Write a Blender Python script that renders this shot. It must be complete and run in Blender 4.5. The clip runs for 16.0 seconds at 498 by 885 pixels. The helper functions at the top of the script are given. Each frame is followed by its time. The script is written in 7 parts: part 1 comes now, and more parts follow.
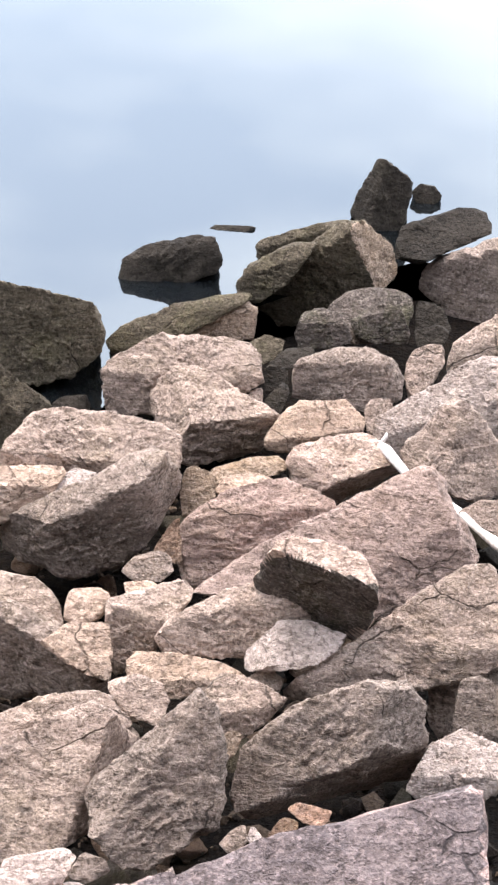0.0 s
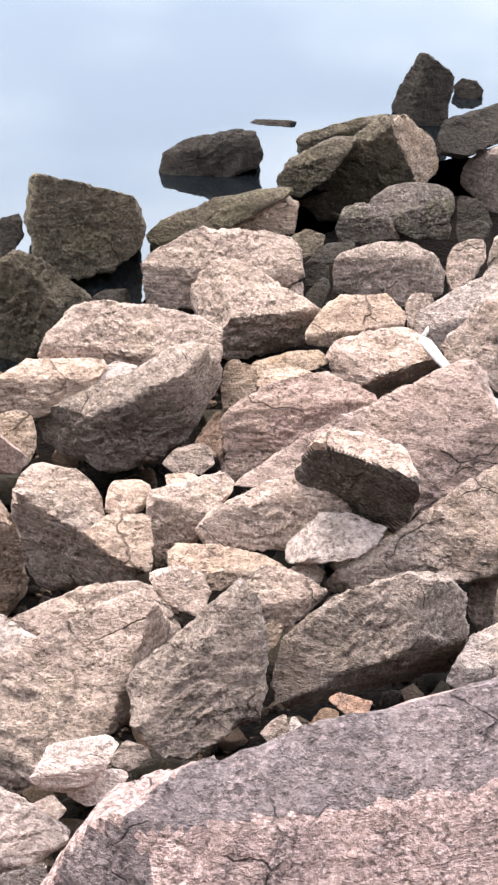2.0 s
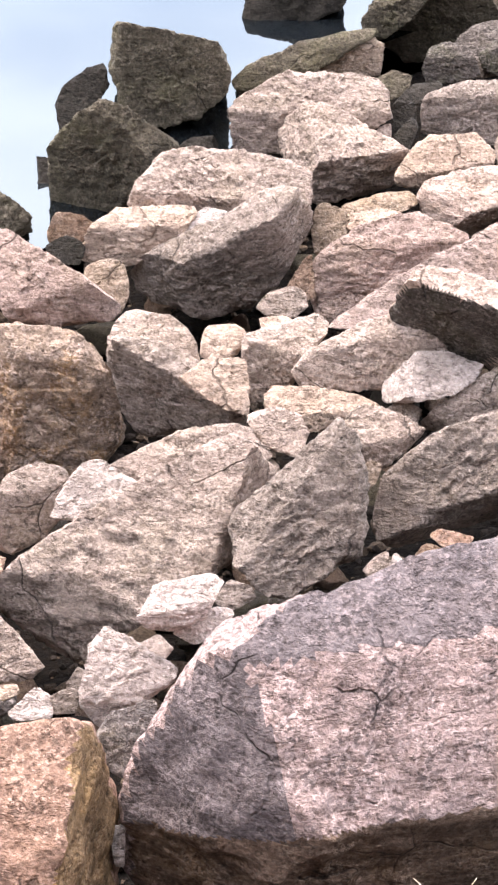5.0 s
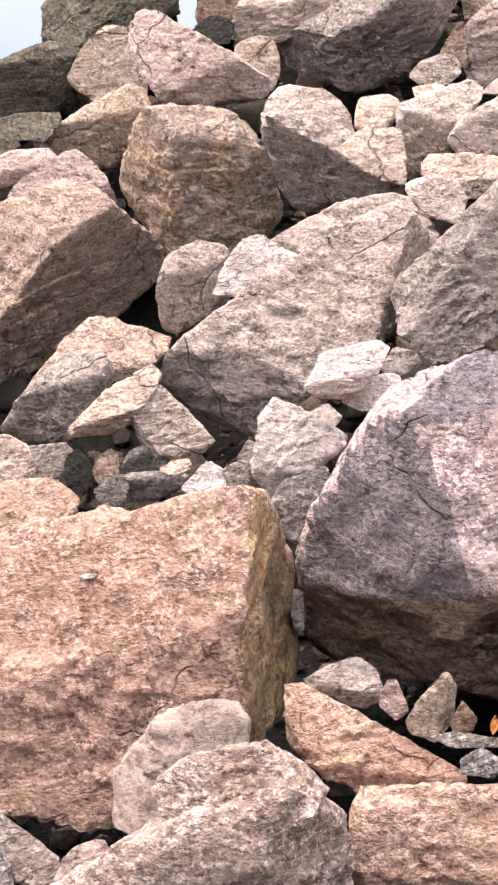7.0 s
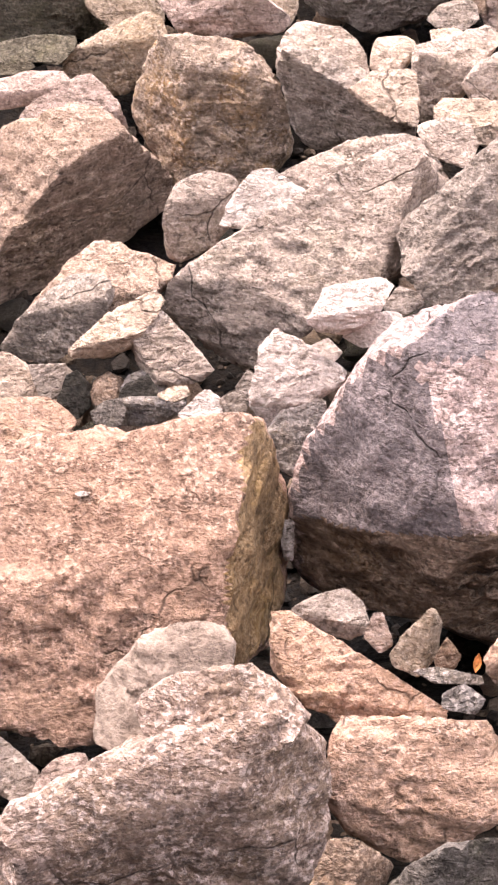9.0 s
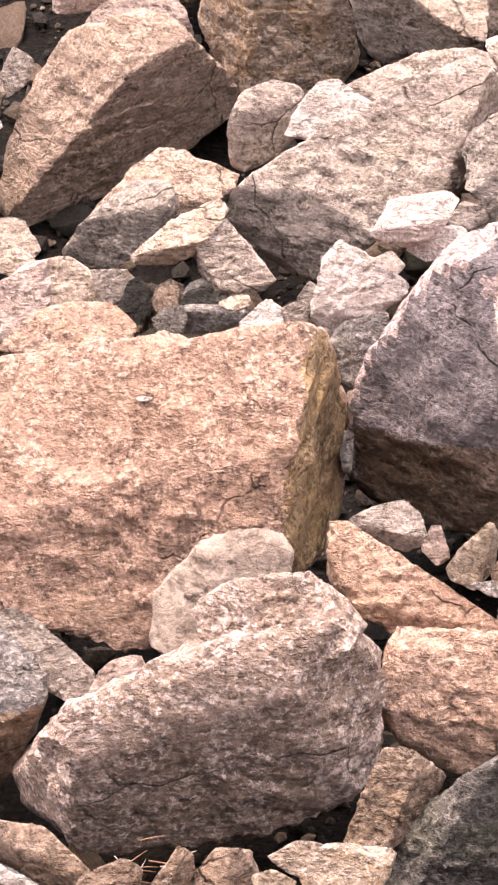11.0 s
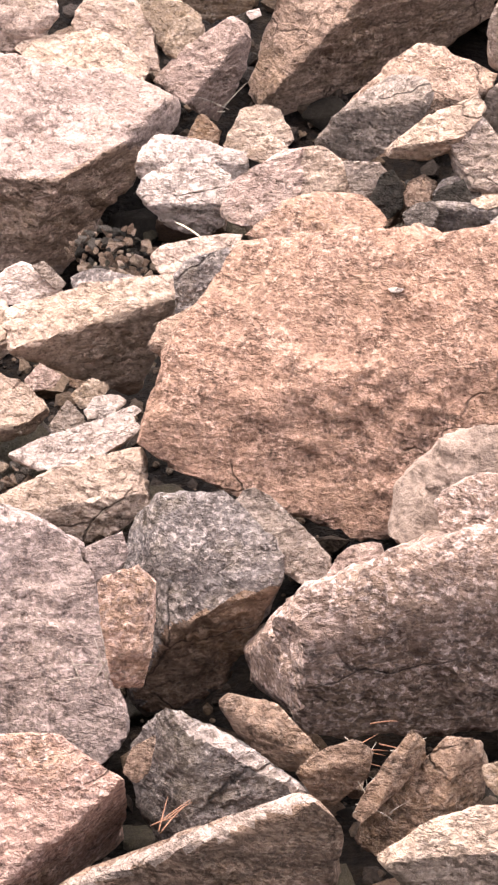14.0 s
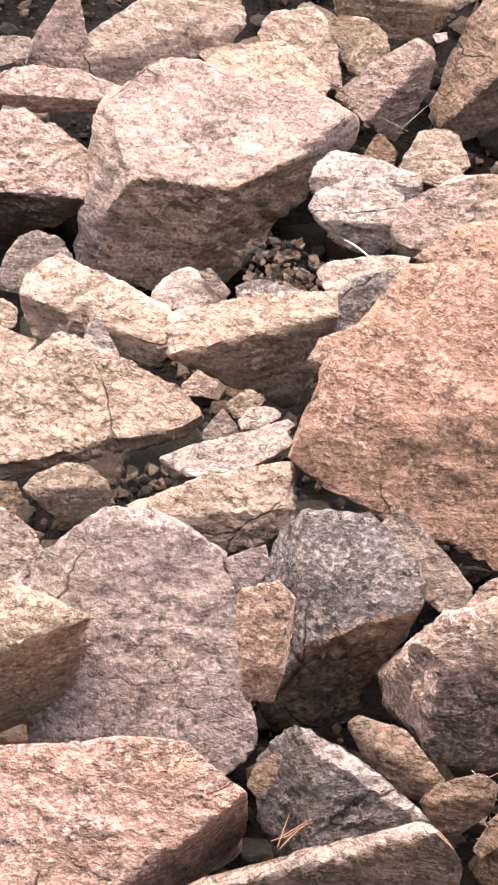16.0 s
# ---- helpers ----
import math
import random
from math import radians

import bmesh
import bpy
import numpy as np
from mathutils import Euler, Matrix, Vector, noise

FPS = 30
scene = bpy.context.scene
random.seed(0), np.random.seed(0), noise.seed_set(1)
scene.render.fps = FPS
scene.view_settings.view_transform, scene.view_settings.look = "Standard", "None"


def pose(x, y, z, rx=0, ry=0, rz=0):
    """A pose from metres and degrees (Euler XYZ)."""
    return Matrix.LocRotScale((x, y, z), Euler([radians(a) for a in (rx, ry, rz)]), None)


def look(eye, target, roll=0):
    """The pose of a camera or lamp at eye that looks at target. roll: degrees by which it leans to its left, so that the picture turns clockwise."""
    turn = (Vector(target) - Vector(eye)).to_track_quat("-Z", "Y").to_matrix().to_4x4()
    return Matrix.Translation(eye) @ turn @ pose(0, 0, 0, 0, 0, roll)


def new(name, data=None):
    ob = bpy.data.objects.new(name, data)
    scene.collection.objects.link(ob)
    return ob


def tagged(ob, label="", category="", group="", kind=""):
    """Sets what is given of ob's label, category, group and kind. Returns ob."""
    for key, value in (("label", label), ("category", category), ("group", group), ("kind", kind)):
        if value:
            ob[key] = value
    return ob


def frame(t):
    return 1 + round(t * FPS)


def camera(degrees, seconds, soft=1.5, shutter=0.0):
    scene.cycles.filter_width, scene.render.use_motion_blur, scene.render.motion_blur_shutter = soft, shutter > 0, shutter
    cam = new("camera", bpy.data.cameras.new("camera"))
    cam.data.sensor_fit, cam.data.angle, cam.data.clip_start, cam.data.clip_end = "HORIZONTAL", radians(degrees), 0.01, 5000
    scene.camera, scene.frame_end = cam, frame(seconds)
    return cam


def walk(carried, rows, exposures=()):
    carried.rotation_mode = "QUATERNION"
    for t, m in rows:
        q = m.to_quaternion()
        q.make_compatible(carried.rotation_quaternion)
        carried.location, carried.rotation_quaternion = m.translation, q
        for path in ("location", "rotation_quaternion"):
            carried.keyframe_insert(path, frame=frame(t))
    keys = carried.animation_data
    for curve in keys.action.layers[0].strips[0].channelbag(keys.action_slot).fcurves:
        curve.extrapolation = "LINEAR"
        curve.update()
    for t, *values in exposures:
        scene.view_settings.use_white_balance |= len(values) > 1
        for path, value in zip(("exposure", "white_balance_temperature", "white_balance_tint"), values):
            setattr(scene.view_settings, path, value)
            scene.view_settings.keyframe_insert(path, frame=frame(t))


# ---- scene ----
cam = camera(11.039, 16.0, soft=2.4)
PATH = [
    (0.0, look((0.2620, 0.1907, 7.6557), (0.0954, 8.7394, 2.4700), 3.553)),
    (0.5, look((0.2567, 0.1829, 7.6492), (0.0696, 8.6760, 2.3735), 3.541)),
    (1.0, look((0.2522, 0.1784, 7.6397), (0.0381, 8.6167, 2.2779), 3.590)),
    (1.5, look((0.2468, 0.1668, 7.6273), (0.0049, 8.5553, 2.1890), 3.499)),
    (2.0, look((0.2388, 0.1659, 7.6196), (-0.0375, 8.5033, 2.1051), 3.350)),
    (2.5, look((0.2325, 0.1638, 7.6142), (-0.0831, 8.4508, 2.0260), 3.092)),
    (3.0, look((0.2326, 0.1594, 7.6051), (-0.1260, 8.3999, 1.9513), 2.688)),
    (5.3, look((0.1920, 0.1142, 7.5579), (-0.4863, 8.0397, 1.4977), -0.421)),
    (5.5, look((0.1948, 0.1141, 7.5571), (-0.5648, 7.9816, 1.4313), -1.410)),
    (6.0, look((0.1953, 0.1063, 7.5497), (-0.7392, 7.8086, 1.2409), -3.119)),
    (6.5, look((0.1836, 0.0660, 7.5395), (-0.9025, 7.6184, 1.0756), -4.527)),
    (7.0, look((0.1741, 0.0320, 7.5256), (-0.9746, 7.4687, 0.9395), -4.843)),
    (7.5, look((0.1723, 0.0134, 7.5235), (-0.9646, 7.3784, 0.8553), -4.187)),
    (8.0, look((0.1693, -0.0038, 7.5205), (-0.9342, 7.3323, 0.8150), -3.109)),
    (8.2, look((0.1677, -0.0122, 7.5157), (-0.9248, 7.3234, 0.8078), -2.685)),
    (10.3, look((0.1263, -0.0477, 7.4946), (-1.0502, 7.1058, 0.6067), -0.633)),
    (10.5, look((0.1212, -0.0531, 7.4926), (-1.0773, 7.0703, 0.5774), -0.690)),
    (11.0, look((0.1165, -0.0595, 7.4981), (-1.1380, 6.9903, 0.5177), -0.934)),
    (11.5, look((0.1082, -0.0740, 7.4933), (-1.2142, 6.9072, 0.4567), -1.202)),
    (12.0, look((0.0939, -0.0858, 7.4900), (-1.3321, 6.8183, 0.3978), -1.439)),
    (12.5, look((0.0726, -0.0997, 7.4824), (-1.5017, 6.7250, 0.3448), -1.770)),
    (13.0, look((0.0477, -0.1190, 7.4749), (-1.6896, 6.6180, 0.2919), -2.008)),
    (13.5, look((0.0371, -0.1311, 7.4740), (-1.8484, 6.5368, 0.2640), -2.115)),
    (14.0, look((0.0287, -0.1348, 7.4758), (-1.9810, 6.4885, 0.2583), -2.118)),
    (14.5, look((0.0188, -0.1420, 7.4746), (-2.1019, 6.4501, 0.2604), -2.155)),
    (15.0, look((0.0117, -0.1429, 7.4736), (-2.2339, 6.4083, 0.2598), -2.082)),
    (15.5, look((0.0208, -0.1357, 7.4729), (-2.3894, 6.3722, 0.2730), -2.060)),
    (16.0, look((0.0269, -0.1205, 7.4753), (-2.5560, 6.3558, 0.3069), -0.904)),
]
EXPOSURES = [(0.0, 2.3, 6750, 10), (3.0, 2.53, 6800, 10), (5.5, 2.6, 6650, 12), (6.5, 2.6, 6650, 13), (7.5, 2.68, 6950, 15), (8.0, 2.72, 7020, 16), (11.0, 2.78, 7200, 17), (14.0, 2.59, 7200, 16), (16.0, 2.5, 7200, 16)]
walk(cam, PATH, EXPOSURES)

# ---- light: bright thin cloud over a calm lake ----
SUN_EL, SUN_AZ = 64.0, 40.0
world = bpy.data.worlds.new("overcast_sky")
scene.world = world
world.use_nodes = True
wn, wl = world.node_tree.nodes, world.node_tree.links
wn.clear()
w_out = wn.new("ShaderNodeOutputWorld")
w_bg = wn.new("ShaderNodeBackground")
w_sky = wn.new("ShaderNodeTexSky")
w_sky.sky_type, w_sky.sun_disc = "NISHITA", False
w_sky.sun_elevation, w_sky.sun_rotation = radians(SUN_EL), radians(-SUN_AZ)
w_co = wn.new("ShaderNodeTexCoord")
w_map = wn.new("ShaderNodeMapping")
w_map.inputs["Scale"].default_value = (1.6, 1.6, 5.0)
w_noise = wn.new("ShaderNodeTexNoise")
w_noise.inputs["Scale"].default_value, w_noise.inputs["Detail"].default_value = 2.2, 5.0
w_ramp = wn.new("ShaderNodeValToRGB")
w_ramp.color_ramp.elements[0].position, w_ramp.color_ramp.elements[1].position = 0.36, 0.64
w_ramp.color_ramp.elements[0].color = (0.35, 0.35, 0.35, 1)
w_ramp.color_ramp.elements[1].color = (0.92, 0.92, 0.92, 1)
w_mix = wn.new("ShaderNodeMix")
w_mix.data_type = "RGBA"
w_mix.inputs["B"].default_value = (9.3, 9.6, 10.4, 1)
wl.new(w_co.outputs["Generated"], w_map.inputs["Vector"])
wl.new(w_map.outputs["Vector"], w_noise.inputs["Vector"])
wl.new(w_noise.outputs["Fac"], w_ramp.inputs["Fac"])
# the cloud thins out higher up
w_sep = wn.new("ShaderNodeSeparateXYZ")
w_thin = wn.new("ShaderNodeMapRange")
w_thin.inputs["From Min"].default_value, w_thin.inputs["From Max"].default_value = 0.42, 0.62
w_thin.inputs["To Min"].default_value, w_thin.inputs["To Max"].default_value = 1.0, 0.68
w_cover = wn.new("ShaderNodeMath")
w_cover.operation = "MULTIPLY"
wl.new(w_co.outputs["Generated"], w_sep.inputs["Vector"])
wl.new(w_sep.outputs["Z"], w_thin.inputs["Value"])
wl.new(w_ramp.outputs["Color"], w_cover.inputs[0])
wl.new(w_thin.outputs["Result"], w_cover.inputs[1])
wl.new(w_cover.outputs["Value"], w_mix.inputs["Factor"])
wl.new(w_sky.outputs["Color"], w_mix.inputs["A"])
wl.new(w_mix.outputs["Result"], w_bg.inputs["Color"])
wl.new(w_bg.outputs["Background"], w_out.inputs["Surface"])
w_bg.inputs["Strength"].default_value = 0.142
sun = new("sun", bpy.data.lights.new("sun", "SUN"))
sun.data.energy, sun.data.angle, sun.data.color = 1.2, radians(42), (1.0, 0.92, 0.83)
sun.matrix_world = look((0, 0, 40), (40 * math.sin(radians(SUN_AZ)) / math.tan(radians(SUN_EL)), -40 * math.cos(radians(SUN_AZ)) / math.tan(radians(SUN_EL)), 0))


# ---- materials ----
def mat_new(name):
    m = bpy.data.materials.new(name)
    m.use_nodes = True
    m.node_tree.nodes.clear()
    return m, m.node_tree.nodes, m.node_tree.links


def noise_node(n, l, co, scale, detail=4.0, rough=0.55):
    t = n.new("ShaderNodeTexNoise")
    t.inputs["Scale"].default_value, t.inputs["Detail"].default_value, t.inputs["Roughness"].default_value = scale, detail, rough
    l.new(co, t.inputs["Vector"])
    return t.outputs["Fac"]


def ramp_node(n, l, fac, a, b, ca=(0, 0, 0), cb=(1, 1, 1)):
    r = n.new("ShaderNodeValToRGB")
    r.color_ramp.elements[0].position, r.color_ramp.elements[1].position = a, b
    r.color_ramp.elements[0].color, r.color_ramp.elements[1].color = (*ca, 1), (*cb, 1)
    l.new(fac, r.inputs["Fac"])
    return r.outputs["Color"]


def mix_node(n, l, fac, a, b, blend="MIX"):
    m = n.new("ShaderNodeMix")
    m.data_type, m.blend_type = "RGBA", blend
    for key, v in (("Factor", fac), ("A", a), ("B", b)):
        if isinstance(v, (int, float)):
            m.inputs[key].default_value = v
        elif isinstance(v, tuple):
            m.inputs[key].default_value = (*v, 1)
        else:
            l.new(v, m.inputs[key])
    return m.outputs["Result"]


def stone_material(name, base, second, fleck, dark, fleck_amount=0.5, fleck_scale=45.0, patch=0.5, stain=None, stain_amount=0.35, layers=0.0, gloss=0.85, bump=0.5):
    """Weathered stone: two tones in broad patches, mineral flecks, a stain, fine dark pits."""
    base, second, fleck, dark = [(c[0] * 1.05, c[1] * 0.985, c[2] * 0.98) for c in (base, second, fleck, dark)]
    m, n, l = mat_new(name)
    co = n.new("ShaderNodeTexCoord").outputs["Object"]
    info = n.new("ShaderNodeObjectInfo")
    add = n.new("ShaderNodeVectorMath")
    add.operation = "MULTIPLY_ADD"
    add.inputs[1].default_value = (37.0, 19.0, 53.0)
    l.new(info.outputs["Random"], add.inputs[0])
    l.new(co, add.inputs[2])
    co = add.outputs["Vector"]
    broad = ramp_node(n, l, noise_node(n, l, co, 2.1, 7.0, 0.62), 0.5 - 0.15, 0.5 + 0.13)
    col = mix_node(n, l, broad, base, second)
    mid = noise_node(n, l, co, 7.0, 7.0, 0.68)
    if stain:
        sa = stain_amount
        sn = noise_node(n, l, co, 3.2, 7.0, 0.72)
        col = mix_node(n, l, ramp_node(n, l, sn, 0.50, 0.66, (0, 0, 0), (sa, sa, sa)), col, stain)
    # the grain of the rock runs one way
    mp = n.new("ShaderNodeMapping")
    mp.inputs["Rotation"].default_value = (0.5, 0.25, 0.0)
    mp.inputs["Scale"].default_value = (6.0, 8.0, 34.0)
    l.new(co, mp.inputs["Vector"])
    bed = noise_node(n, l, mp.outputs["Vector"], 1.0, 7.0, 0.7)
    col = mix_node(n, l, 0.6, col, ramp_node(n, l, bed, 0.38, 0.60, (0.46, 0.43, 0.41), (1.22, 1.22, 1.22)), "MULTIPLY")
    # creases and broken ledges along the grain
    seam = n.new("ShaderNodeMapping")
    seam.inputs["Rotation"].default_value = (0.9, -0.35, 0.4)
    seam.inputs["Scale"].default_value = (2.4, 3.0, 5.5)
    l.new(co, seam.inputs["Vector"])
    fold = n.new("ShaderNodeMath")
    fold.operation = "SUBTRACT"
    fold.inputs[1].default_value = 0.5
    l.new(noise_node(n, l, seam.outputs["Vector"], 1.6, 6.0, 0.66), fold.inputs[0])
    crease = n.new("ShaderNodeMath")
    crease.operation = "ABSOLUTE"
    l.new(fold.outputs["Value"], crease.inputs[0])
    groove = ramp_node(n, l, crease.outputs["Value"], 0.0, 0.03)
    ledge = ramp_node(n, l, fold.outputs["Value"], 0.0, 0.012)
    col = mix_node(n, l, mix_node(n, l, 1.0, ramp_node(n, l, mid, 0.48, 0.60, (0.0, 0.0, 0.0), (0.7, 0.7, 0.7)), ramp_node(n, l, crease.outputs["Value"], 0.003, 0.014, (1, 1, 1), (0, 0, 0)), "MULTIPLY"), col, mix_node(n, l, 0.6, dark, (0.05, 0.04, 0.035)))
    # mineral flecks crowd in some parts and thin out in others
    fa = min(1.0, fleck_amount * 0.9)
    crowd = ramp_node(n, l, mid, 0.40, 0.58, (fa * 0.3, fa * 0.3, fa * 0.3), (fa, fa, fa))
    fine = noise_node(n, l, co, fleck_scale * 1.35, 1.8, 0.6)
    col = mix_node(n, l, mix_node(n, l, 1.0, ramp_node(n, l, fine, 0.525, 0.55), crowd, "MULTIPLY"), col, fleck)
    fine_b = noise_node(n, l, co, fleck_scale * 1.2 + 3, 1.8, 0.6)
    col = mix_node(n, l, mix_node(n, l, 1.0, ramp_node(n, l, fine_b, 0.545, 0.58), crowd, "MULTIPLY"), col, dark)
    col = mix_node(n, l, ramp_node(n, l, mid, 0.52, 0.68, (0, 0, 0), (patch * 0.3, patch * 0.3, patch * 0.3)), col, fleck)
    grain = noise_node(n, l, co, 56.0, 2.0, 0.6)
    col = mix_node(n, l, 0.42, col, ramp_node(n, l, grain, 0.36, 0.62, (0.50, 0.48, 0.47), (1.18, 1.18, 1.18)), "MULTIPLY")
    pit = noise_node(n, l, co, 30.0, 4.0, 0.72)
    col = mix_node(n, l, 0.62, col, ramp_node(n, l, pit, 0.35, 0.46, (0.22, 0.20, 0.18), (1.12, 1.12, 1.12)), "MULTIPLY")
    warp = n.new("ShaderNodeTexNoise")
    warp.inputs["Scale"].default_value, warp.inputs["Detail"].default_value = 5.0, 6.0
    l.new(co, warp.inputs["Vector"])
    bend = n.new("ShaderNodeVectorMath")
    bend.operation = "MULTIPLY_ADD"
    bend.inputs[1].default_value = (0.16, 0.16, 0.16)
    l.new(warp.outputs["Color"], bend.inputs[0])
    l.new(co, bend.inputs[2])
    cell = n.new("ShaderNodeTexVoronoi")
    cell.feature = "DISTANCE_TO_EDGE"
    cell.inputs["Scale"].default_value = 1.5
    l.new(bend.outputs["Vector"], cell.inputs["Vector"])
    line = ramp_node(n, l, cell.outputs["Distance"], 0.002, 0.007, (0.8, 0.8, 0.8), (0, 0, 0))
    where = ramp_node(n, l, noise_node(n, l, co, 3.1, 3.0), 0.52, 0.58)
    crack = mix_node(n, l, 1.0, line, where, "MULTIPLY")
    col = mix_node(n, l, crack, col, mix_node(n, l, 1.0, dark, (0.55, 0.55, 0.55), "MULTIPLY"))
    tone = n.new("ShaderNodeMapRange")
    tone.inputs["To Min"].default_value, tone.inputs["To Max"].default_value = 0.70, 0.90
    l.new(info.outputs["Random"], tone.inputs["Value"])
    tint = n.new("ShaderNodeVectorMath")
    tint.operation = "SCALE"
    l.new(col, tint.inputs[0])
    l.new(tone.outputs["Result"], tint.inputs["Scale"])
    # relief: broad lumps, grain, and thin beds
    height = pit
    for wave, share in ((fine, 0.2), (mid, 0.8), (bed, 0.35 + 0.4 * layers), (groove, 0.15), (ledge, 0.3)):
        more = n.new("ShaderNodeMath")
        more.operation = "MULTIPLY_ADD"
        more.inputs[1].default_value = share
        l.new(wave, more.inputs[0])
        l.new(height, more.inputs[2])
        height = more.outputs["Value"]
    cut = n.new("ShaderNodeMath")
    cut.operation = "MULTIPLY_ADD"
    cut.inputs[1].default_value = -0.7
    l.new(crack, cut.inputs[0])
    l.new(height, cut.inputs[2])
    height = cut.outputs["Value"]
    bp = n.new("ShaderNodeBump")
    bp.inputs["Strength"].default_value, bp.inputs["Distance"].default_value = bump * 1.8, 0.045
    l.new(height, bp.inputs["Height"])
    sh = n.new("ShaderNodeBsdfPrincipled")
    sh.inputs["Roughness"].default_value = gloss
    sh.inputs["Specular IOR Level"].default_value = 0.1
    l.new(tint.outputs["Vector"], sh.inputs["Base Color"])
    l.new(bp.outputs["Normal"], sh.inputs["Normal"])
    out = n.new("ShaderNodeOutputMaterial")
    l.new(sh.outputs["BSDF"], out.inputs["Surface"])
    return m


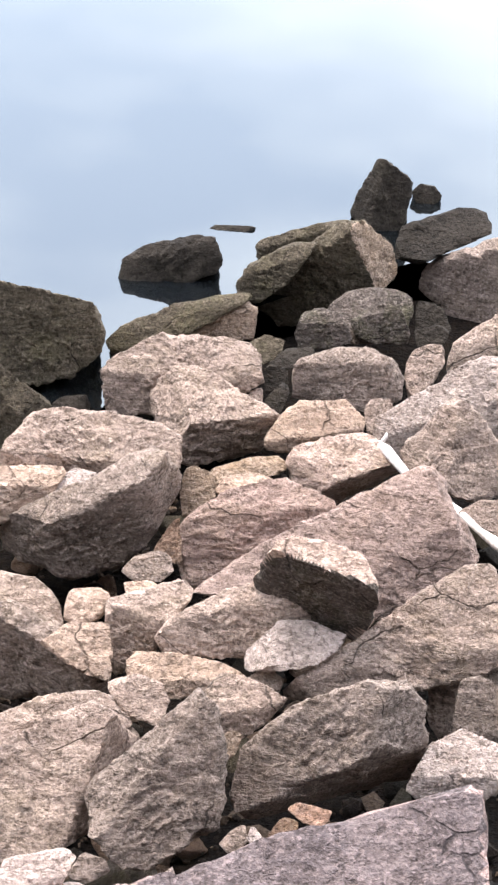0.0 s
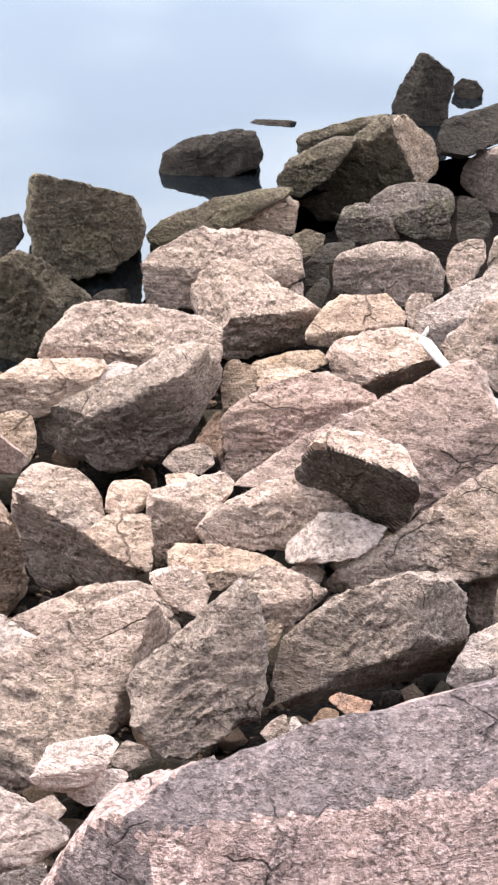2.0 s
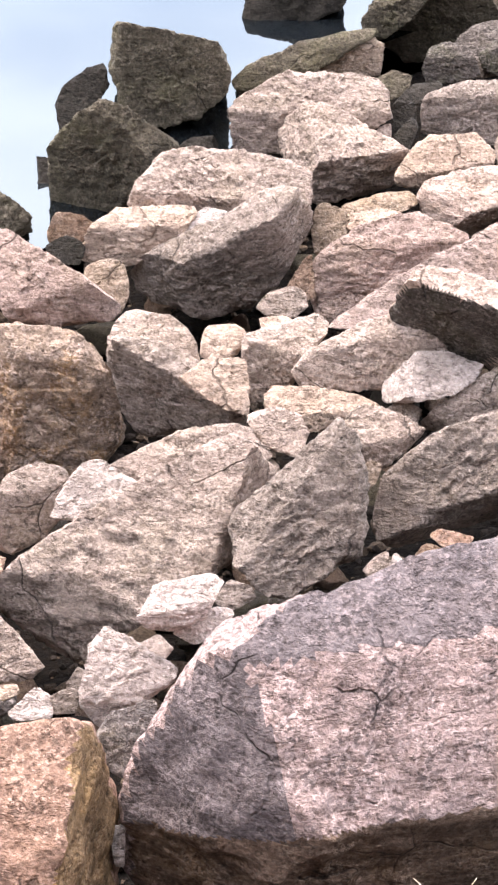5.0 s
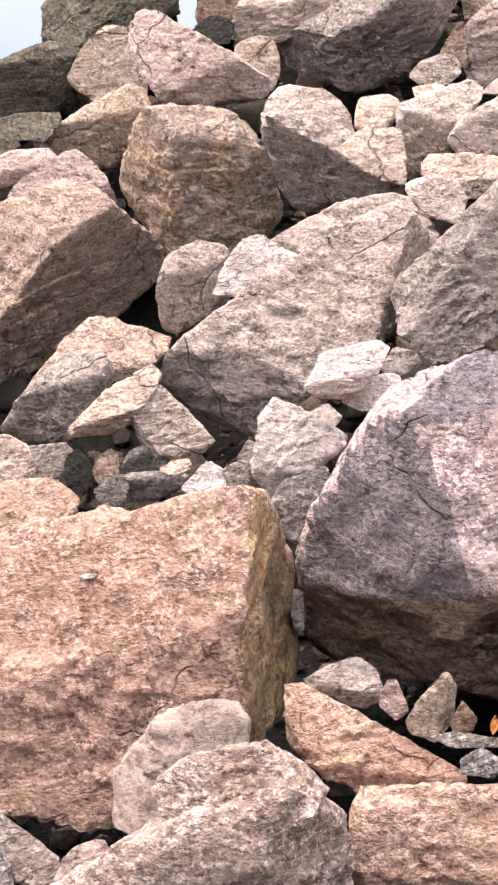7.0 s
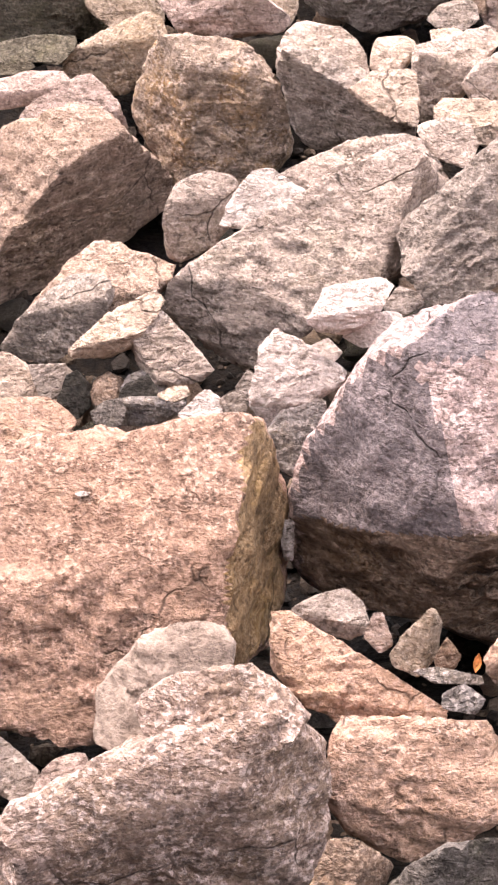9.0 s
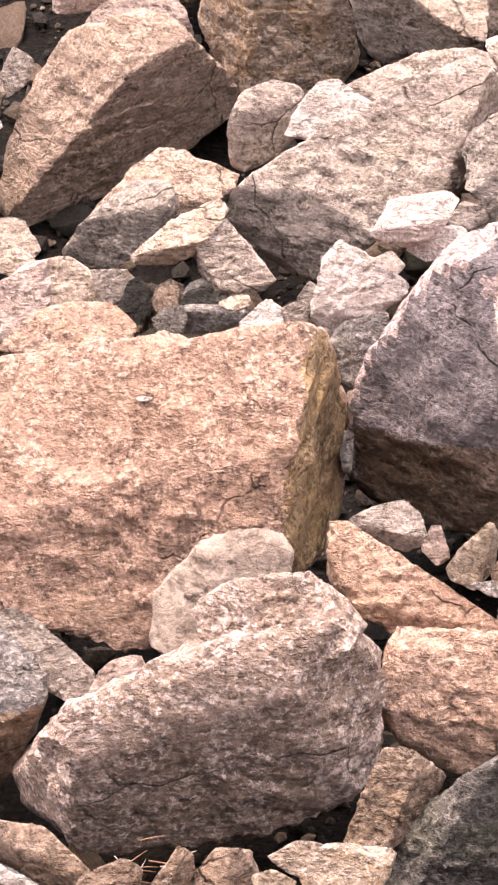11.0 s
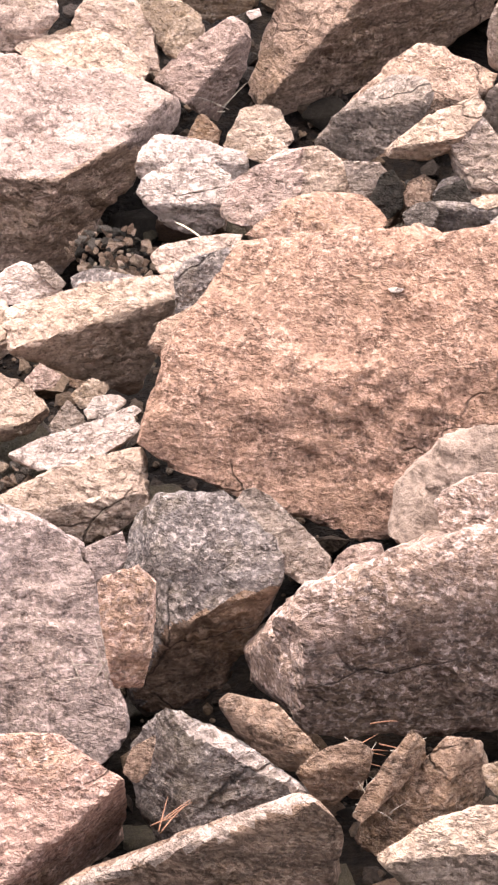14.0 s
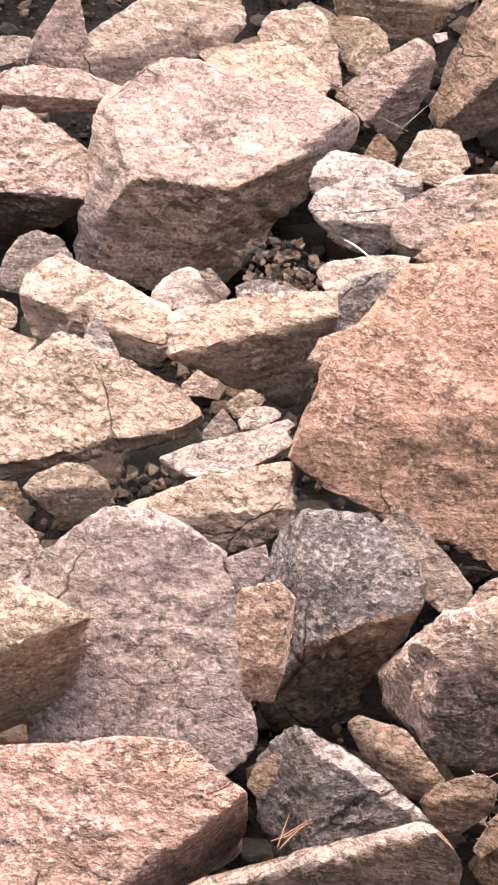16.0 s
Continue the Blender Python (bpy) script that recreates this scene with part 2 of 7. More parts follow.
STONE = {
    "grey": stone_material("grey_gneiss", (0.26, 0.218, 0.185), (0.355, 0.294, 0.248), (0.505, 0.43, 0.366), (0.08, 0.068, 0.06), 0.5, 48, 0.45, (0.37, 0.28, 0.20), 0.35, 0.8),
    "pink": stone_material("pink_granite", (0.47, 0.30, 0.235), (0.40, 0.28, 0.23), (0.66, 0.50, 0.42), (0.13, 0.095, 0.085), 0.7, 42, 0.4, (0.55, 0.36, 0.22), 0.45, 0.5),
    "rose": stone_material("rose_grey_granite", (0.40, 0.30, 0.255), (0.465, 0.355, 0.30), (0.60, 0.49, 0.42), (0.17, 0.13, 0.115), 0.45, 50, 0.45, (0.46, 0.34, 0.23), 0.3, 0.8),
    "cream": stone_material("pale_quartz_stone", (0.49, 0.375, 0.285), (0.55, 0.435, 0.345), (0.63, 0.53, 0.445), (0.24, 0.175, 0.135), 0.35, 40, 0.5, (0.58, 0.43, 0.30), 0.35, 0.5),
    "white": stone_material("white_quartz", (0.53, 0.455, 0.405), (0.585, 0.51, 0.46), (0.66, 0.60, 0.55), (0.36, 0.29, 0.245), 0.25, 36, 0.4, (0.66, 0.55, 0.44), 0.35, 0.3),
    "ochre": stone_material("ochre_stained_gneiss", (0.33, 0.255, 0.185), (0.42, 0.335, 0.255), (0.56, 0.47, 0.385), (0.11, 0.085, 0.064), 0.5, 46, 0.45, (0.43, 0.275, 0.14), 0.35, 0.8),
    "brown": stone_material("brown_gneiss", (0.215, 0.147, 0.105), (0.29, 0.205, 0.15), (0.42, 0.325, 0.255), (0.075, 0.055, 0.045), 0.5, 48, 0.4, (0.36, 0.21, 0.10), 0.35, 0.8),
    "dark": stone_material("dark_damp_stone", (0.028, 0.025, 0.021), (0.048, 0.042, 0.034), (0.10, 0.088, 0.072), (0.012, 0.011, 0.010), 0.3, 40, 0.3, (0.06, 0.052, 0.034), 0.3, 0.5, 0.7),
    "olive": stone_material("olive_weathered_stone", (0.085, 0.075, 0.054), (0.138, 0.121, 0.087), (0.28, 0.24, 0.185), (0.028, 0.025, 0.019), 0.4, 44, 0.4, (0.16, 0.145, 0.07), 0.4, 0.8),
    "slate": stone_material("grey_speckled_stone", (0.16, 0.145, 0.138), (0.225, 0.20, 0.185), (0.50, 0.44, 0.40), (0.05, 0.046, 0.044), 0.6, 44, 0.3, (0.27, 0.20, 0.11), 0.4, 0.4),
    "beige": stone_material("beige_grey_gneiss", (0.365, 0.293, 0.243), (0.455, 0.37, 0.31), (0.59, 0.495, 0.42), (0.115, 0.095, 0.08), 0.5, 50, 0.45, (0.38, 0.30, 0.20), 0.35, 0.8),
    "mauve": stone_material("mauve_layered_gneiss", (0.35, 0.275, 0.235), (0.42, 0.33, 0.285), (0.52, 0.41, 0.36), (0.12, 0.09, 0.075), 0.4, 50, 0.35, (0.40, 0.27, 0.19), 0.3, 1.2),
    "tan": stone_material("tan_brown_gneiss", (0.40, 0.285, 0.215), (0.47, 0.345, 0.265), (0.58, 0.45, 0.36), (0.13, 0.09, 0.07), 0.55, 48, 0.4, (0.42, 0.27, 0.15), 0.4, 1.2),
    "rusty": stone_material("rust_stained_granite", (0.40, 0.31, 0.24), (0.33, 0.25, 0.185), (0.58, 0.47, 0.40), (0.12, 0.09, 0.07), 0.6, 40, 0.4, (0.42, 0.22, 0.07), 0.7, 0.5),
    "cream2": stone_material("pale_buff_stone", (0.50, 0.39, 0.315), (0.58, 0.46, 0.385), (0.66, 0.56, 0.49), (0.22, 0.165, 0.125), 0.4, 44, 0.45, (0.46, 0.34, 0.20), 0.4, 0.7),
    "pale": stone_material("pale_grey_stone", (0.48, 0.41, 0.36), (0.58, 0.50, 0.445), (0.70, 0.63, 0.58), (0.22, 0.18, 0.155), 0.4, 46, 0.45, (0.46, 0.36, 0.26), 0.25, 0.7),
    "speckle": stone_material("pink_grey_speckled_granite", (0.40, 0.305, 0.28), (0.54, 0.405, 0.365), (0.70, 0.56, 0.515), (0.09, 0.075, 0.075), 0.7, 36, 0.4, (0.30, 0.25, 0.24), 0.35, 0.3),
    "salmon": stone_material("salmon_pink_granite", (0.37, 0.232, 0.165), (0.325, 0.21, 0.155), (0.56, 0.385, 0.30), (0.125, 0.085, 0.063), 0.7, 40, 0.4, (0.46, 0.295, 0.20), 0.3, 1.0),
    "plain": stone_material("smooth_beige_stone", (0.245, 0.195, 0.158), (0.285, 0.225, 0.182), (0.34, 0.27, 0.225), (0.18, 0.135, 0.11), 0.25, 60, 0.25, (0.44, 0.32, 0.24), 0.2, 0.2, 0.85, 0.25),
    "crusted": stone_material("lichen_crusted_dark_stone", (0.255, 0.18, 0.138), (0.38, 0.285, 0.232), (0.64, 0.52, 0.46), (0.085, 0.065, 0.057), 0.7, 36, 0.6, (0.28, 0.19, 0.125), 0.45, 0.5),
    "apricot": stone_material("apricot_granite", (0.48, 0.31, 0.218), (0.43, 0.285, 0.21), (0.64, 0.47, 0.38), (0.17, 0.115, 0.09), 0.55, 42, 0.35, (0.54, 0.34, 0.20), 0.35, 0.4),
    "bluegrey": stone_material("blue_grey_crusted_granite", (0.165, 0.143, 0.145), (0.23, 0.195, 0.193), (0.42, 0.345, 0.335), (0.06, 0.052, 0.052), 0.5, 36, 0.35, (0.32, 0.245, 0.23), 0.35, 0.6),
    "amber": stone_material("amber_stained_granite", (0.23, 0.145, 0.075), (0.31, 0.205, 0.11), (0.44, 0.32, 0.20), (0.075, 0.05, 0.03), 0.5, 42, 0.35, (0.36, 0.20, 0.06), 0.5, 0.8),
    "mossy": stone_material("dark_mossy_stone_and_shade", (0.085, 0.076, 0.066), (0.145, 0.124, 0.108), (0.34, 0.30, 0.26), (0.035, 0.031, 0.027), 0.5, 44, 0.35, (0.10, 0.10, 0.048), 0.6, 0.4),
    "ashrose": stone_material("ash_rose_granite", (0.265, 0.215, 0.19), (0.235, 0.193, 0.173), (0.48, 0.38, 0.34), (0.09, 0.074, 0.068), 0.6, 42, 0.35, (0.38, 0.28, 0.21), 0.3, 0.2, 0.85, 0.35),
}

mw, n_, l_ = mat_new("calm_lake_water")
co_ = n_.new("ShaderNodeTexCoord").outputs["Object"]
bp_ = n_.new("ShaderNodeBump")
bp_.inputs["Strength"].default_value, bp_.inputs["Distance"].default_value = 0.05, 0.02
l_.new(noise_node(n_, l_, co_, 0.9, 2.0, 0.4), bp_.inputs["Height"])
deep_ = n_.new("ShaderNodeBsdfDiffuse")
deep_.inputs["Color"].default_value = (0.004, 0.005, 0.006, 1)
shine_ = n_.new("ShaderNodeBsdfGlossy")
shine_.inputs["Color"].default_value, shine_.inputs["Roughness"].default_value = (0.90, 0.965, 0.985, 1), 0.02
l_.new(bp_.outputs["Normal"], shine_.inputs["Normal"])
two_ = n_.new("ShaderNodeMixShader")
film_ = n_.new("ShaderNodeFresnel")
film_.inputs["IOR"].default_value = 1.33
more_ = n_.new("ShaderNodeMath")
more_.operation = "MULTIPLY_ADD"
more_.inputs[1].default_value, more_.inputs[2].default_value = 0.83, 0.095
l_.new(film_.outputs["Fac"], more_.inputs[0])
l_.new(more_.outputs["Value"], two_.inputs["Fac"])
l_.new(deep_.outputs["BSDF"], two_.inputs[1])
l_.new(shine_.outputs["BSDF"], two_.inputs[2])
l_.new(two_.outputs["Shader"], n_.new("ShaderNodeOutputMaterial").inputs["Surface"])

mg, n_, l_ = mat_new("gravelly_soil_with_gap_shade")
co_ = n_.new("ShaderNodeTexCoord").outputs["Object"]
# albedo kept near-black so the colour itself gives the gaps their shade
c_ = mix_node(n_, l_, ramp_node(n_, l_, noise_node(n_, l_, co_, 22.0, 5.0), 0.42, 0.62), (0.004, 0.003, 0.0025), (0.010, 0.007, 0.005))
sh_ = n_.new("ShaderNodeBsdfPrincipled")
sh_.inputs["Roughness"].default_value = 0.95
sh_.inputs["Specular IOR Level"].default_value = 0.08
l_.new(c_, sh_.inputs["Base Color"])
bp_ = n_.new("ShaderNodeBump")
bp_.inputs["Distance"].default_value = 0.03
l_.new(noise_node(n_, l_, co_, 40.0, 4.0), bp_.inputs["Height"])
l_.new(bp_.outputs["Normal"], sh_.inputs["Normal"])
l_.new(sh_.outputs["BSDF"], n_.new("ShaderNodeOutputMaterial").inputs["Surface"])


# ---- stone shapes ----
def hash3(i, j, k, s):
    h = (i * 374761393 + j * 668265263 + k * 2147483647 + s * 1274126177) & 0x7FFFFFFF
    h = ((h ^ (h >> 13)) * 1274126177) & 0x7FFFFFFF
    return ((h ^ (h >> 16)) & 0xFFFF) / 32767.5 - 1.0


def vnoise(p, s):
    """Smooth noise, -1 to 1, at the rows of p."""
    b = np.floor(p).astype(np.int64)
    f = p - b
    f = f * f * f * (f * (f * 6 - 15) + 10)
    tot = np.zeros(len(p))
    for i in (0, 1):
        for j in (0, 1):
            for k in (0, 1):
                w = (f[:, 0] if i else 1 - f[:, 0]) * (f[:, 1] if j else 1 - f[:, 1]) * (f[:, 2] if k else 1 - f[:, 2])
                tot += w * hash3(b[:, 0] + i, b[:, 1] + j, b[:, 2] + k, s)
    return tot


def lnoise(p, s):
    """Noise that runs straight between its nodes, so that it breaks in flat chips."""
    b = np.floor(p).astype(np.int64)
    f = p - b
    tot = np.zeros(len(p))
    order = np.argsort(-f, axis=1)
    corner = np.zeros_like(b)
    rows = np.arange(len(p))
    last = np.ones(len(p))
    for step in range(4):
        nxt = f[rows, order[:, step]] if step < 3 else np.zeros(len(p))
        tot += (last - nxt) * hash3(b[:, 0] + corner[:, 0], b[:, 1] + corner[:, 1], b[:, 2] + corner[:, 2], s)
        if step < 3:
            corner[rows, order[:, step]] = 1
        last = nxt
    return tot


def unit_ball(level):
    bm = bmesh.new()
    bmesh.ops.create_icosphere(bm, subdivisions=level, radius=1.0)
    v = np.array([q.co[:] for q in bm.verts])
    f = np.array([[q.index for q in g.verts] for g in bm.faces])
    bm.free()
    return v / np.linalg.norm(v, axis=1)[:, None], f


BALL = {k: unit_ball(k) for k in (1, 2, 3, 4, 5, 6)}


def facing(az, el):
    """Outward direction of a rock face: az 0 looks inland, 90 along +x; el 90 is up."""
    a, e = radians(az), radians(el)
    return (math.cos(e) * math.sin(a), -math.cos(e) * math.cos(a), math.sin(e))


def stone_mesh(name, cuts, seed, level=4, crisp=250.0, rough=1.0, knocks=7, faces=()):
    """A block of stone broken along the given faces (az, el, distance from its middle), worn and chipped. faces: cuts
    that take another stone material.
    """
    ball, tris = BALL[level]
    crisp = min(crisp, (70, 120, 190, 300)[level - 3])
    nrm = np.array([facing(a, e) for a, e, _ in cuts])
    dist = np.array([c[2] for c in cuts])

    rng = np.random.RandomState(seed)
    coarse = BALL[3][0]
    core = np.clip(coarse @ nrm.T / dist, 0, None).max(1)
    hull = coarse / core[:, None]
    knock = rng.normal(size=(knocks, 3))
    knock /= np.linalg.norm(knock, axis=1)[:, None]
    reach_out = (hull @ knock.T).max(0) * rng.uniform(0.95, 0.995, knocks)
    nrm, dist = np.vstack([nrm, knock]), np.r_[dist, reach_out]

    def reach(way):
        s = np.clip(way @ nrm.T / dist, 0, None)
        return 1.0 / ((s ** crisp).sum(1) ** (1.0 / crisp) + 1e-9)

    ext = np.abs(coarse * reach(coarse)[:, None]).max(0)
    way = ball * ext
    way /= np.linalg.norm(way, axis=1)[:, None]
    p = way * reach(way)[:, None] * 1.004
    size = float(np.mean(ext))
    off = np.array([seed * 7.31, seed * 3.17, seed * 5.53])
    # broad swells, chips along the edges, grain, thin beds
    tilt = np.array(facing(seed * 47.0, 55.0 + (seed * 29) % 30))
    bed = (p @ tilt)[:, None] * np.array([[1.0, 0.3, 0.2]])
    spin = np.linalg.qr(rng.normal(size=(3, 3)))[0]
    t = p @ spin / size
    d = 0.025 * lnoise(t * 1.5 + off, 1) + 0.030 * lnoise(t * 3.3 + off, 2)
    q = 1 - np.abs(vnoise(p / size * 4.7 + off, 3))
    d += 0.016 * (q - 0.65) + 0.030 * lnoise(t * 8.5 + off, 4)
    d += 0.012 * vnoise(np.c_[bed[:, 0] / size * 13 + 0.6 * vnoise(p / size * 2 + off, 8), p[:, 0] / size * 1.5, p[:, 1] / size * 1.5], 5)
    if level >= 5:
        d += 0.024 * lnoise(t * 19 + off, 6) + 0.014 * lnoise(t * 37 + off, 7)
    # ledges along the beds, on parts of the stone only
    s = bed[:, 0] / size * (4.0 + seed % 4) + 0.9 * vnoise(p / size * 1.7 + off, 9)
    some = np.clip(vnoise(p / size * 1.9 + off, 10) * 1.6 + 0.15, 0, 1)
    saw = s - np.floor(s)
    d += 0.034 * some * (np.minimum(saw, (1 - saw) * 9) - 0.45)
    p = p + way * (d * size * rough / max(1.0, size / 0.42) ** 0.5)[:, None]
    # flakes broken from the edges
    if level >= 4:
        two = np.sort(np.clip(way @ nrm.T / dist, 0, None), axis=1)[:, -2:]
        rim = np.nonzero(two[:, 0] > 0.95 * two[:, 1])[0]
        for _ in range((5, 9, 14)[level - 4]):
            c = p[rim[rng.randint(len(rim))]]
            m = nrm[np.argsort(c @ nrm.T / dist)[-2:]].sum(0) + rng.normal(size=3) * 0.3
            m /= np.linalg.norm(m)
            wide = size * rng.uniform(0.12, 0.3)
            h = np.clip((p - c) @ m + size * rng.uniform(0.0, 0.022), 0, 0.05 * size)
            near = np.clip(1.25 - np.linalg.norm(p - c, axis=1) / wide, 0, 1)
            p = p - way * (h * np.clip(near * 4, 0, 1))[:, None]
    me = bpy.data.meshes.new(name)
    me.from_pydata(p.tolist(), [], tris.tolist())
    me.polygons.foreach_set("use_smooth", [True] * len(me.polygons))
    me.set_sharp_from_angle(angle=radians(30 if level < 5 else 42))
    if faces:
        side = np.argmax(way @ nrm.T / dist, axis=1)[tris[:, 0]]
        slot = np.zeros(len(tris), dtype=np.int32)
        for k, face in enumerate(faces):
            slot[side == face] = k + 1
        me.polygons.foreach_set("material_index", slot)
    return me


COUNT = [0]


def boulder(kind, label, place, cuts, level=4, name="boulder", category="boulder", group="boulders of the shore", crisp=250.0, rough=0.95, knocks=7, also=(), faces=None):
    """One boulder. also: further lumps (place, cuts) that belong to the same stone."""
    COUNT[0] += 1
    me = stone_mesh(name, cuts, COUNT[0], level, crisp, rough, knocks, tuple(faces or ()))
    if also:
        bm = bmesh.new()
        bm.from_mesh(me)
        for k, (spot, more) in enumerate(also):
            lump = stone_mesh(name, more, COUNT[0] + 400 + k, level - 1, crisp, rough, knocks)
            lump.transform(Matrix.Translation(Vector(spot) - Vector(place)))
            bm.from_mesh(lump)
            bpy.data.meshes.remove(lump)
        bm.to_mesh(me)
        bm.free()
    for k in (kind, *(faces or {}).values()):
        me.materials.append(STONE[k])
    ob = new(name, me)
    ob.location = place
    return tagged(ob, label, category, group)


def shore(x):
    """Where the waterline runs: y for each x."""
    return float(np.interp(x, (-2.75, -2.0, -1.0, -0.6, 0.3, 1.0), (11.4, 11.95, 12.9, 14.2, 15.0, 15.5)))


def land(x, y):
    """Height of the soil under the boulders, falling to the lake."""
    u = min(y, 14.0) - 8.0
    z = max(0.904 - 0.252 * u + 0.0161 * u * u + 0.196 * (x + 1.0) - 0.0098 * (x + 1.0) * u - 0.92, -0.32)
    return z - 0.8 * max(0.0, y - shore(x) + 0.2)



# ---- setting ----
def ground_height(x, y):
    z = land(max(-9.0, min(5.0, x)), max(1.5, min(18.0, y)))
    if y < 1.5:
        s = min(1.0, (1.5 - y) / 3.0)
        z += s * s * (3 - 2 * s) * 2.2
        # unseen bank added behind the lookout, to keep skylight off the rock fronts
        z += max(0.0, min(1.0, (-2.5 - y) / 12.0)) * 26.0
    return max(z, -3.0) + 0.05 * noise.noise(Vector((x * 1.3, y * 1.3, 0)))


def spaced(near_a, near_b, step, far):
    inner = [near_a + i * step for i in range(int((near_b - near_a) / step) + 1)]
    low, high, s, b = near_a, near_b, step, []
    a = []
    while s < far:
        s *= 1.6
        low, high = low - s, high + s
        a.insert(0, low)
        b.append(high)
    return a + inner + b


gx, gy = spaced(-9.0, 5.0, 0.14, 1500.0), spaced(-1.0, 18.0, 0.14, 1500.0)
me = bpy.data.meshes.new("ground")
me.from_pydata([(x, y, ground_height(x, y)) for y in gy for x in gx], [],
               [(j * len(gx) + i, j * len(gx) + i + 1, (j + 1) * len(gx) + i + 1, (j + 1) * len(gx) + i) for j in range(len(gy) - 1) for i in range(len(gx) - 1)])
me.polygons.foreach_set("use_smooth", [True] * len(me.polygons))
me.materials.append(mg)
tagged(new("ground", me), "gravelly soil coloured near-black for the shade between the boulders", "ground", kind="structure")
me = bpy.data.meshes.new("water")
edge = [-3000.0] + [-6.0 + 0.2 * i for i in range(51)] + [3000.0]
me.from_pydata([(x, shore(x) - 0.05, 0) for x in edge] + [(x, 4500, 0) for x in edge], [], [(i, i + 1, i + 1 + len(edge), i + len(edge)) for i in range(len(edge) - 1)])
me.materials.append(mw)
water = new("water", me)
water.location.z = -0.11
tagged(water, "calm lake water mirroring a pale cloudy sky", "water", kind="structure")


# ---- loose rubble in the gaps ----
def rubble_material():
    m, n, l = mat_new("mixed_rubble")
    co = n.new("ShaderNodeTexCoord").outputs["Object"]
    isl = n.new("ShaderNodeNewGeometry").outputs["Random Per Island"]
    r = n.new("ShaderNodeValToRGB")
    # brown stone tones, cut darker to put shade into the gaps
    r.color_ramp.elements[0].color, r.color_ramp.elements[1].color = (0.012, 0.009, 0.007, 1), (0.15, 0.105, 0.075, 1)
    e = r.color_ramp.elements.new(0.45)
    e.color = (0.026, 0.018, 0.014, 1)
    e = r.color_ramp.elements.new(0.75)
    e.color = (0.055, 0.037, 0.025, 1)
    l.new(isl, r.inputs["Fac"])
    grain = ramp_node(n, l, noise_node(n, l, co, 70.0, 4.0), 0.35, 0.68, (0.55, 0.55, 0.55), (1.25, 1.25, 1.25))
    col = mix_node(n, l, 1.0, r.outputs["Color"], grain, "MULTIPLY")
    sh = n.new("ShaderNodeBsdfPrincipled")
    sh.inputs["Roughness"].default_value = 0.9
    sh.inputs["Specular IOR Level"].default_value = 0.15
    l.new(col, sh.inputs["Base Color"])
    bp = n.new("ShaderNodeBump")
    bp.inputs["Distance"].default_value = 0.015
    l.new(noise_node(n, l, co, 55.0, 4.0), bp.inputs["Height"])
    l.new(bp.outputs["Normal"], sh.inputs["Normal"])
    l.new(sh.outputs["BSDF"], n.new("ShaderNodeOutputMaterial").inputs["Surface"])
    return m


def rubble(name, label, count, box, small, large, seed, mat, lift=0.0):
    """Many small broken stones lying on the soil, as one mesh."""
    rng = np.random.RandomState(seed)
    ball, tris = BALL[2 if large > 0.2 else 1]
    vs, fs, at = [], [], 0
    while at < count:
        x, y = rng.uniform(box[0], box[1]), rng.uniform(box[2], box[3])
        if y > shore(x) - 0.1 or not -0.62 * y - 0.3 < x < 0.13 * y + 0.2:
            continue
        s = small + (large - small) * rng.rand() ** 2.2
        nrm = rng.normal(size=(9, 3))
        nrm /= np.linalg.norm(nrm, axis=1)[:, None]
        d = rng.uniform(0.55, 1.0, 9)
        k = np.clip(ball @ nrm.T / d, 0, None)
        p = ball / ((k ** 30).sum(1) ** (1 / 30) + 0.5)[:, None] * s
        p = p * np.array([1.0, rng.uniform(0.6, 1.0), rng.uniform(0.4, 0.8)])
        a = rng.uniform(0, 6.28)
        p = p @ np.array([[math.cos(a), -math.sin(a), 0], [math.sin(a), math.cos(a), 0], [0, 0, 1]])
        vs.append(p + np.array([x, y, land(x, y) + s * rng.uniform(0.1, 0.5) + lift]))
        fs.append(tris + at * len(ball))
        at += 1
    me = bpy.data.meshes.new(name)
    me.from_pydata(np.concatenate(vs).tolist(), [], np.concatenate(fs).tolist())
    me.materials.append(mat)
    return tagged(new(name, me), label, "rubble", kind="stuff")


RUBBLE = rubble_material()
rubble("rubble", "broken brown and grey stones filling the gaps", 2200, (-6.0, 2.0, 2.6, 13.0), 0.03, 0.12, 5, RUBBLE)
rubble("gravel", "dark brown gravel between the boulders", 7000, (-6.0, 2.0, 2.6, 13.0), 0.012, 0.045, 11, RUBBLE)


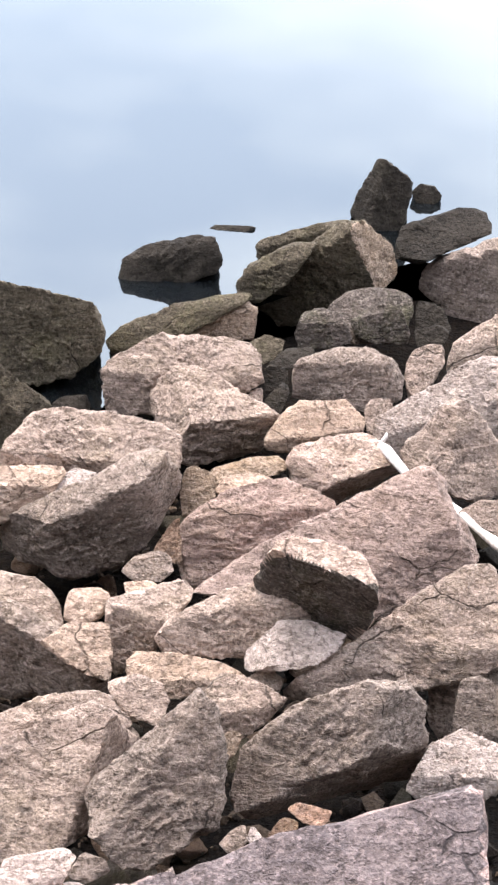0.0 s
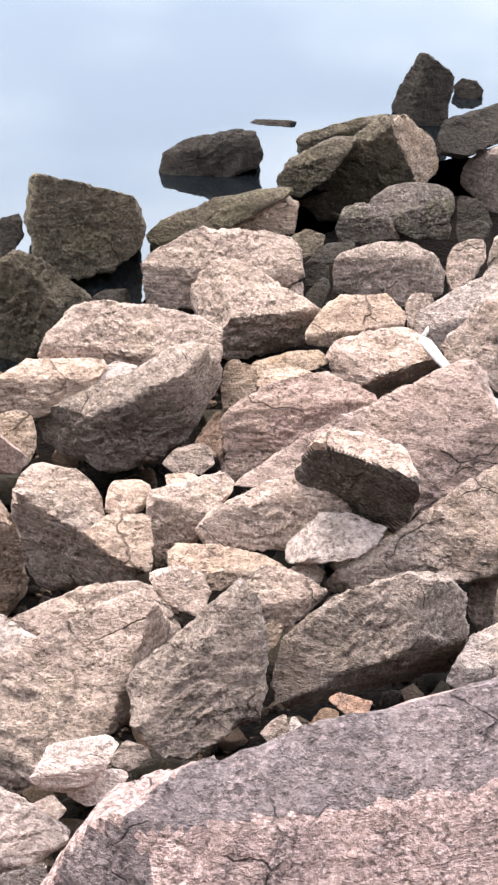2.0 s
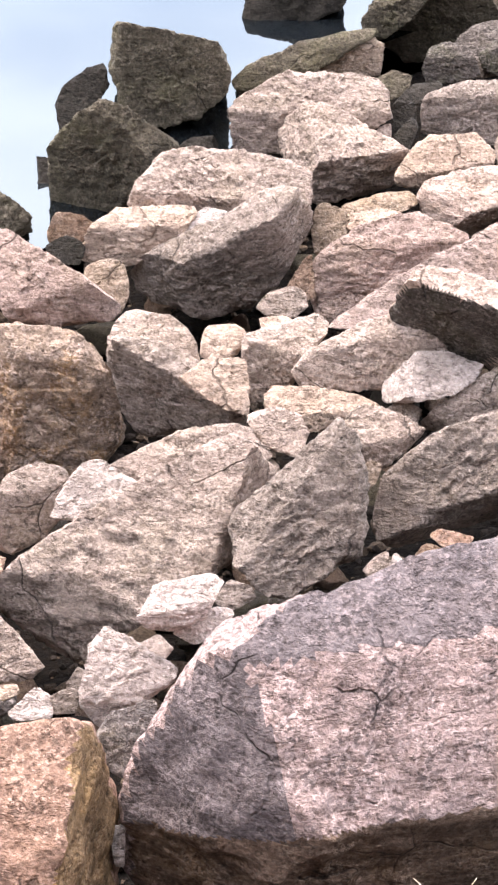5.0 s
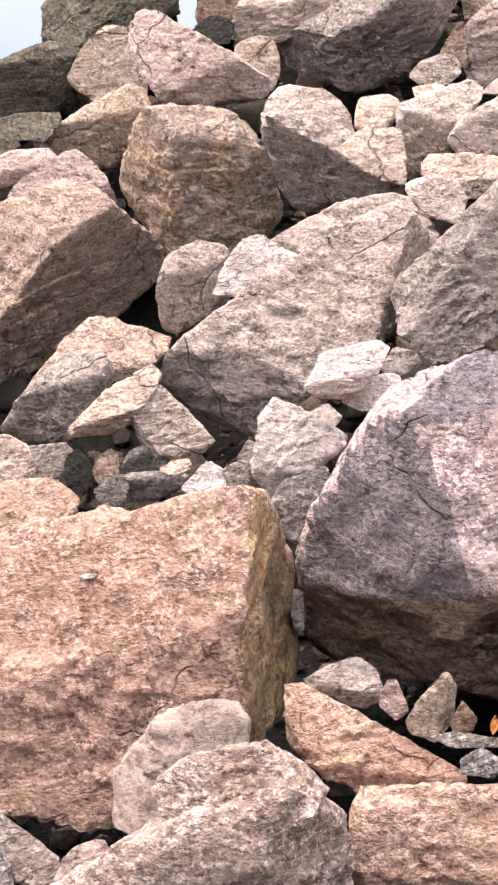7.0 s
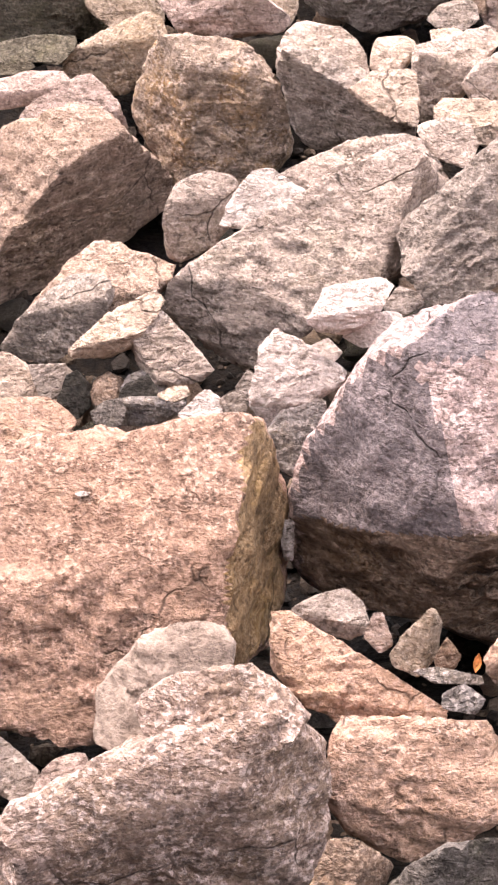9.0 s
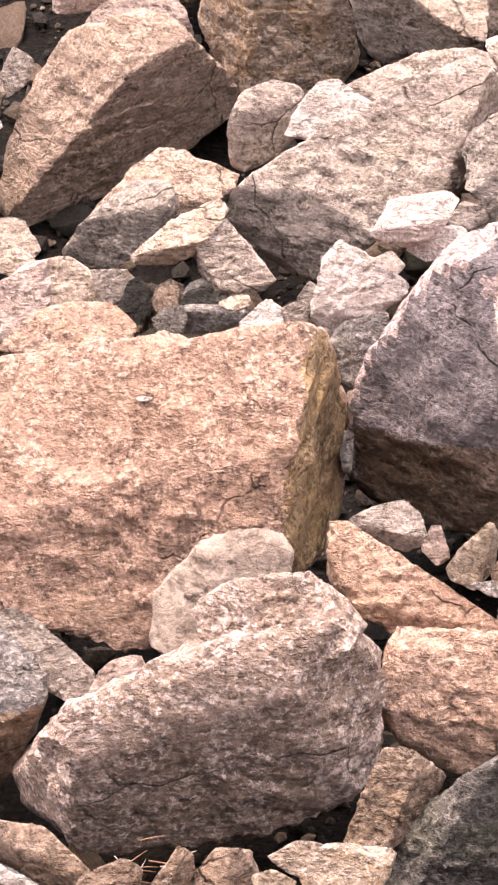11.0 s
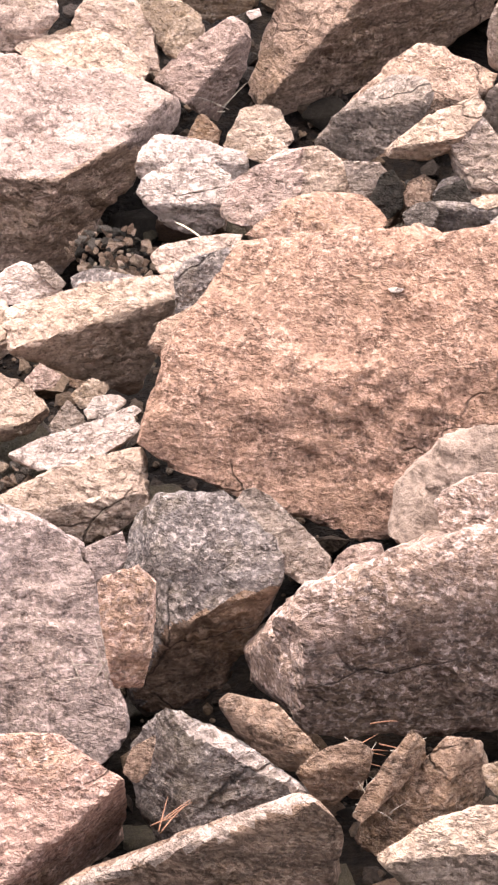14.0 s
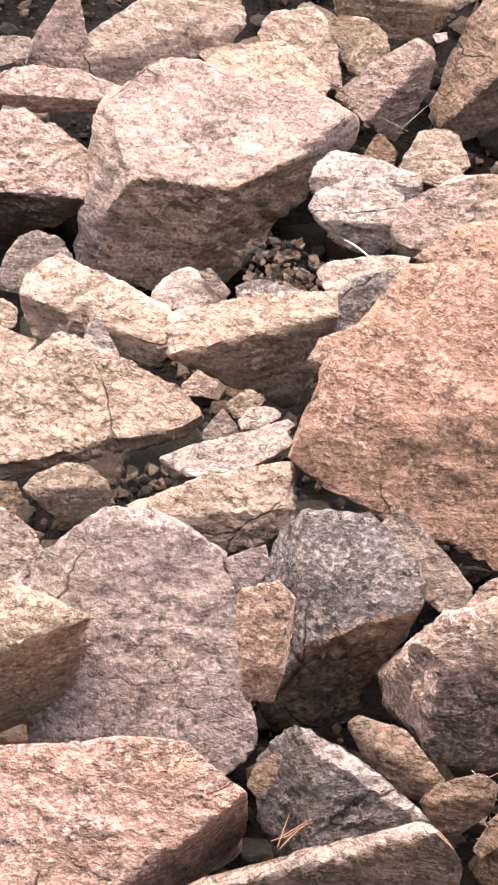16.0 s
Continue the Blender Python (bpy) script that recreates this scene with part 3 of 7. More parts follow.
def broken_stones(count, box, seed):
    """Larger broken stones lying deep in the gaps, a dozen shapes turned and scaled."""
    rng = np.random.RandomState(seed)
    shapes = []
    for k in range(12):
        cuts = [(rng.uniform(0, 360), rng.uniform(-80, 80), rng.uniform(0.6, 0.95)) for _ in range(9)] + [(0, 85, 0.6), (0, -85, 0.6), (0, 0, 0.95), (120, 0, 0.9), (240, 0, 0.9)]
        me = stone_mesh("stone", cuts, 700 + k, 4, knocks=3)
        me.materials.append(STONE[("brown", "olive", "mossy", "brown", "dark", "olive", "ochre", "brown", "mossy", "dark", "olive", "brown")[k]])
        shapes.append(me)
    left = count
    while left:
        x, y = rng.uniform(box[0], box[1]), rng.uniform(box[2], box[3])
        if y > shore(x) - 0.1 or not -0.62 * y - 0.3 < x < 0.13 * y + 0.2:
            continue
        left -= 1
        size = 0.07 + 0.13 * rng.rand() ** 2
        ob = new("stone", shapes[rng.randint(12)])
        ob.matrix_world = pose(x, y, land(x, y) + size * rng.uniform(0.1, 0.5), rng.uniform(-30, 30), rng.uniform(-30, 30), rng.uniform(0, 360)) @ Matrix.Diagonal((size, size * rng.uniform(0.65, 1.0), size * rng.uniform(0.5, 0.8), 1.0))
        tagged(ob, "dark weathered stone lying deep between the boulders", "stone", "broken stones in the gaps")


broken_stones(300, (-4.6, 1.7, 2.7, 12.5), 8)
# ---- the boulders of the shore, from the water up to the bank ----
boulder("dark", "medium-sized dark damp boulder standing in calm water", (0.759, 16.042, 0.05), [(10.0, 15.0, 0.129), (-38.6, 18.9, 0.142), (-104.2, 16.8, 0.165), (-106.7, 21.1, 0.161), (-172.0, 60.9, 0.253), (124.8, 46.4, 0.206), (89.6, -4.9, 0.181), (87.2, -9.9, 0.182), (79.1, -25.6, 0.212), (-54.4, -56.4, 0.223), (-89.4, -12.4, 0.23), (178.2, -25.6, 0.304)], 5, knocks=4)
boulder("dark", "small dark damp stone standing in calm water", (1.069, 16.414, -0.086), [(0.0, 30.0, 0.055), (-118.7, 36.1, 0.088), (165.0, 60.2, 0.073), (113.2, 36.2, 0.082), (75.4, -31.2, 0.086), (-13.0, -67.9, 0.085), (-83.2, -27.5, 0.082), (177.2, -25.5, 0.126)], 4, knocks=4, name="stone", category="stone", group="small stones of the shore")
boulder("dark", "medium-sized dark damp boulder among the waterside rocks", (1.006, 15.291, 0.114), [(-0, 60, 0.124), (-108, -1, 0.126), (-145, 42, 0.124), (-159.9, 48.4, 0.181), (160.1, 50.5, 0.317), (109.5, 17.1, 0.468), (92.1, -18.1, 0.387), (51, -54, 0.124), (-27, -66, 0.137), (-99, -21, 0.126), (175.8, -24.9, 0.165), (-4.2, 24.9, 0.374)], 4)
boulder("grey", "medium-sized grey gneiss boulder with a broken front face", (1.182, 15.190, -0.060), [(-20, -0, 0.103), (-56.8, 40.4, 0.150), (-112, 4, 0.134), (-134, 34, 0.104), (-157, 47, 0.103), (145.8, 46.2, 0.215), (87, -29, 0.102), (43.4, -57.5, 0.172), (-61.8, -51.7, 0.184), (175, -26, 0.104), (-4.5, 25.7, 0.406)], 4)
boulder("grey", "large grey gneiss boulder with a broken front face", (1.467, 15.185, -0.030), [(-15.0, 5.0, 0.168), (-47.8, 44.8, 0.253), (-110.5, 1.2, 0.279), (-139.9, 38.0, 0.168), (-164.7, 48.9, 0.194), (100.0, 1.5, 0.170), (47.1, -54.3, 0.331), (6.9, -65.5, 0.395), (-77.8, -35.4, 0.409), (-101.1, -18.8, 0.323), (174.8, -26.0, 0.168), (-5.2, 26.0, 0.389)], 4)
boulder("dark", "medium-sized dark damp boulder standing in calm water", (-0.614, 15.085, -0.055), [(5.0, 18.0, 0.145), (-12.8, 59.8, 0.165), (-93.1, 6.0, 0.297), (-124.7, 45.3, 0.174), (-145.9, 55.0, 0.137), (-153.0, 56.8, 0.139), (166.5, 58.2, 0.205), (106.7, 18.2, 0.316), (87.9, -16.7, 0.306), (45.7, -59.3, 0.156), (38.6, -61.7, 0.16), (-70.6, -33.4, 0.356), (-176.6, -27.3, 0.334)], 5, knocks=4)
boulder("dark", "small dark damp stone standing in calm water", (-0.238, 15.76, -0.127), [(0.0, 55.0, 0.042), (-124.0, 44.2, 0.093), (-175.6, 59.5, 0.029), (171.0, 59.1, 0.041), (47.9, -59.3, 0.049), (27.1, -65.3, 0.036), (-59.0, -50.2, 0.089), (-178.2, -26.5, 0.108)], 4, knocks=4, name="stone", category="stone", group="small stones of the shore")
boulder("olive", "medium-sized olive-brown weathered boulder among the waterside rocks", (0.239, 15.324, 0.006), [(-0, -0, 0.095), (-31, 52, 0.145), (-101.3, -8.3, 0.289), (-142, 42, 0.133), (-156, 47, 0.094), (177.6, 51.1, 0.172), (91.0, -28.0, 0.200), (49, -57, 0.094), (14, -66, 0.121), (179, -25, 0.095), (-0.9, 25.4, 0.285)], 5)
boulder("olive", "medium-sized olive-brown weathered boulder among the waterside rocks", (0.042, 14.726, 0.099), [(-5.0, 15.0, 0.106), (-30.8, 51.1, 0.116), (-107.6, 24.8, 0.134), (-129.5, 46.3, 0.105), (-179.4, 59.3, 0.208), (77.2, -31.4, 0.122), (67.9, -43.2, 0.103), (-10.9, -65.4, 0.193), (-85.0, -14.8, 0.23), (-179.1, -27.5, 0.248)], 5, knocks=4)
boulder("olive", "large olive-brown weathered boulder with an ochre broken end", (0.437, 14.931, 0.035), [(-8.0, -10.0, 0.159), (-63.4, 35.1, 0.262), (52.0, 17.5, 0.33), (-104.4, 18.9, 0.316), (-115.4, 33.5, 0.224), (-122.8, 40.9, 0.208), (-164.9, 58.8, 0.301), (122.1, 42.3, 0.364), (103.5, 20.2, 0.392), (78.0, -26.5, 0.344), (59.3, -49.0, 0.236), (24.3, -63.5, 0.314), (-54.1, -52.5, 0.471), (179.3, -27.3, 0.459)], 6, knocks=4, faces={2: "ochre"})
boulder("mossy", "medium-sized dark mossy boulder wedged between larger ones", (0.575, 14.357, -0.008), [(-0, 50, 0.130), (-111.3, 7.1, 0.153), (-128.7, 29.9, 0.180), (-158.8, 46.7, 0.215), (178.8, 49.8, 0.247), (163.6, 48.9, 0.287), (109.8, 13.8, 0.415), (89.4, -25.6, 0.331), (13, -65, 0.130), (-75, -34, 0.130), (177, -27, 0.130), (-2.7, 26.7, 0.311)], 4, crisp=9)
boulder("mossy", "medium-sized dark mossy boulder wedged between larger ones", (0.392, 13.989, 0.127), [(0.0, 15.0, 0.085), (-3.3, 61.9, 0.099), (-102.3, 13.7, 0.14), (-141.9, 50.9, 0.128), (143.2, 51.8, 0.123), (109.4, 25.9, 0.139), (58.9, -48.3, 0.15), (3.9, -64.9, 0.109), (-79.5, -26.0, 0.163), (179.5, -28.6, 0.199)], 5, knocks=4)
boulder("mossy", "medium-sized dark mossy boulder with a broken front face", (0.765, 14.1, 0.149), [(5.0, 18.0, 0.09), (-17.8, 57.7, 0.12), (-121.3, 36.7, 0.124), (-135.9, 47.4, 0.116), (123.8, 42.4, 0.132), (104.3, 21.0, 0.127), (81.8, -18.0, 0.182), (4.0, -65.1, 0.125), (-86.8, -16.6, 0.182), (177.9, -28.3, 0.209)], 5, knocks=4)
boulder("dark", "small dark damp boulder among the waterside rocks", (1.046, 14.139, 0.073), [(-0, 40, 0.058), (-108, -4, 0.086), (175.5, 49.5, 0.184), (109, 14, 0.132), (55, -49, 0.063), (-36, -62, 0.058), (-103, -13, 0.063), (176, -27, 0.058), (-4, 27, 0.136)], 4)
boulder("dark", "small dark damp boulder among the waterside rocks", (1.020, 13.943, 0.131), [(-0, 40, 0.040), (-157, 45, 0.064), (137, 40, 0.125), (86, -30, 0.104), (22, -63, 0.040), (-97, -26, 0.040), (176, -27, 0.040), (-4, 27, 0.091)], 4)
boulder("olive", "medium-sized olive-brown weathered boulder among the waterside rocks", (-0.539, 13.965, 0.083), [(0.0, 30.0, 0.133), (-16.0, 56.4, 0.134), (-112.0, 32.6, 0.212), (-138.1, 50.6, 0.108), (-156.0, 55.9, 0.13), (106.8, 19.0, 0.521), (58.7, -51.3, 0.09), (52.8, -54.7, 0.085), (42.6, -59.0, 0.112), (-81.4, -14.8, 0.374), (-176.7, -28.8, 0.303)], 5, knocks=4)
boulder("ochre", "medium-sized ochre-stained gneiss boulder among the waterside rocks", (-0.217, 14.008, 0.107), [(0.0, 12.0, 0.09), (-27.7, 55.9, 0.109), (-107.0, 24.6, 0.149), (-140.2, 50.9, 0.078), (128.3, 42.8, 0.207), (93.0, -4.9, 0.199), (14.1, -64.5, 0.101), (-65.0, -41.1, 0.206), (-178.0, -28.6, 0.214)], 5, knocks=4)
boulder("beige", "large beige-grey gneiss boulder with a broken front face", (-0.41, 13.284, 0.214), [(0.0, 55.0, 0.184), (1.7, 15.3, 0.238), (-112.1, 32.4, 0.318), (-126.9, 44.5, 0.237), (-144.6, 52.7, 0.198), (-177.4, 57.3, 0.168), (165.1, 56.1, 0.194), (125.5, 40.0, 0.339), (94.8, -1.0, 0.451), (61.0, -47.2, 0.323), (11.5, -63.3, 0.276), (-84.6, -9.1, 0.461), (-177.2, -29.3, 0.465)], 6, knocks=4)
boulder("beige", "large beige-grey gneiss boulder with a broken front face", (-0.279, 12.81, 0.153), [(18.0, 62.0, 0.153), (18.6, -10.2, 0.172), (-58.0, 23.9, 0.157), (-101.0, 16.2, 0.316), (-132.5, 46.6, 0.309), (178.4, 56.6, 0.277), (139.5, 47.5, 0.239), (81.8, -21.6, 0.432), (55.0, -49.6, 0.336), (20.1, -61.4, 0.271), (-58.3, -44.4, 0.255), (-72.4, -29.7, 0.24), (-85.3, -9.9, 0.278), (-177.7, -30.5, 0.415)], 6, knocks=4)
boulder("olive", "large olive-brown weathered boulder standing in calm water", (-1.286, 13.627, 0.187), [(8.0, 12.0, 0.191), (-47.2, 8.4, 0.336), (-88.8, 3.9, 0.33), (-115.3, 40.1, 0.384), (167.2, 56.7, 0.219), (163.7, 56.0, 0.214), (111.1, 19.9, 0.354), (94.1, -9.5, 0.388), (66.5, -46.6, 0.327), (37.4, -60.7, 0.305), (-6.9, -63.5, 0.315), (-77.9, -16.0, 0.303), (-173.6, -28.7, 0.453)], 6, knocks=4)
boulder("dark", "medium-sized dark damp boulder standing in calm water", (-1.790, 13.542, 0.043), [(-4, 40, 0.077), (-105, 12, 0.109), (-129, 36, 0.095), (-142, 42, 0.118), (115.8, 3.5, 0.167), (88, -45, 0.077), (-87, -17, 0.147), (180.0, -90.0, 0.440), (-172, -29, 0.077), (8.5, 29.2, 0.203)], 4)
boulder("olive", "large olive-brown weathered boulder among the waterside rocks", (-1.496, 12.684, 0.167), [(-15.0, 5.0, 0.16), (33.9, 36.9, 0.311), (-112.0, 35.9, 0.276), (-129.5, 47.8, 0.27), (160.5, 53.3, 0.252), (138.1, 43.7, 0.237), (133.5, 40.6, 0.247), (77.6, -35.4, 0.27), (72.0, -41.3, 0.258), (35.8, -59.4, 0.319), (-23.5, -58.4, 0.359), (-84.7, -0.9, 0.358), (-172.1, -30.4, 0.436)], 6, knocks=4)
boulder("dark", "small dark damp boulder standing in calm water", (-1.003, 13.042, -0.213), [(6, 40, 0.055), (-161.2, 44.9, 0.258), (163.7, 43.3, 0.264), (102, -16, 0.056), (-85, -27, 0.055), (180.0, -90.0, 0.209), (-175, -30, 0.055), (5, 30, 0.080)], 4)
boulder("dark", "small dark damp stone standing in calm water", (-1.862, 12.766, -0.209), [(6, 45, 0.065), (-118.9, 27.5, 0.238), (-166.0, 45.5, 0.287), (115, -2, 0.058), (-88, -15, 0.053), (180.0, -90.0, 0.191), (-171, -31, 0.049), (9, 31, 0.049)], 3, name="stone", category="stone", group="small stones of the shore")
boulder("olive", "large olive-brown weathered boulder among the waterside rocks", (-2.233, 12.054, 0.14), [(18.0, 25.0, 0.173), (-34.8, 40.6, 0.167), (-110.6, 36.8, 0.246), (-154.6, 54.8, 0.214), (142.6, 43.1, 0.182), (133.5, 36.5, 0.197), (103.4, -1.7, 0.363), (31.4, -60.4, 0.21), (-83.9, 4.0, 0.38), (-168.5, -31.3, 0.397)], 6, knocks=4)
boulder("brown", "small brown gneiss boulder wedged between larger ones", (-1.556, 11.770, 0.240), [(6, 30, 0.046), (-105, 12, 0.140), (170, 42, 0.048), (145, 32, 0.046), (74, -38, 0.066), (14, -60, 0.098), (-81.9, -24.8, 0.177), (-171, -32, 0.046), (9, 32, 0.110)], 4)
boulder("dark", "small dark damp boulder among the waterside rocks", (-1.552, 11.450, 0.252), [(6, 40, 0.040), (-136, 36, 0.113), (153, 36, 0.084), (97, -30, 0.041), (3, -60, 0.040), (-76, -33, 0.092), (-171, -33, 0.040), (9, 33, 0.094)], 4)
boulder("beige", "large beige-grey gneiss boulder with a broken front face", (-0.866, 11.976, 0.413), [(-5.0, 52.0, 0.171), (-4.3, 8.3, 0.216), (-100.8, 20.2, 0.355), (-106.3, 27.0, 0.33), (-145.8, 52.1, 0.24), (172.3, 54.8, 0.176), (142.1, 46.9, 0.293), (94.8, -4.4, 0.516), (28.4, -60.0, 0.19), (2.6, -62.0, 0.176), (-32.4, -56.0, 0.251), (-174.7, -31.2, 0.419)], 6, knocks=4)
boulder("grey", "large grey gneiss boulder with a broken front face", (-0.796, 11.477, 0.242), [(8.0, -6.0, 0.163), (-50.9, 52.7, 0.235), (61.4, -5.7, 0.342), (-36.2, -10.1, 0.227), (-104.3, 23.2, 0.364), (-133.3, 45.4, 0.211), (-133.5, 45.5, 0.201), (128.0, 37.6, 0.532), (101.8, 6.9, 0.529), (80.4, -25.8, 0.341), (61.1, -44.7, 0.289), (33.6, -56.8, 0.272), (-28.7, -55.1, 0.305), (-43.9, -48.7, 0.345), (-81.6, -8.9, 0.449), (-174.8, -32.9, 0.478)], 6, knocks=4)
boulder("cream", "medium-sized pale cream boulder with a broken front face", (-1.246, 11.6, 0.304), [(0.0, 60.0, 0.149), (4.2, 8.2, 0.114), (-99.5, 19.4, 0.223), (-127.2, 43.8, 0.159), (-171.2, 54.3, 0.141), (111.9, 17.3, 0.349), (75.5, -35.6, 0.182), (48.3, -54.1, 0.137), (0.7, -60.9, 0.146), (-51.9, -43.2, 0.263), (-172.6, -32.3, 0.284)], 5, knocks=4)
boulder("white", "medium-sized whitish quartz boulder wedged between larger ones", (-0.886, 11.633, 0.393), [(6, 60, 0.049), (-122, 25, 0.055), (-137, 35, 0.049), (172, 43, 0.073), (69, -40, 0.062), (49, -52, 0.050), (-5, -60, 0.113), (-174, -32, 0.049), (5.6, 32.2, 0.174)], 4)
boulder("ochre", "medium-sized ochre-stained gneiss boulder wedged between larger ones", (-1.279, 11.010, 0.312), [(6, 40, 0.064), (-122.3, 26.9, 0.206), (-164.7, 43.0, 0.211), (136, 25, 0.144), (112, -3, 0.074), (93, -32, 0.064), (-46, -45, 0.064), (-83, -24, 0.097), (-172, -33, 0.064), (8, 33, 0.147)], 4, crisp=9)
boulder("rose", "medium-sized rose-grey granite boulder with a broken front face", (-1.627, 10.713, 0.579), [(-12.0, 48.0, 0.146), (8.3, 5.8, 0.217), (-112.3, 35.7, 0.321), (168.9, 52.1, 0.221), (139.3, 40.1, 0.143), (138.5, 39.6, 0.134), (85.4, -24.4, 0.433), (25.4, -59.0, 0.255), (-21.4, -56.2, 0.225), (-64.7, -27.6, 0.215), (-77.8, -9.2, 0.237), (-170.3, -32.9, 0.358)], 5, knocks=4)
boulder("ochre", "medium-sized ochre-stained gneiss boulder with a broken front face", (-2.091, 10.812, 0.092), [(0.0, 10.0, 0.116), (-21.3, 62.5, 0.171), (-132.5, 46.3, 0.147), (164.9, 49.5, 0.251), (114.2, 12.3, 0.246), (89.0, -23.9, 0.155), (65.6, -45.5, 0.163), (0.4, -58.4, 0.186), (-29.6, -51.3, 0.216), (-83.9, 3.8, 0.287), (-167.9, -34.3, 0.295)], 5, knocks=4)
boulder("ochre", "medium-sized ochre-stained gneiss boulder wedged between larger ones", (-2.126, 11.259, 0.067), [(9, 40, 0.096), (-114.8, 24.5, 0.214), (-122.6, 30.6, 0.235), (-169.0, 44.3, 0.306), (118.7, 1.8, 0.152), (34, -58, 0.097), (-40, -47, 0.110), (-52, -38, 0.131), (-168, -33, 0.096), (11.7, 32.6, 0.226)], 4)
boulder("olive", "medium-sized olive-brown weathered boulder among the waterside rocks", (-2.482, 11.374, 0.086), [(9, 10, 0.128), (7.0, 60.0, 0.171), (-142, 40, 0.133), (-151, 43, 0.128), (157, 36, 0.128), (98, -33, 0.134), (9.1, -59.4, 0.241), (-10.9, -57.0, 0.290), (-91.5, -0.2, 0.379), (-166, -33, 0.128), (13.8, 32.7, 0.271)], 5)
boulder("olive", "medium-sized olive-brown weathered boulder among the waterside rocks", (-2.420, 10.726, 0.175), [(9, 65, 0.066), (-154, 42, 0.097), (-165, 43, 0.073), (-179, 42, 0.066), (121, 1, 0.112), (77, -38, 0.076), (3, -59, 0.067), (-91.3, -0.3, 0.347), (-166, -34, 0.067), (14.1, 33.6, 0.176)], 4)
boulder("olive", "small olive-brown weathered stone among the waterside rocks", (-2.559, 10.507, 0.193), [(9, 50, 0.031), (-146, 40, 0.065), (139, 20, 0.070), (52, -53, 0.031), (-0, -58, 0.031), (-91, -1, 0.083), (-165, -34, 0.031), (15, 34, 0.078)], 4, name="stone", category="stone", group="small stones of the shore")
boulder("rose", "medium-sized rose-grey granite boulder with a broken front face", (-2.438, 10.366, 0.182), [(9, 5, 0.077), (2, 60, 0.072), (-154, 41, 0.081), (-176, 41, 0.080), (129, 11, 0.148), (59, -49, 0.087), (29, -57, 0.073), (10, -58, 0.098), (-91.2, -0.6, 0.239), (-166, -35, 0.072), (14.3, 34.6, 0.162)], 4)
boulder("rose", "medium-sized rose-grey granite boulder with a broken front face", (-2.090, 10.048, 0.294), [(9, 20, 0.106), (7, 50, 0.100), (-114.0, 23.3, 0.253), (-134.9, 35.5, 0.166), (-163.9, 41.6, 0.159), (142, 24, 0.114), (131, 14, 0.099), (125, 7, 0.109), (21, -57, 0.100), (9, -57, 0.129), (-91.6, -1.1, 0.366), (-167, -35, 0.099), (13.3, 35.1, 0.218)], 5)
boulder("tan", "large tan-brown gneiss boulder with a broken front face", (-2.285, 9.549, 0.056), [(-35.0, 40.0, 0.266), (7.7, 60.3, 0.439), (36.9, -8.0, 0.191), (-88.0, 12.1, 0.394), (-97.4, 22.3, 0.343), (-99.7, 24.7, 0.342), (-139.0, 47.7, 0.409), (-171.1, 51.2, 0.457), (135.9, 33.2, 0.537), (99.7, -7.5, 0.642), (65.6, -42.4, 0.4), (60.4, -45.4, 0.38), (-35.1, -42.3, 0.648), (-54.0, -27.9, 0.65), (-166.0, -36.9, 0.671)], 6, knocks=4)
boulder("rusty", "large rust-stained granite boulder with a broken front face", (-1.531, 10.194, 0.256), [(8.0, 12.0, 0.211), (-42.9, 11.0, 0.238), (25.2, 59.5, 0.356), (-96.9, 18.2, 0.372), (-104.1, 26.1, 0.376), (-166.7, 52.1, 0.343), (168.1, 49.9, 0.309), (128.1, 30.1, 0.307), (118.4, 20.3, 0.312), (109.8, 9.8, 0.337), (68.2, -39.0, 0.436), (38.8, -53.0, 0.434), (1.0, -56.3, 0.418), (-64.6, -24.6, 0.359), (-75.8, -10.2, 0.386), (-170.3, -35.5, 0.523)], 6, knocks=4)
boulder("beige", "medium-sized beige-grey gneiss boulder wedged between larger ones", (-0.919, 10.218, 0.511), [(6, 50, 0.092), (-107.0, 10.0, 0.276), (-132.9, 32.2, 0.272), (171.5, 40.7, 0.183), (166.5, 39.7, 0.174), (133, 23, 0.138), (115, 3, 0.123), (44, -51, 0.106), (-7, -57, 0.092), (-55.6, -36.9, 0.207), (-173, -35, 0.092), (6.7, 34.6, 0.217)], 4)
boulder("grey", "medium-sized grey gneiss boulder with a broken front face", (-0.884, 9.826, 0.634), [(25.0, 60.0, 0.2), (-21.2, -10.3, 0.093), (-105.8, 24.2, 0.301), (175.1, 50.7, 0.18), (151.8, 45.3, 0.144), (130.3, 33.5, 0.171), (114.4, 18.9, 0.265), (22.3, -56.2, 0.253), (-67.5, -25.5, 0.256), (-78.0, -12.4, 0.236), (-173.4, -35.6, 0.349)], 5, knocks=4)
boulder("cream", "medium-sized pale cream boulder wedged between larger ones", (-0.614, 9.663, 0.712), [(11, 50, 0.066), (-133.3, 30.2, 0.151), (-172, 41, 0.144), (113, 2, 0.128), (102, -13, 0.119), (-28, -52, 0.066), (-46, -45, 0.066), (-175, -36, 0.066), (4.8, 35.6, 0.166)], 4)
boulder("cream", "small pale cream boulder wedged between larger ones", (-0.664, 10.139, 0.617), [(6, 45, 0.050), (-157, 40, 0.114), (168, 40, 0.134), (115.4, 5.7, 0.156), (88, -34, 0.085), (32, -55, 0.051), (-20, -55, 0.059), (-100, -3, 0.078), (-175, -35, 0.050), (5, 35, 0.118)], 4, crisp=9)
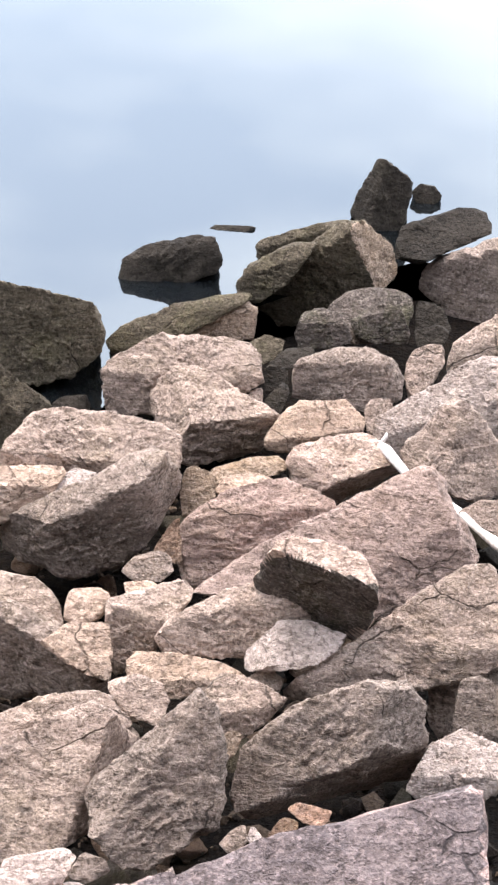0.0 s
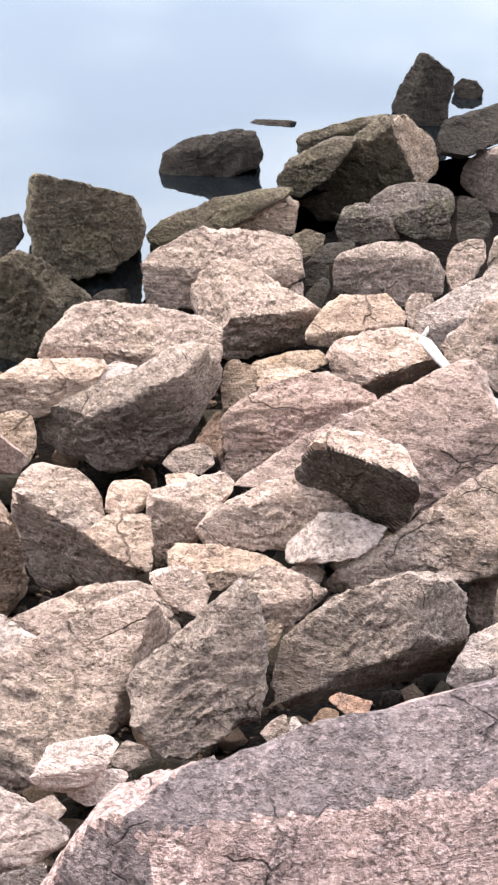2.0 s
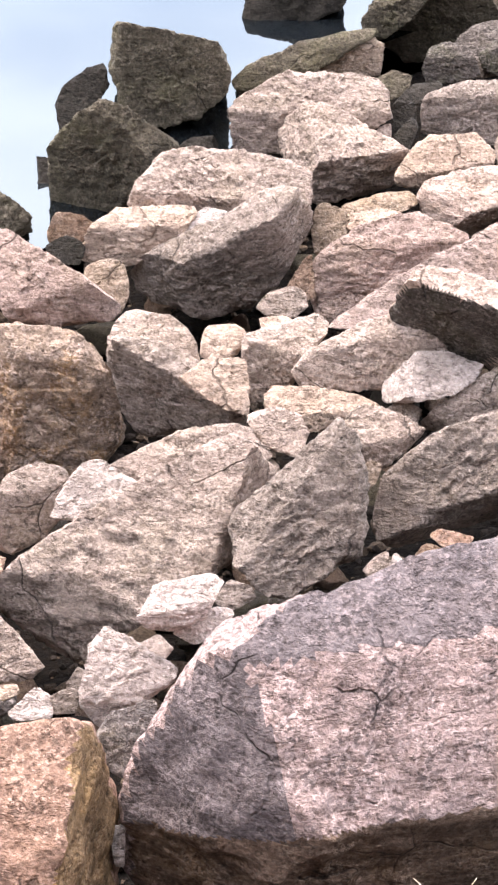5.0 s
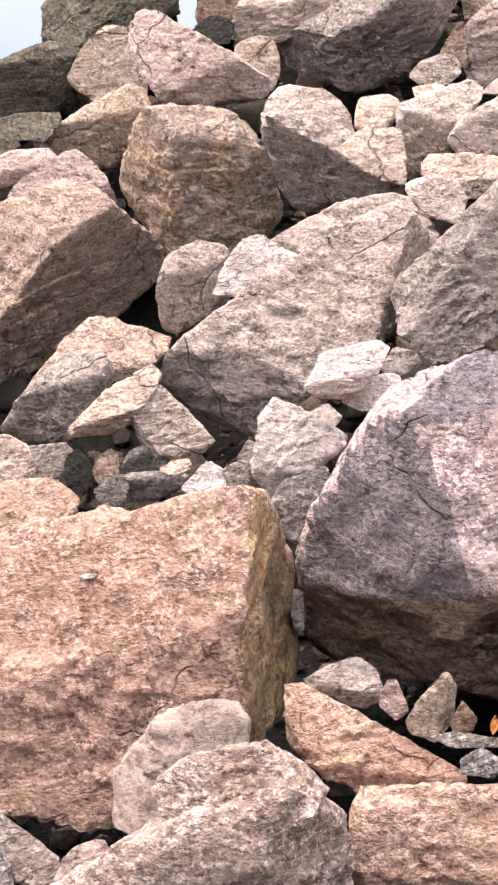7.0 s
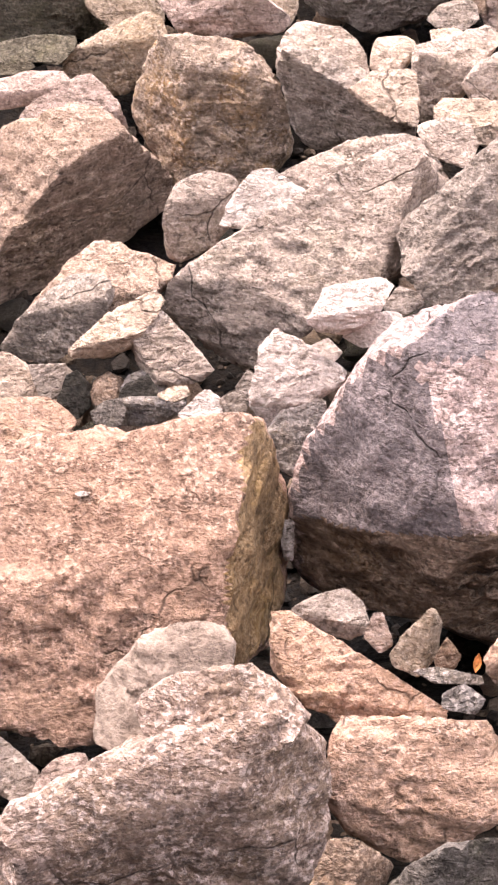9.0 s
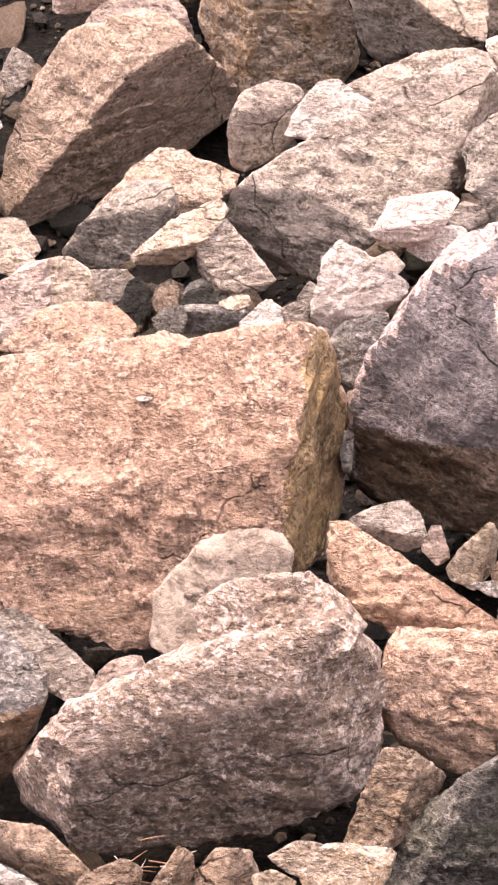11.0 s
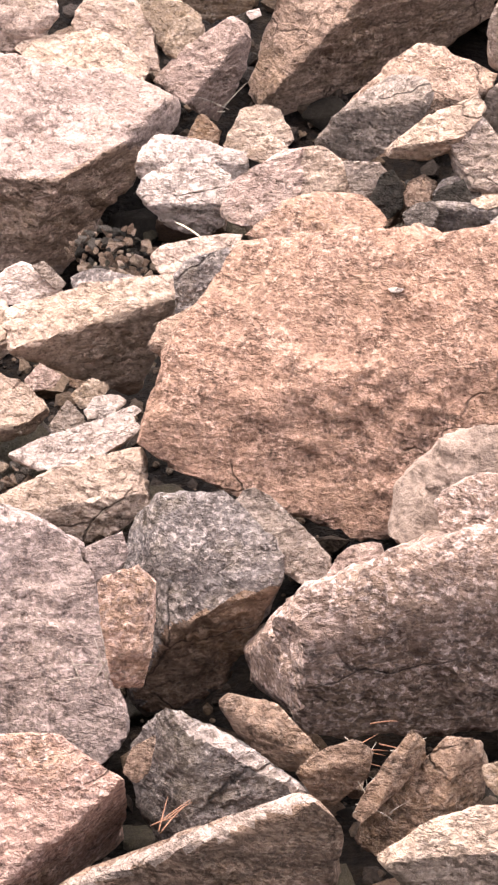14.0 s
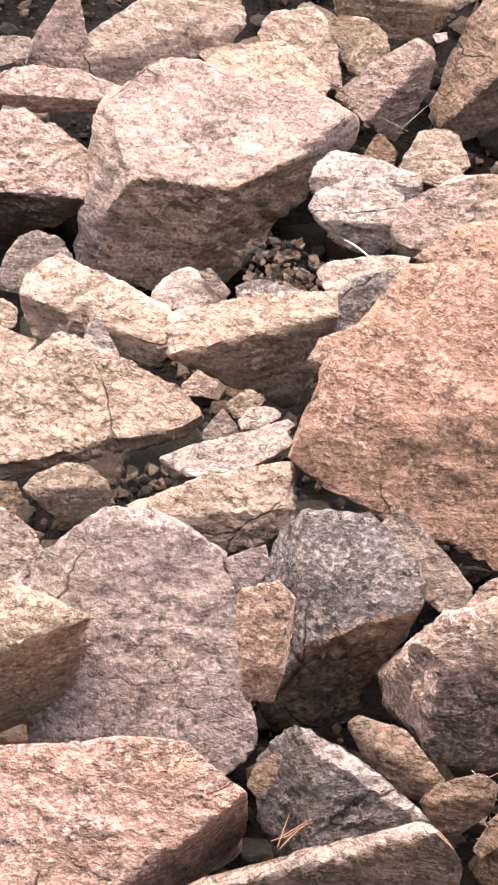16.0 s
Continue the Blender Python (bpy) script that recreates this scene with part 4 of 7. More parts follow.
boulder("grey", "small grey gneiss boulder wedged between larger ones", (-0.422, 10.459, 0.638), [(6, 40, 0.044), (-119, 20, 0.076), (-149, 38, 0.083), (164, 40, 0.132), (109.8, 0.3, 0.154), (62, -41, 0.084), (22, -57, 0.044), (-51, -44, 0.044), (-177, -34, 0.044), (3, 34, 0.101)], 4)
boulder("cream", "small pale cream stone wedged between larger ones", (-0.429, 10.229, 0.716), [(6, 60, 0.025), (-166, 41, 0.031), (151, 36, 0.065), (54, -47, 0.057), (3, -58, 0.026), (-87, -23, 0.040), (-177, -35, 0.026), (3, 35, 0.071)], 4, name="stone", category="stone", group="small stones of the shore")
boulder("beige", "medium-sized beige-grey gneiss boulder with a broken front face", (-0.374, 9.986, 0.677), [(-12.0, 10.0, 0.099), (-0.5, 63.6, 0.145), (-91.8, 2.3, 0.172), (-148.4, 47.7, 0.156), (127.9, 34.7, 0.278), (76.4, -28.2, 0.106), (54.1, -46.2, 0.141), (-67.2, -29.3, 0.229), (-176.3, -35.4, 0.259)], 5, knocks=4)
boulder("beige", "medium-sized beige-grey gneiss boulder with a broken front face", (0.035, 9.887, 0.827), [(-5.0, 18.0, 0.131), (-26.8, 58.3, 0.144), (-114.7, 27.5, 0.205), (-136.3, 42.3, 0.117), (-151.1, 47.9, 0.121), (126.5, 35.8, 0.287), (115.0, 26.0, 0.303), (51.6, -46.2, 0.178), (3.8, -58.0, 0.174), (-67.1, -31.2, 0.342), (-178.7, -35.2, 0.314)], 5, knocks=4)
boulder("white", "medium-sized whitish quartz boulder with a broken front face", (0.317, 9.665, 0.835), [(10.0, 55.0, 0.088), (-73.0, 37.5, 0.106), (-123.1, 32.3, 0.124), (-178.8, 50.9, 0.13), (152.6, 47.5, 0.152), (57.3, -41.2, 0.126), (22.9, -55.7, 0.084), (7.8, -57.5, 0.099), (-80.3, -18.6, 0.209), (179.7, -35.8, 0.214)], 5, knocks=4)
boulder("grey", "small grey gneiss stone wedged between larger ones", (0.203, 9.567, 0.676), [(-0, 40, 0.031), (-138, 29, 0.067), (149, 36, 0.085), (91, -22, 0.075), (-10, -57, 0.031), (-86, -31, 0.034), (179, -35, 0.031), (-1, 35, 0.073)], 4, name="stone", category="stone", group="small stones of the shore")
boulder("cream", "medium-sized pale cream boulder with a broken front face", (-0.187, 9.66, 0.649), [(0.0, 60.0, 0.09), (3.5, 12.5, 0.109), (-115.9, 28.8, 0.213), (179.1, 50.0, 0.097), (167.3, 48.9, 0.096), (138.9, 40.5, 0.165), (51.0, -46.1, 0.143), (29.1, -54.2, 0.098), (20.8, -55.7, 0.103), (-40.3, -48.7, 0.132), (-83.2, -10.4, 0.22), (-177.3, -36.5, 0.223)], 5, knocks=4)
boulder("rose", "large rose-grey granite boulder with a broken front face", (0.043, 11.384, 0.326), [(0.0, 60.0, 0.214), (6.3, 20.4, 0.171), (-109.7, 24.0, 0.273), (-127.1, 39.4, 0.217), (-156.5, 51.5, 0.219), (148.7, 49.3, 0.318), (101.8, 12.5, 0.476), (57.4, -44.8, 0.176), (50.8, -48.9, 0.156), (48.8, -50.0, 0.16), (-62.5, -37.7, 0.379), (-82.2, -14.3, 0.373), (-178.9, -33.2, 0.399)], 6, knocks=4)
boulder("cream2", "medium-sized pale buff boulder with a broken front face", (0.521, 12.108, 0.321), [(-12.0, 65.0, 0.113), (-31.3, 14.4, 0.176), (27.1, -32.7, 0.14), (-106.6, 18.1, 0.259), (-146.9, 49.5, 0.169), (-169.1, 54.5, 0.179), (126.7, 40.9, 0.239), (106.3, 21.4, 0.296), (52.7, -48.2, 0.181), (35.9, -56.1, 0.201), (-40.9, -55.1, 0.202), (-81.0, -21.5, 0.262), (178.8, -31.6, 0.311)], 5, knocks=4)
boulder("mauve", "large mauve-grey layered boulder with a broken front face", (0.703, 10.809, 0.638), [(-10.0, 48.0, 0.256), (3.4, 20.1, 0.252), (90.1, 34.9, 0.459), (-122.6, 34.2, 0.403), (-136.1, 42.9, 0.269), (-173.3, 54.1, 0.413), (112.4, 29.5, 0.463), (106.2, 22.5, 0.454), (65.9, -32.9, 0.38), (45.2, -48.7, 0.328), (4.4, -58.9, 0.309), (-13.2, -58.5, 0.346), (177.6, -33.4, 0.59)], 6, knocks=4)
# faces 1 and 2 take the dark colour as shade under the overhang
boulder("cream2", "medium-sized pale buff boulder with shade coloured into its front", (0.41, 9.793, 1.135), [(5.0, 60.0, 0.24), (-18.7, -21.4, 0.077), (-41.3, -16.2, 0.147), (-109.8, 21.1, 0.246), (-112.0, 23.6, 0.235), (175.5, 52.8, 0.172), (165.1, 51.9, 0.16), (159.8, 51.1, 0.16), (112.1, 25.8, 0.231), (101.2, 12.7, 0.255), (88.8, -4.9, 0.287), (70.7, -28.9, 0.318), (-27.4, -56.1, 0.223), (-48.0, -49.0, 0.208), (-54.9, -45.0, 0.221), (-77.5, -23.4, 0.292), (179.1, -34.1, 0.329)], 5, knocks=4, faces={1: "mossy", 2: "mossy"})
boulder("beige", "large beige-grey gneiss boulder with a broken front face", (0.878, 9.781, 0.802), [(-12.0, 50.0, 0.194), (2.0, 14.3, 0.223), (-129.7, 35.4, 0.18), (-130.5, 36.0, 0.179), (-170.1, 51.5, 0.368), (112.6, 29.6, 0.502), (91.2, 3.8, 0.444), (40.0, -49.0, 0.196), (33.9, -51.6, 0.18), (20.4, -55.3, 0.175), (10.1, -56.7, 0.212), (-75.4, -25.3, 0.603), (176.3, -35.5, 0.458)], 6, knocks=4)
boulder("grey", "medium-sized grey gneiss boulder wedged between larger ones", (1.297, 10.151, 0.562), [(-0, 40, 0.066), (-108, -9, 0.076), (-126, 16, 0.133), (-162.5, 39.8, 0.232), (99, -0, 0.149), (26, -54, 0.094), (-60, -45, 0.067), (173, -33, 0.066), (-7.2, 33.5, 0.156)], 4)
boulder("beige", "medium-sized beige-grey gneiss boulder with a broken front face", (1.071, 9.724, 0.588), [(-10, 10, 0.085), (-36, 37, 0.125), (-107, -8, 0.086), (-131, 21, 0.085), (155.6, 40.2, 0.203), (87, -19, 0.086), (57, -37, 0.141), (-10.2, -57.0, 0.195), (-94, -27, 0.122), (174, -35, 0.104), (-6.1, 35.1, 0.255)], 4)
boulder("grey", "medium-sized grey gneiss boulder wedged between larger ones", (1.169, 9.427, 0.818), [(-0, 30, 0.073), (-109, -7, 0.073), (-153, 35, 0.077), (143, 36, 0.073), (114, 17, 0.124), (31.8, -50.3, 0.234), (-35.2, -53.7, 0.197), (173, -35, 0.073), (-7.1, 35.2, 0.174)], 4)
boulder("grey", "small grey gneiss boulder wedged between larger ones", (1.307, 9.740, 0.703), [(-0, 60, 0.043), (-130, 20, 0.138), (-164, 39, 0.072), (163, 41, 0.061), (91, -12, 0.096), (-16, -58, 0.043), (-32, -56, 0.059), (173, -34, 0.043), (-7, 34, 0.126)], 4)
boulder("pale", "medium-sized pale grey boulder with a broken front face", (1.048, 8.785, 0.9), [(0.0, 52.0, 0.103), (1.6, 12.0, 0.11), (-111.3, 14.6, 0.142), (-140.3, 38.2, 0.144), (147.9, 45.5, 0.174), (103.9, 18.4, 0.199), (31.5, -49.4, 0.134), (-0.8, -55.2, 0.128), (-56.1, -42.7, 0.19), (174.8, -38.1, 0.242)], 5, knocks=4)
boulder("grey", "large grey gneiss boulder with a broken front face", (0.543, 8.812, 1.011), [(-8.0, 30.0, 0.19), (28.0, -30.7, 0.168), (42.4, 12.6, 0.237), (-100.3, 7.4, 0.365), (-127.2, 33.2, 0.209), (-147.3, 43.5, 0.173), (-170.1, 49.0, 0.219), (121.4, 32.8, 0.371), (95.0, 5.5, 0.37), (80.0, -13.8, 0.37), (28.9, -51.1, 0.248), (-85.6, -10.6, 0.465), (178.1, -37.6, 0.437)], 6, knocks=4)
boulder("grey", "large grey gneiss boulder with a broken front face", (-0.168, 8.355, 0.995), [(5.0, 26.0, 0.173), (-42.0, 42.3, 0.213), (63.3, 20.2, 0.297), (-103.6, 15.5, 0.266), (-123.9, 32.9, 0.221), (129.0, 33.6, 0.408), (103.3, 8.7, 0.284), (93.8, -3.2, 0.247), (52.9, -41.7, 0.233), (47.5, -44.4, 0.236), (-1.8, -53.1, 0.285), (-55.8, -35.6, 0.296), (-85.1, -6.2, 0.283), (-177.0, -39.2, 0.404)], 6, knocks=4)
boulder("beige", "medium-sized beige-grey gneiss boulder with a broken front face", (0.125, 9.315, 0.759), [(0.0, 55.0, 0.084), (9.9, 13.6, 0.094), (-115.1, 25.7, 0.165), (178.5, 49.9, 0.132), (146.2, 44.0, 0.121), (67.0, -33.2, 0.123), (56.8, -41.3, 0.116), (37.9, -50.6, 0.131), (-76.1, -22.4, 0.126), (-179.3, -36.8, 0.201)], 5, knocks=4)
boulder("ochre", "small ochre-stained gneiss stone wedged between larger ones", (0.097, 8.979, 0.838), [(-0, 30, 0.026), (-135, 27, 0.026), (165, 38, 0.026), (93, -19, 0.033), (59, -38, 0.063), (-84, -32, 0.062), (180, -37, 0.026), (-0, 37, 0.061)], 4, name="stone", category="stone", group="small stones of the shore")
boulder("beige", "large beige-grey gneiss boulder with a broken front face", (-0.944, 8.582, 0.685), [(0.0, 45.0, 0.259), (-11.6, 1.9, 0.377), (64.0, 6.5, 0.497), (-107.4, 24.7, 0.334), (-128.8, 38.5, 0.177), (-133.2, 40.5, 0.172), (-139.0, 43.0, 0.203), (137.5, 37.8, 0.635), (76.6, -26.5, 0.449), (55.9, -42.4, 0.327), (-44.7, -38.8, 0.539), (-66.5, -20.2, 0.591), (-172.3, -38.8, 0.595)], 6, knocks=4)
boulder("beige", "medium-sized beige-grey gneiss boulder wedged between larger ones", (-0.666, 8.954, 0.88), [(-5.0, 55.0, 0.112), (-138.9, 43.2, 0.116), (-162.0, 48.7, 0.107), (152.9, 44.5, 0.191), (122.2, 26.5, 0.258), (29.8, -53.9, 0.096), (18.6, -55.5, 0.107), (-47.3, -41.6, 0.272), (-174.2, -37.2, 0.27)], 5, knocks=4)
boulder("beige", "medium-sized beige-grey gneiss boulder wedged between larger ones", (-0.261, 9.017, 0.929), [(6, 45, 0.054), (-159.2, 37.8, 0.158), (165, 38, 0.123), (120, 11, 0.077), (94, -22, 0.055), (-23, -53, 0.054), (-77, -35, 0.099), (-177, -37, 0.054), (3, 37, 0.128)], 4)
boulder("beige", "medium-sized beige-grey gneiss boulder with a broken front face", (-1.325, 8.743, 0.793), [(6, 15, 0.104), (-8, 53, 0.120), (-96.5, -0.4, 0.156), (-106, 10, 0.136), (-147, 36, 0.104), (164, 35, 0.104), (115, -2, 0.119), (87, -37, 0.127), (45.3, -48.5, 0.194), (19.1, -53.4, 0.246), (-82.6, -17.8, 0.231), (-170, -38, 0.104), (10.3, 38.3, 0.232)], 4)
boulder("white", "medium-sized whitish quartz boulder wedged between larger ones", (-1.121, 8.615, 0.843), [(6, 45, 0.064), (-104, 6, 0.085), (-124, 24, 0.099), (164.7, 35.5, 0.190), (150.4, 29.9, 0.188), (128.9, 15.0, 0.227), (44, -49, 0.064), (-0, -54, 0.065), (-172, -38, 0.063), (8.4, 37.9, 0.152)], 4)
boulder("white", "medium-sized whitish quartz boulder with a broken front face", (-0.54, 7.059, 1.641), [(0.0, 56.0, 0.066), (10.5, 9.6, 0.068), (-106.0, 19.3, 0.107), (-156.8, 45.5, 0.087), (133.2, 32.5, 0.161), (78.8, -24.4, 0.096), (48.0, -45.9, 0.078), (-6.9, -53.1, 0.094), (-52.1, -36.9, 0.137), (-174.3, -39.6, 0.157)], 5, knocks=4)
boulder("white", "small whitish quartz boulder wedged between larger ones", (-0.490, 7.104, 1.476), [(6, 50, 0.039), (-120, 16, 0.053), (-159, 34, 0.070), (173, 35, 0.111), (80, -37, 0.067), (30, -49, 0.039), (-37, -43, 0.039), (-175, -41, 0.039), (5, 41, 0.092)], 4)
boulder("white", "medium-sized whitish quartz boulder with a broken front face", (-0.726, 6.96, 1.385), [(8.0, 42.0, 0.095), (9.9, 11.4, 0.115), (-92.6, 6.6, 0.143), (-120.3, 31.3, 0.166), (152.4, 39.6, 0.121), (145.1, 36.5, 0.116), (89.5, -13.2, 0.175), (57.9, -39.9, 0.121), (51.3, -43.3, 0.126), (-57.8, -29.5, 0.192), (-172.7, -41.1, 0.216)], 5, knocks=4)
boulder("slate", "medium-sized grey speckled boulder wedged between larger ones", (-0.653, 6.459, 1.544), [(-10.0, 35.0, 0.067), (-113.7, 25.0, 0.098), (-152.6, 42.2, 0.101), (104.8, 3.3, 0.104), (83.4, -19.5, 0.085), (-21.2, -47.2, 0.126), (-66.4, -21.8, 0.104), (-172.7, -42.5, 0.158)], 5, knocks=4)
boulder("speckle", "large pink-grey speckled granite boulder with a broken front face", (-0.066, 6.128, 1.664), [(15.0, 38.0, 0.451), (-33.1, 22.4, 0.397), (15.7, -12.1, 0.356), (11.4, 66.9, 0.605), (-23.2, -8.6, 0.361), (-97.9, 10.0, 0.529), (-111.9, 22.4, 0.51), (-112.1, 22.6, 0.502), (-150.4, 42.6, 0.588), (-152.4, 43.1, 0.604), (91.0, 3.6, 1.089), (68.4, -19.4, 0.975), (10.4, -45.6, 0.59), (-2.9, -46.1, 0.525), (-23.0, -43.7, 0.469), (-24.7, -43.2, 0.472), (-43.2, -36.1, 0.528), (-79.6, -8.3, 0.572), (-85.6, -2.2, 0.555), (-177.5, -44.3, 1.047)], 6, knocks=4, faces={1: "bluegrey", 3: "bluegrey", 2: "brown", 4: "brown"})
boulder("salmon", "large salmon-pink granite boulder with a broken front face", (-1.219, 5.67, 1.587), [(-3.0, 54.0, 0.36), (6.6, 33.9, 0.357), (83.9, 7.4, 0.532), (-30.6, 70.4, 0.438), (-85.0, 9.4, 0.756), (-93.6, 16.8, 0.694), (-99.2, 21.3, 0.668), (-161.4, 44.2, 0.47), (-164.3, 44.4, 0.472), (160.0, 41.0, 0.668), (114.8, 12.9, 0.684), (102.4, 0.2, 0.636), (97.5, -4.9, 0.618), (91.0, -11.2, 0.608), (52.8, -37.9, 0.503), (21.5, -45.1, 0.506), (-6.0, -44.0, 0.508), (-13.7, -42.3, 0.52), (-37.7, -31.5, 0.705), (-167.4, -44.9, 0.829)], 6, knocks=4, faces={2: "amber"})
boulder("plain", "medium-sized smooth beige-grey boulder with a broken front face", (-0.883, 4.963, 1.925), [(5.0, 42.0, 0.11), (-49.4, 36.6, 0.127), (-87.1, 3.5, 0.175), (-107.4, 19.8, 0.132), (-120.7, 28.0, 0.122), (-149.7, 38.1, 0.132), (-174.2, 40.0, 0.159), (119.3, 13.6, 0.235), (99.4, -4.4, 0.206), (64.1, -32.4, 0.137), (10.6, -45.2, 0.207), (-37.4, -34.1, 0.257), (-169.3, -47.2, 0.253)], 5, knocks=4)
boulder("crusted", "large lichen-crusted dark boulder with a broken front face", (-0.813, 4.449, 1.84), [(-8.0, 62.0, 0.359), (18.7, 2.6, 0.152), (-47.7, 3.9, 0.421), (44.8, 13.0, 0.278), (-91.4, 10.1, 0.536), (-123.8, 28.6, 0.339), (-140.7, 33.8, 0.243), (-157.9, 37.1, 0.264), (172.0, 37.0, 0.385), (148.2, 30.9, 0.471), (99.1, -1.9, 0.475), (90.1, -9.4, 0.453), (55.7, -31.7, 0.354), (37.8, -38.0, 0.298), (18.5, -41.0, 0.28), (-0.0, -40.3, 0.336), (-31.9, -31.6, 0.446), (-59.4, -15.2, 0.548), (-169.0, -50.6, 0.52), (10.2, 32.9, 0.257)], 6, knocks=4, also=[((-0.647, 4.633, 2.204), [(-8.0, 50.0, 0.101), (63.1, 56.5, 0.174), (-106.7, 18.2, 0.196), (-130.6, 31.4, 0.144), (-162.2, 38.7, 0.104), (-165.9, 39.0, 0.103), (145.5, 30.3, 0.141), (133.3, 24.1, 0.165), (71.9, -25.0, 0.213), (26.5, -43.6, 0.145), (-6.2, -44.2, 0.134), (-62.5, -19.3, 0.208), (-171.4, -47.8, 0.235)])])
boulder("apricot", "medium-sized apricot granite boulder with a broken front face", (-0.365, 5.225, 1.71), [(10.0, 55.0, 0.108), (-0.2, 9.2, 0.128), (-89.8, 2.0, 0.232), (-168.1, 39.5, 0.208), (148.9, 32.2, 0.08), (147.2, 31.6, 0.082), (89.1, -8.2, 0.321), (8.2, -45.0, 0.151), (-35.9, -37.5, 0.122), (-53.1, -28.5, 0.145), (-174.2, -47.9, 0.247)], 5, knocks=4)
boulder("apricot", "medium-sized apricot granite boulder with a broken front face", (-0.137, 4.796, 1.752), [(8.0, 38.0, 0.139), (12.2, 69.9, 0.211), (5.3, 10.2, 0.145), (-88.8, -0.8, 0.224), (-112.6, 17.8, 0.252), (-176.5, 37.3, 0.179), (137.4, 27.9, 0.271), (100.7, 3.3, 0.262), (44.1, -34.9, 0.219), (20.5, -41.0, 0.211), (-31.8, -36.8, 0.198), (-67.2, -18.1, 0.219), (-176.3, -50.2, 0.325)], 5, knocks=4)
boulder("brown", "medium-sized brown gneiss boulder with a broken front face", (-0.265, 4.101, 2.114), [(-10.0, 40.0, 0.07), (45.6, 18.8, 0.075), (-102.7, 9.3, 0.073), (-104.3, 10.4, 0.07), (179.0, 34.9, 0.139), (148.8, 29.0, 0.142), (79.2, -16.0, 0.101), (61.1, -27.3, 0.087), (9.1, -40.7, 0.124), (-29.6, -35.4, 0.153), (-174.8, -52.2, 0.165)], 5, knocks=4)
boulder("mossy", "medium-sized dark mossy boulder with a broken front face", (-0.087, 4.076, 2.008), [(12.0, 15.0, 0.12), (-37.5, 29.7, 0.142), (-106.9, 10.9, 0.149), (-123.2, 20.5, 0.117), (-135.2, 26.2, 0.121), (-168.6, 34.6, 0.21), (96.8, 1.0, 0.278), (9.3, -38.9, 0.243), (-84.7, -4.3, 0.25), (-177.2, -53.0, 0.35)], 5, knocks=4)
boulder("grey", "small grey gneiss boulder with a broken front face", (-0.409, 5.394, 1.813), [(10.0, 48.0, 0.053), (-0.5, 6.0, 0.054), (-138.6, 34.1, 0.075), (-159.6, 39.1, 0.065), (142.6, 30.7, 0.075), (112.8, 10.8, 0.085), (40.7, -41.7, 0.093), (-23.9, -43.3, 0.062), (-35.9, -39.2, 0.066), (-173.9, -46.4, 0.12)], 4, knocks=4)
boulder("rose", "small rose-grey granite stone wedged between larger ones", (-0.272, 5.303, 1.853), [(9, 30, 0.025), (-112, 5, 0.025), (-169, 29, 0.040), (122, 6, 0.025), (48, -37, 0.065), (-59, -40, 0.044), (-175, -47, 0.025), (5, 47, 0.071)], 4, name="stone", category="stone", group="small stones of the shore")
boulder("ochre", "small ochre-stained gneiss stone wedged between larger ones", (-0.149, 5.241, 1.868), [(-12.0, 28.0, 0.044), (50.6, 13.3, 0.053), (-116.0, 20.1, 0.049), (-125.8, 26.2, 0.048), (127.1, 23.3, 0.101), (90.9, -7.2, 0.063), (64.6, -28.5, 0.067), (-19.9, -44.0, 0.087), (-67.5, -21.2, 0.092), (-176.5, -47.1, 0.108)], 4, knocks=4, name="stone", category="stone", group="small stones of the shore")
boulder("slate", "small grey speckled boulder wedged between larger ones", (-0.078, 5.041, 1.957), [(9, 60, 0.021), (-164, 27, 0.021), (174, 28, 0.021), (112, -0, 0.124), (3, -45, 0.021), (-30, -40, 0.021), (-178, -48, 0.021), (2, 48, 0.051)], 4)
boulder("slate", "small grey speckled stone wedged between larger ones", (-0.026, 4.903, 2.001), [(9, 50, 0.022), (-145, 22, 0.029), (150, 22, 0.059), (81, -28, 0.077), (-7, -44, 0.023), (-94, -13, 0.022), (-178, -48, 0.022), (2, 48, 0.052)], 4, name="stone", category="stone", group="small stones of the shore")
boulder("brown", "small brown gneiss stone wedged between larger ones", (-0.053, 5.183, 1.901), [(9, 30, 0.022), (-119, 8, 0.022), (133, 15, 0.022), (86, -24, 0.034), (2, -45, 0.058), (-87, -20, 0.040), (-178, -48, 0.022), (2, 48, 0.056)], 4, name="stone", category="stone", group="small stones of the shore")
boulder("slate", "medium-sized grey speckled boulder with a broken front face", (-1.608, 4.608, 1.572), [(5.0, 50.0, 0.164), (27.4, 0.1, 0.146), (-51.4, 21.3, 0.147), (-87.2, 10.5, 0.232), (-127.6, 33.5, 0.303), (-161.7, 38.7, 0.305), (144.2, 24.0, 0.288), (117.0, 4.2, 0.274), (88.3, -19.8, 0.206), (66.9, -32.2, 0.257), (46.7, -38.9, 0.312), (-37.7, -26.3, 0.402), (-74.5, -0.4, 0.2), (-161.0, -49.6, 0.379)], 5, knocks=4, faces={1: "brown"})
boulder("grey", "medium-sized grey gneiss boulder wedged between larger ones", (-1.325, 4.748, 1.719), [(23, 45, 0.057), (-123.1, 19.7, 0.216), (165, 23, 0.093), (150, 17, 0.056), (111, -12, 0.105), (40, -41, 0.111), (-28, -36, 0.067), (-58, -32, 0.057), (-165, -48, 0.057), (15.5, 48.2, 0.155)], 4)
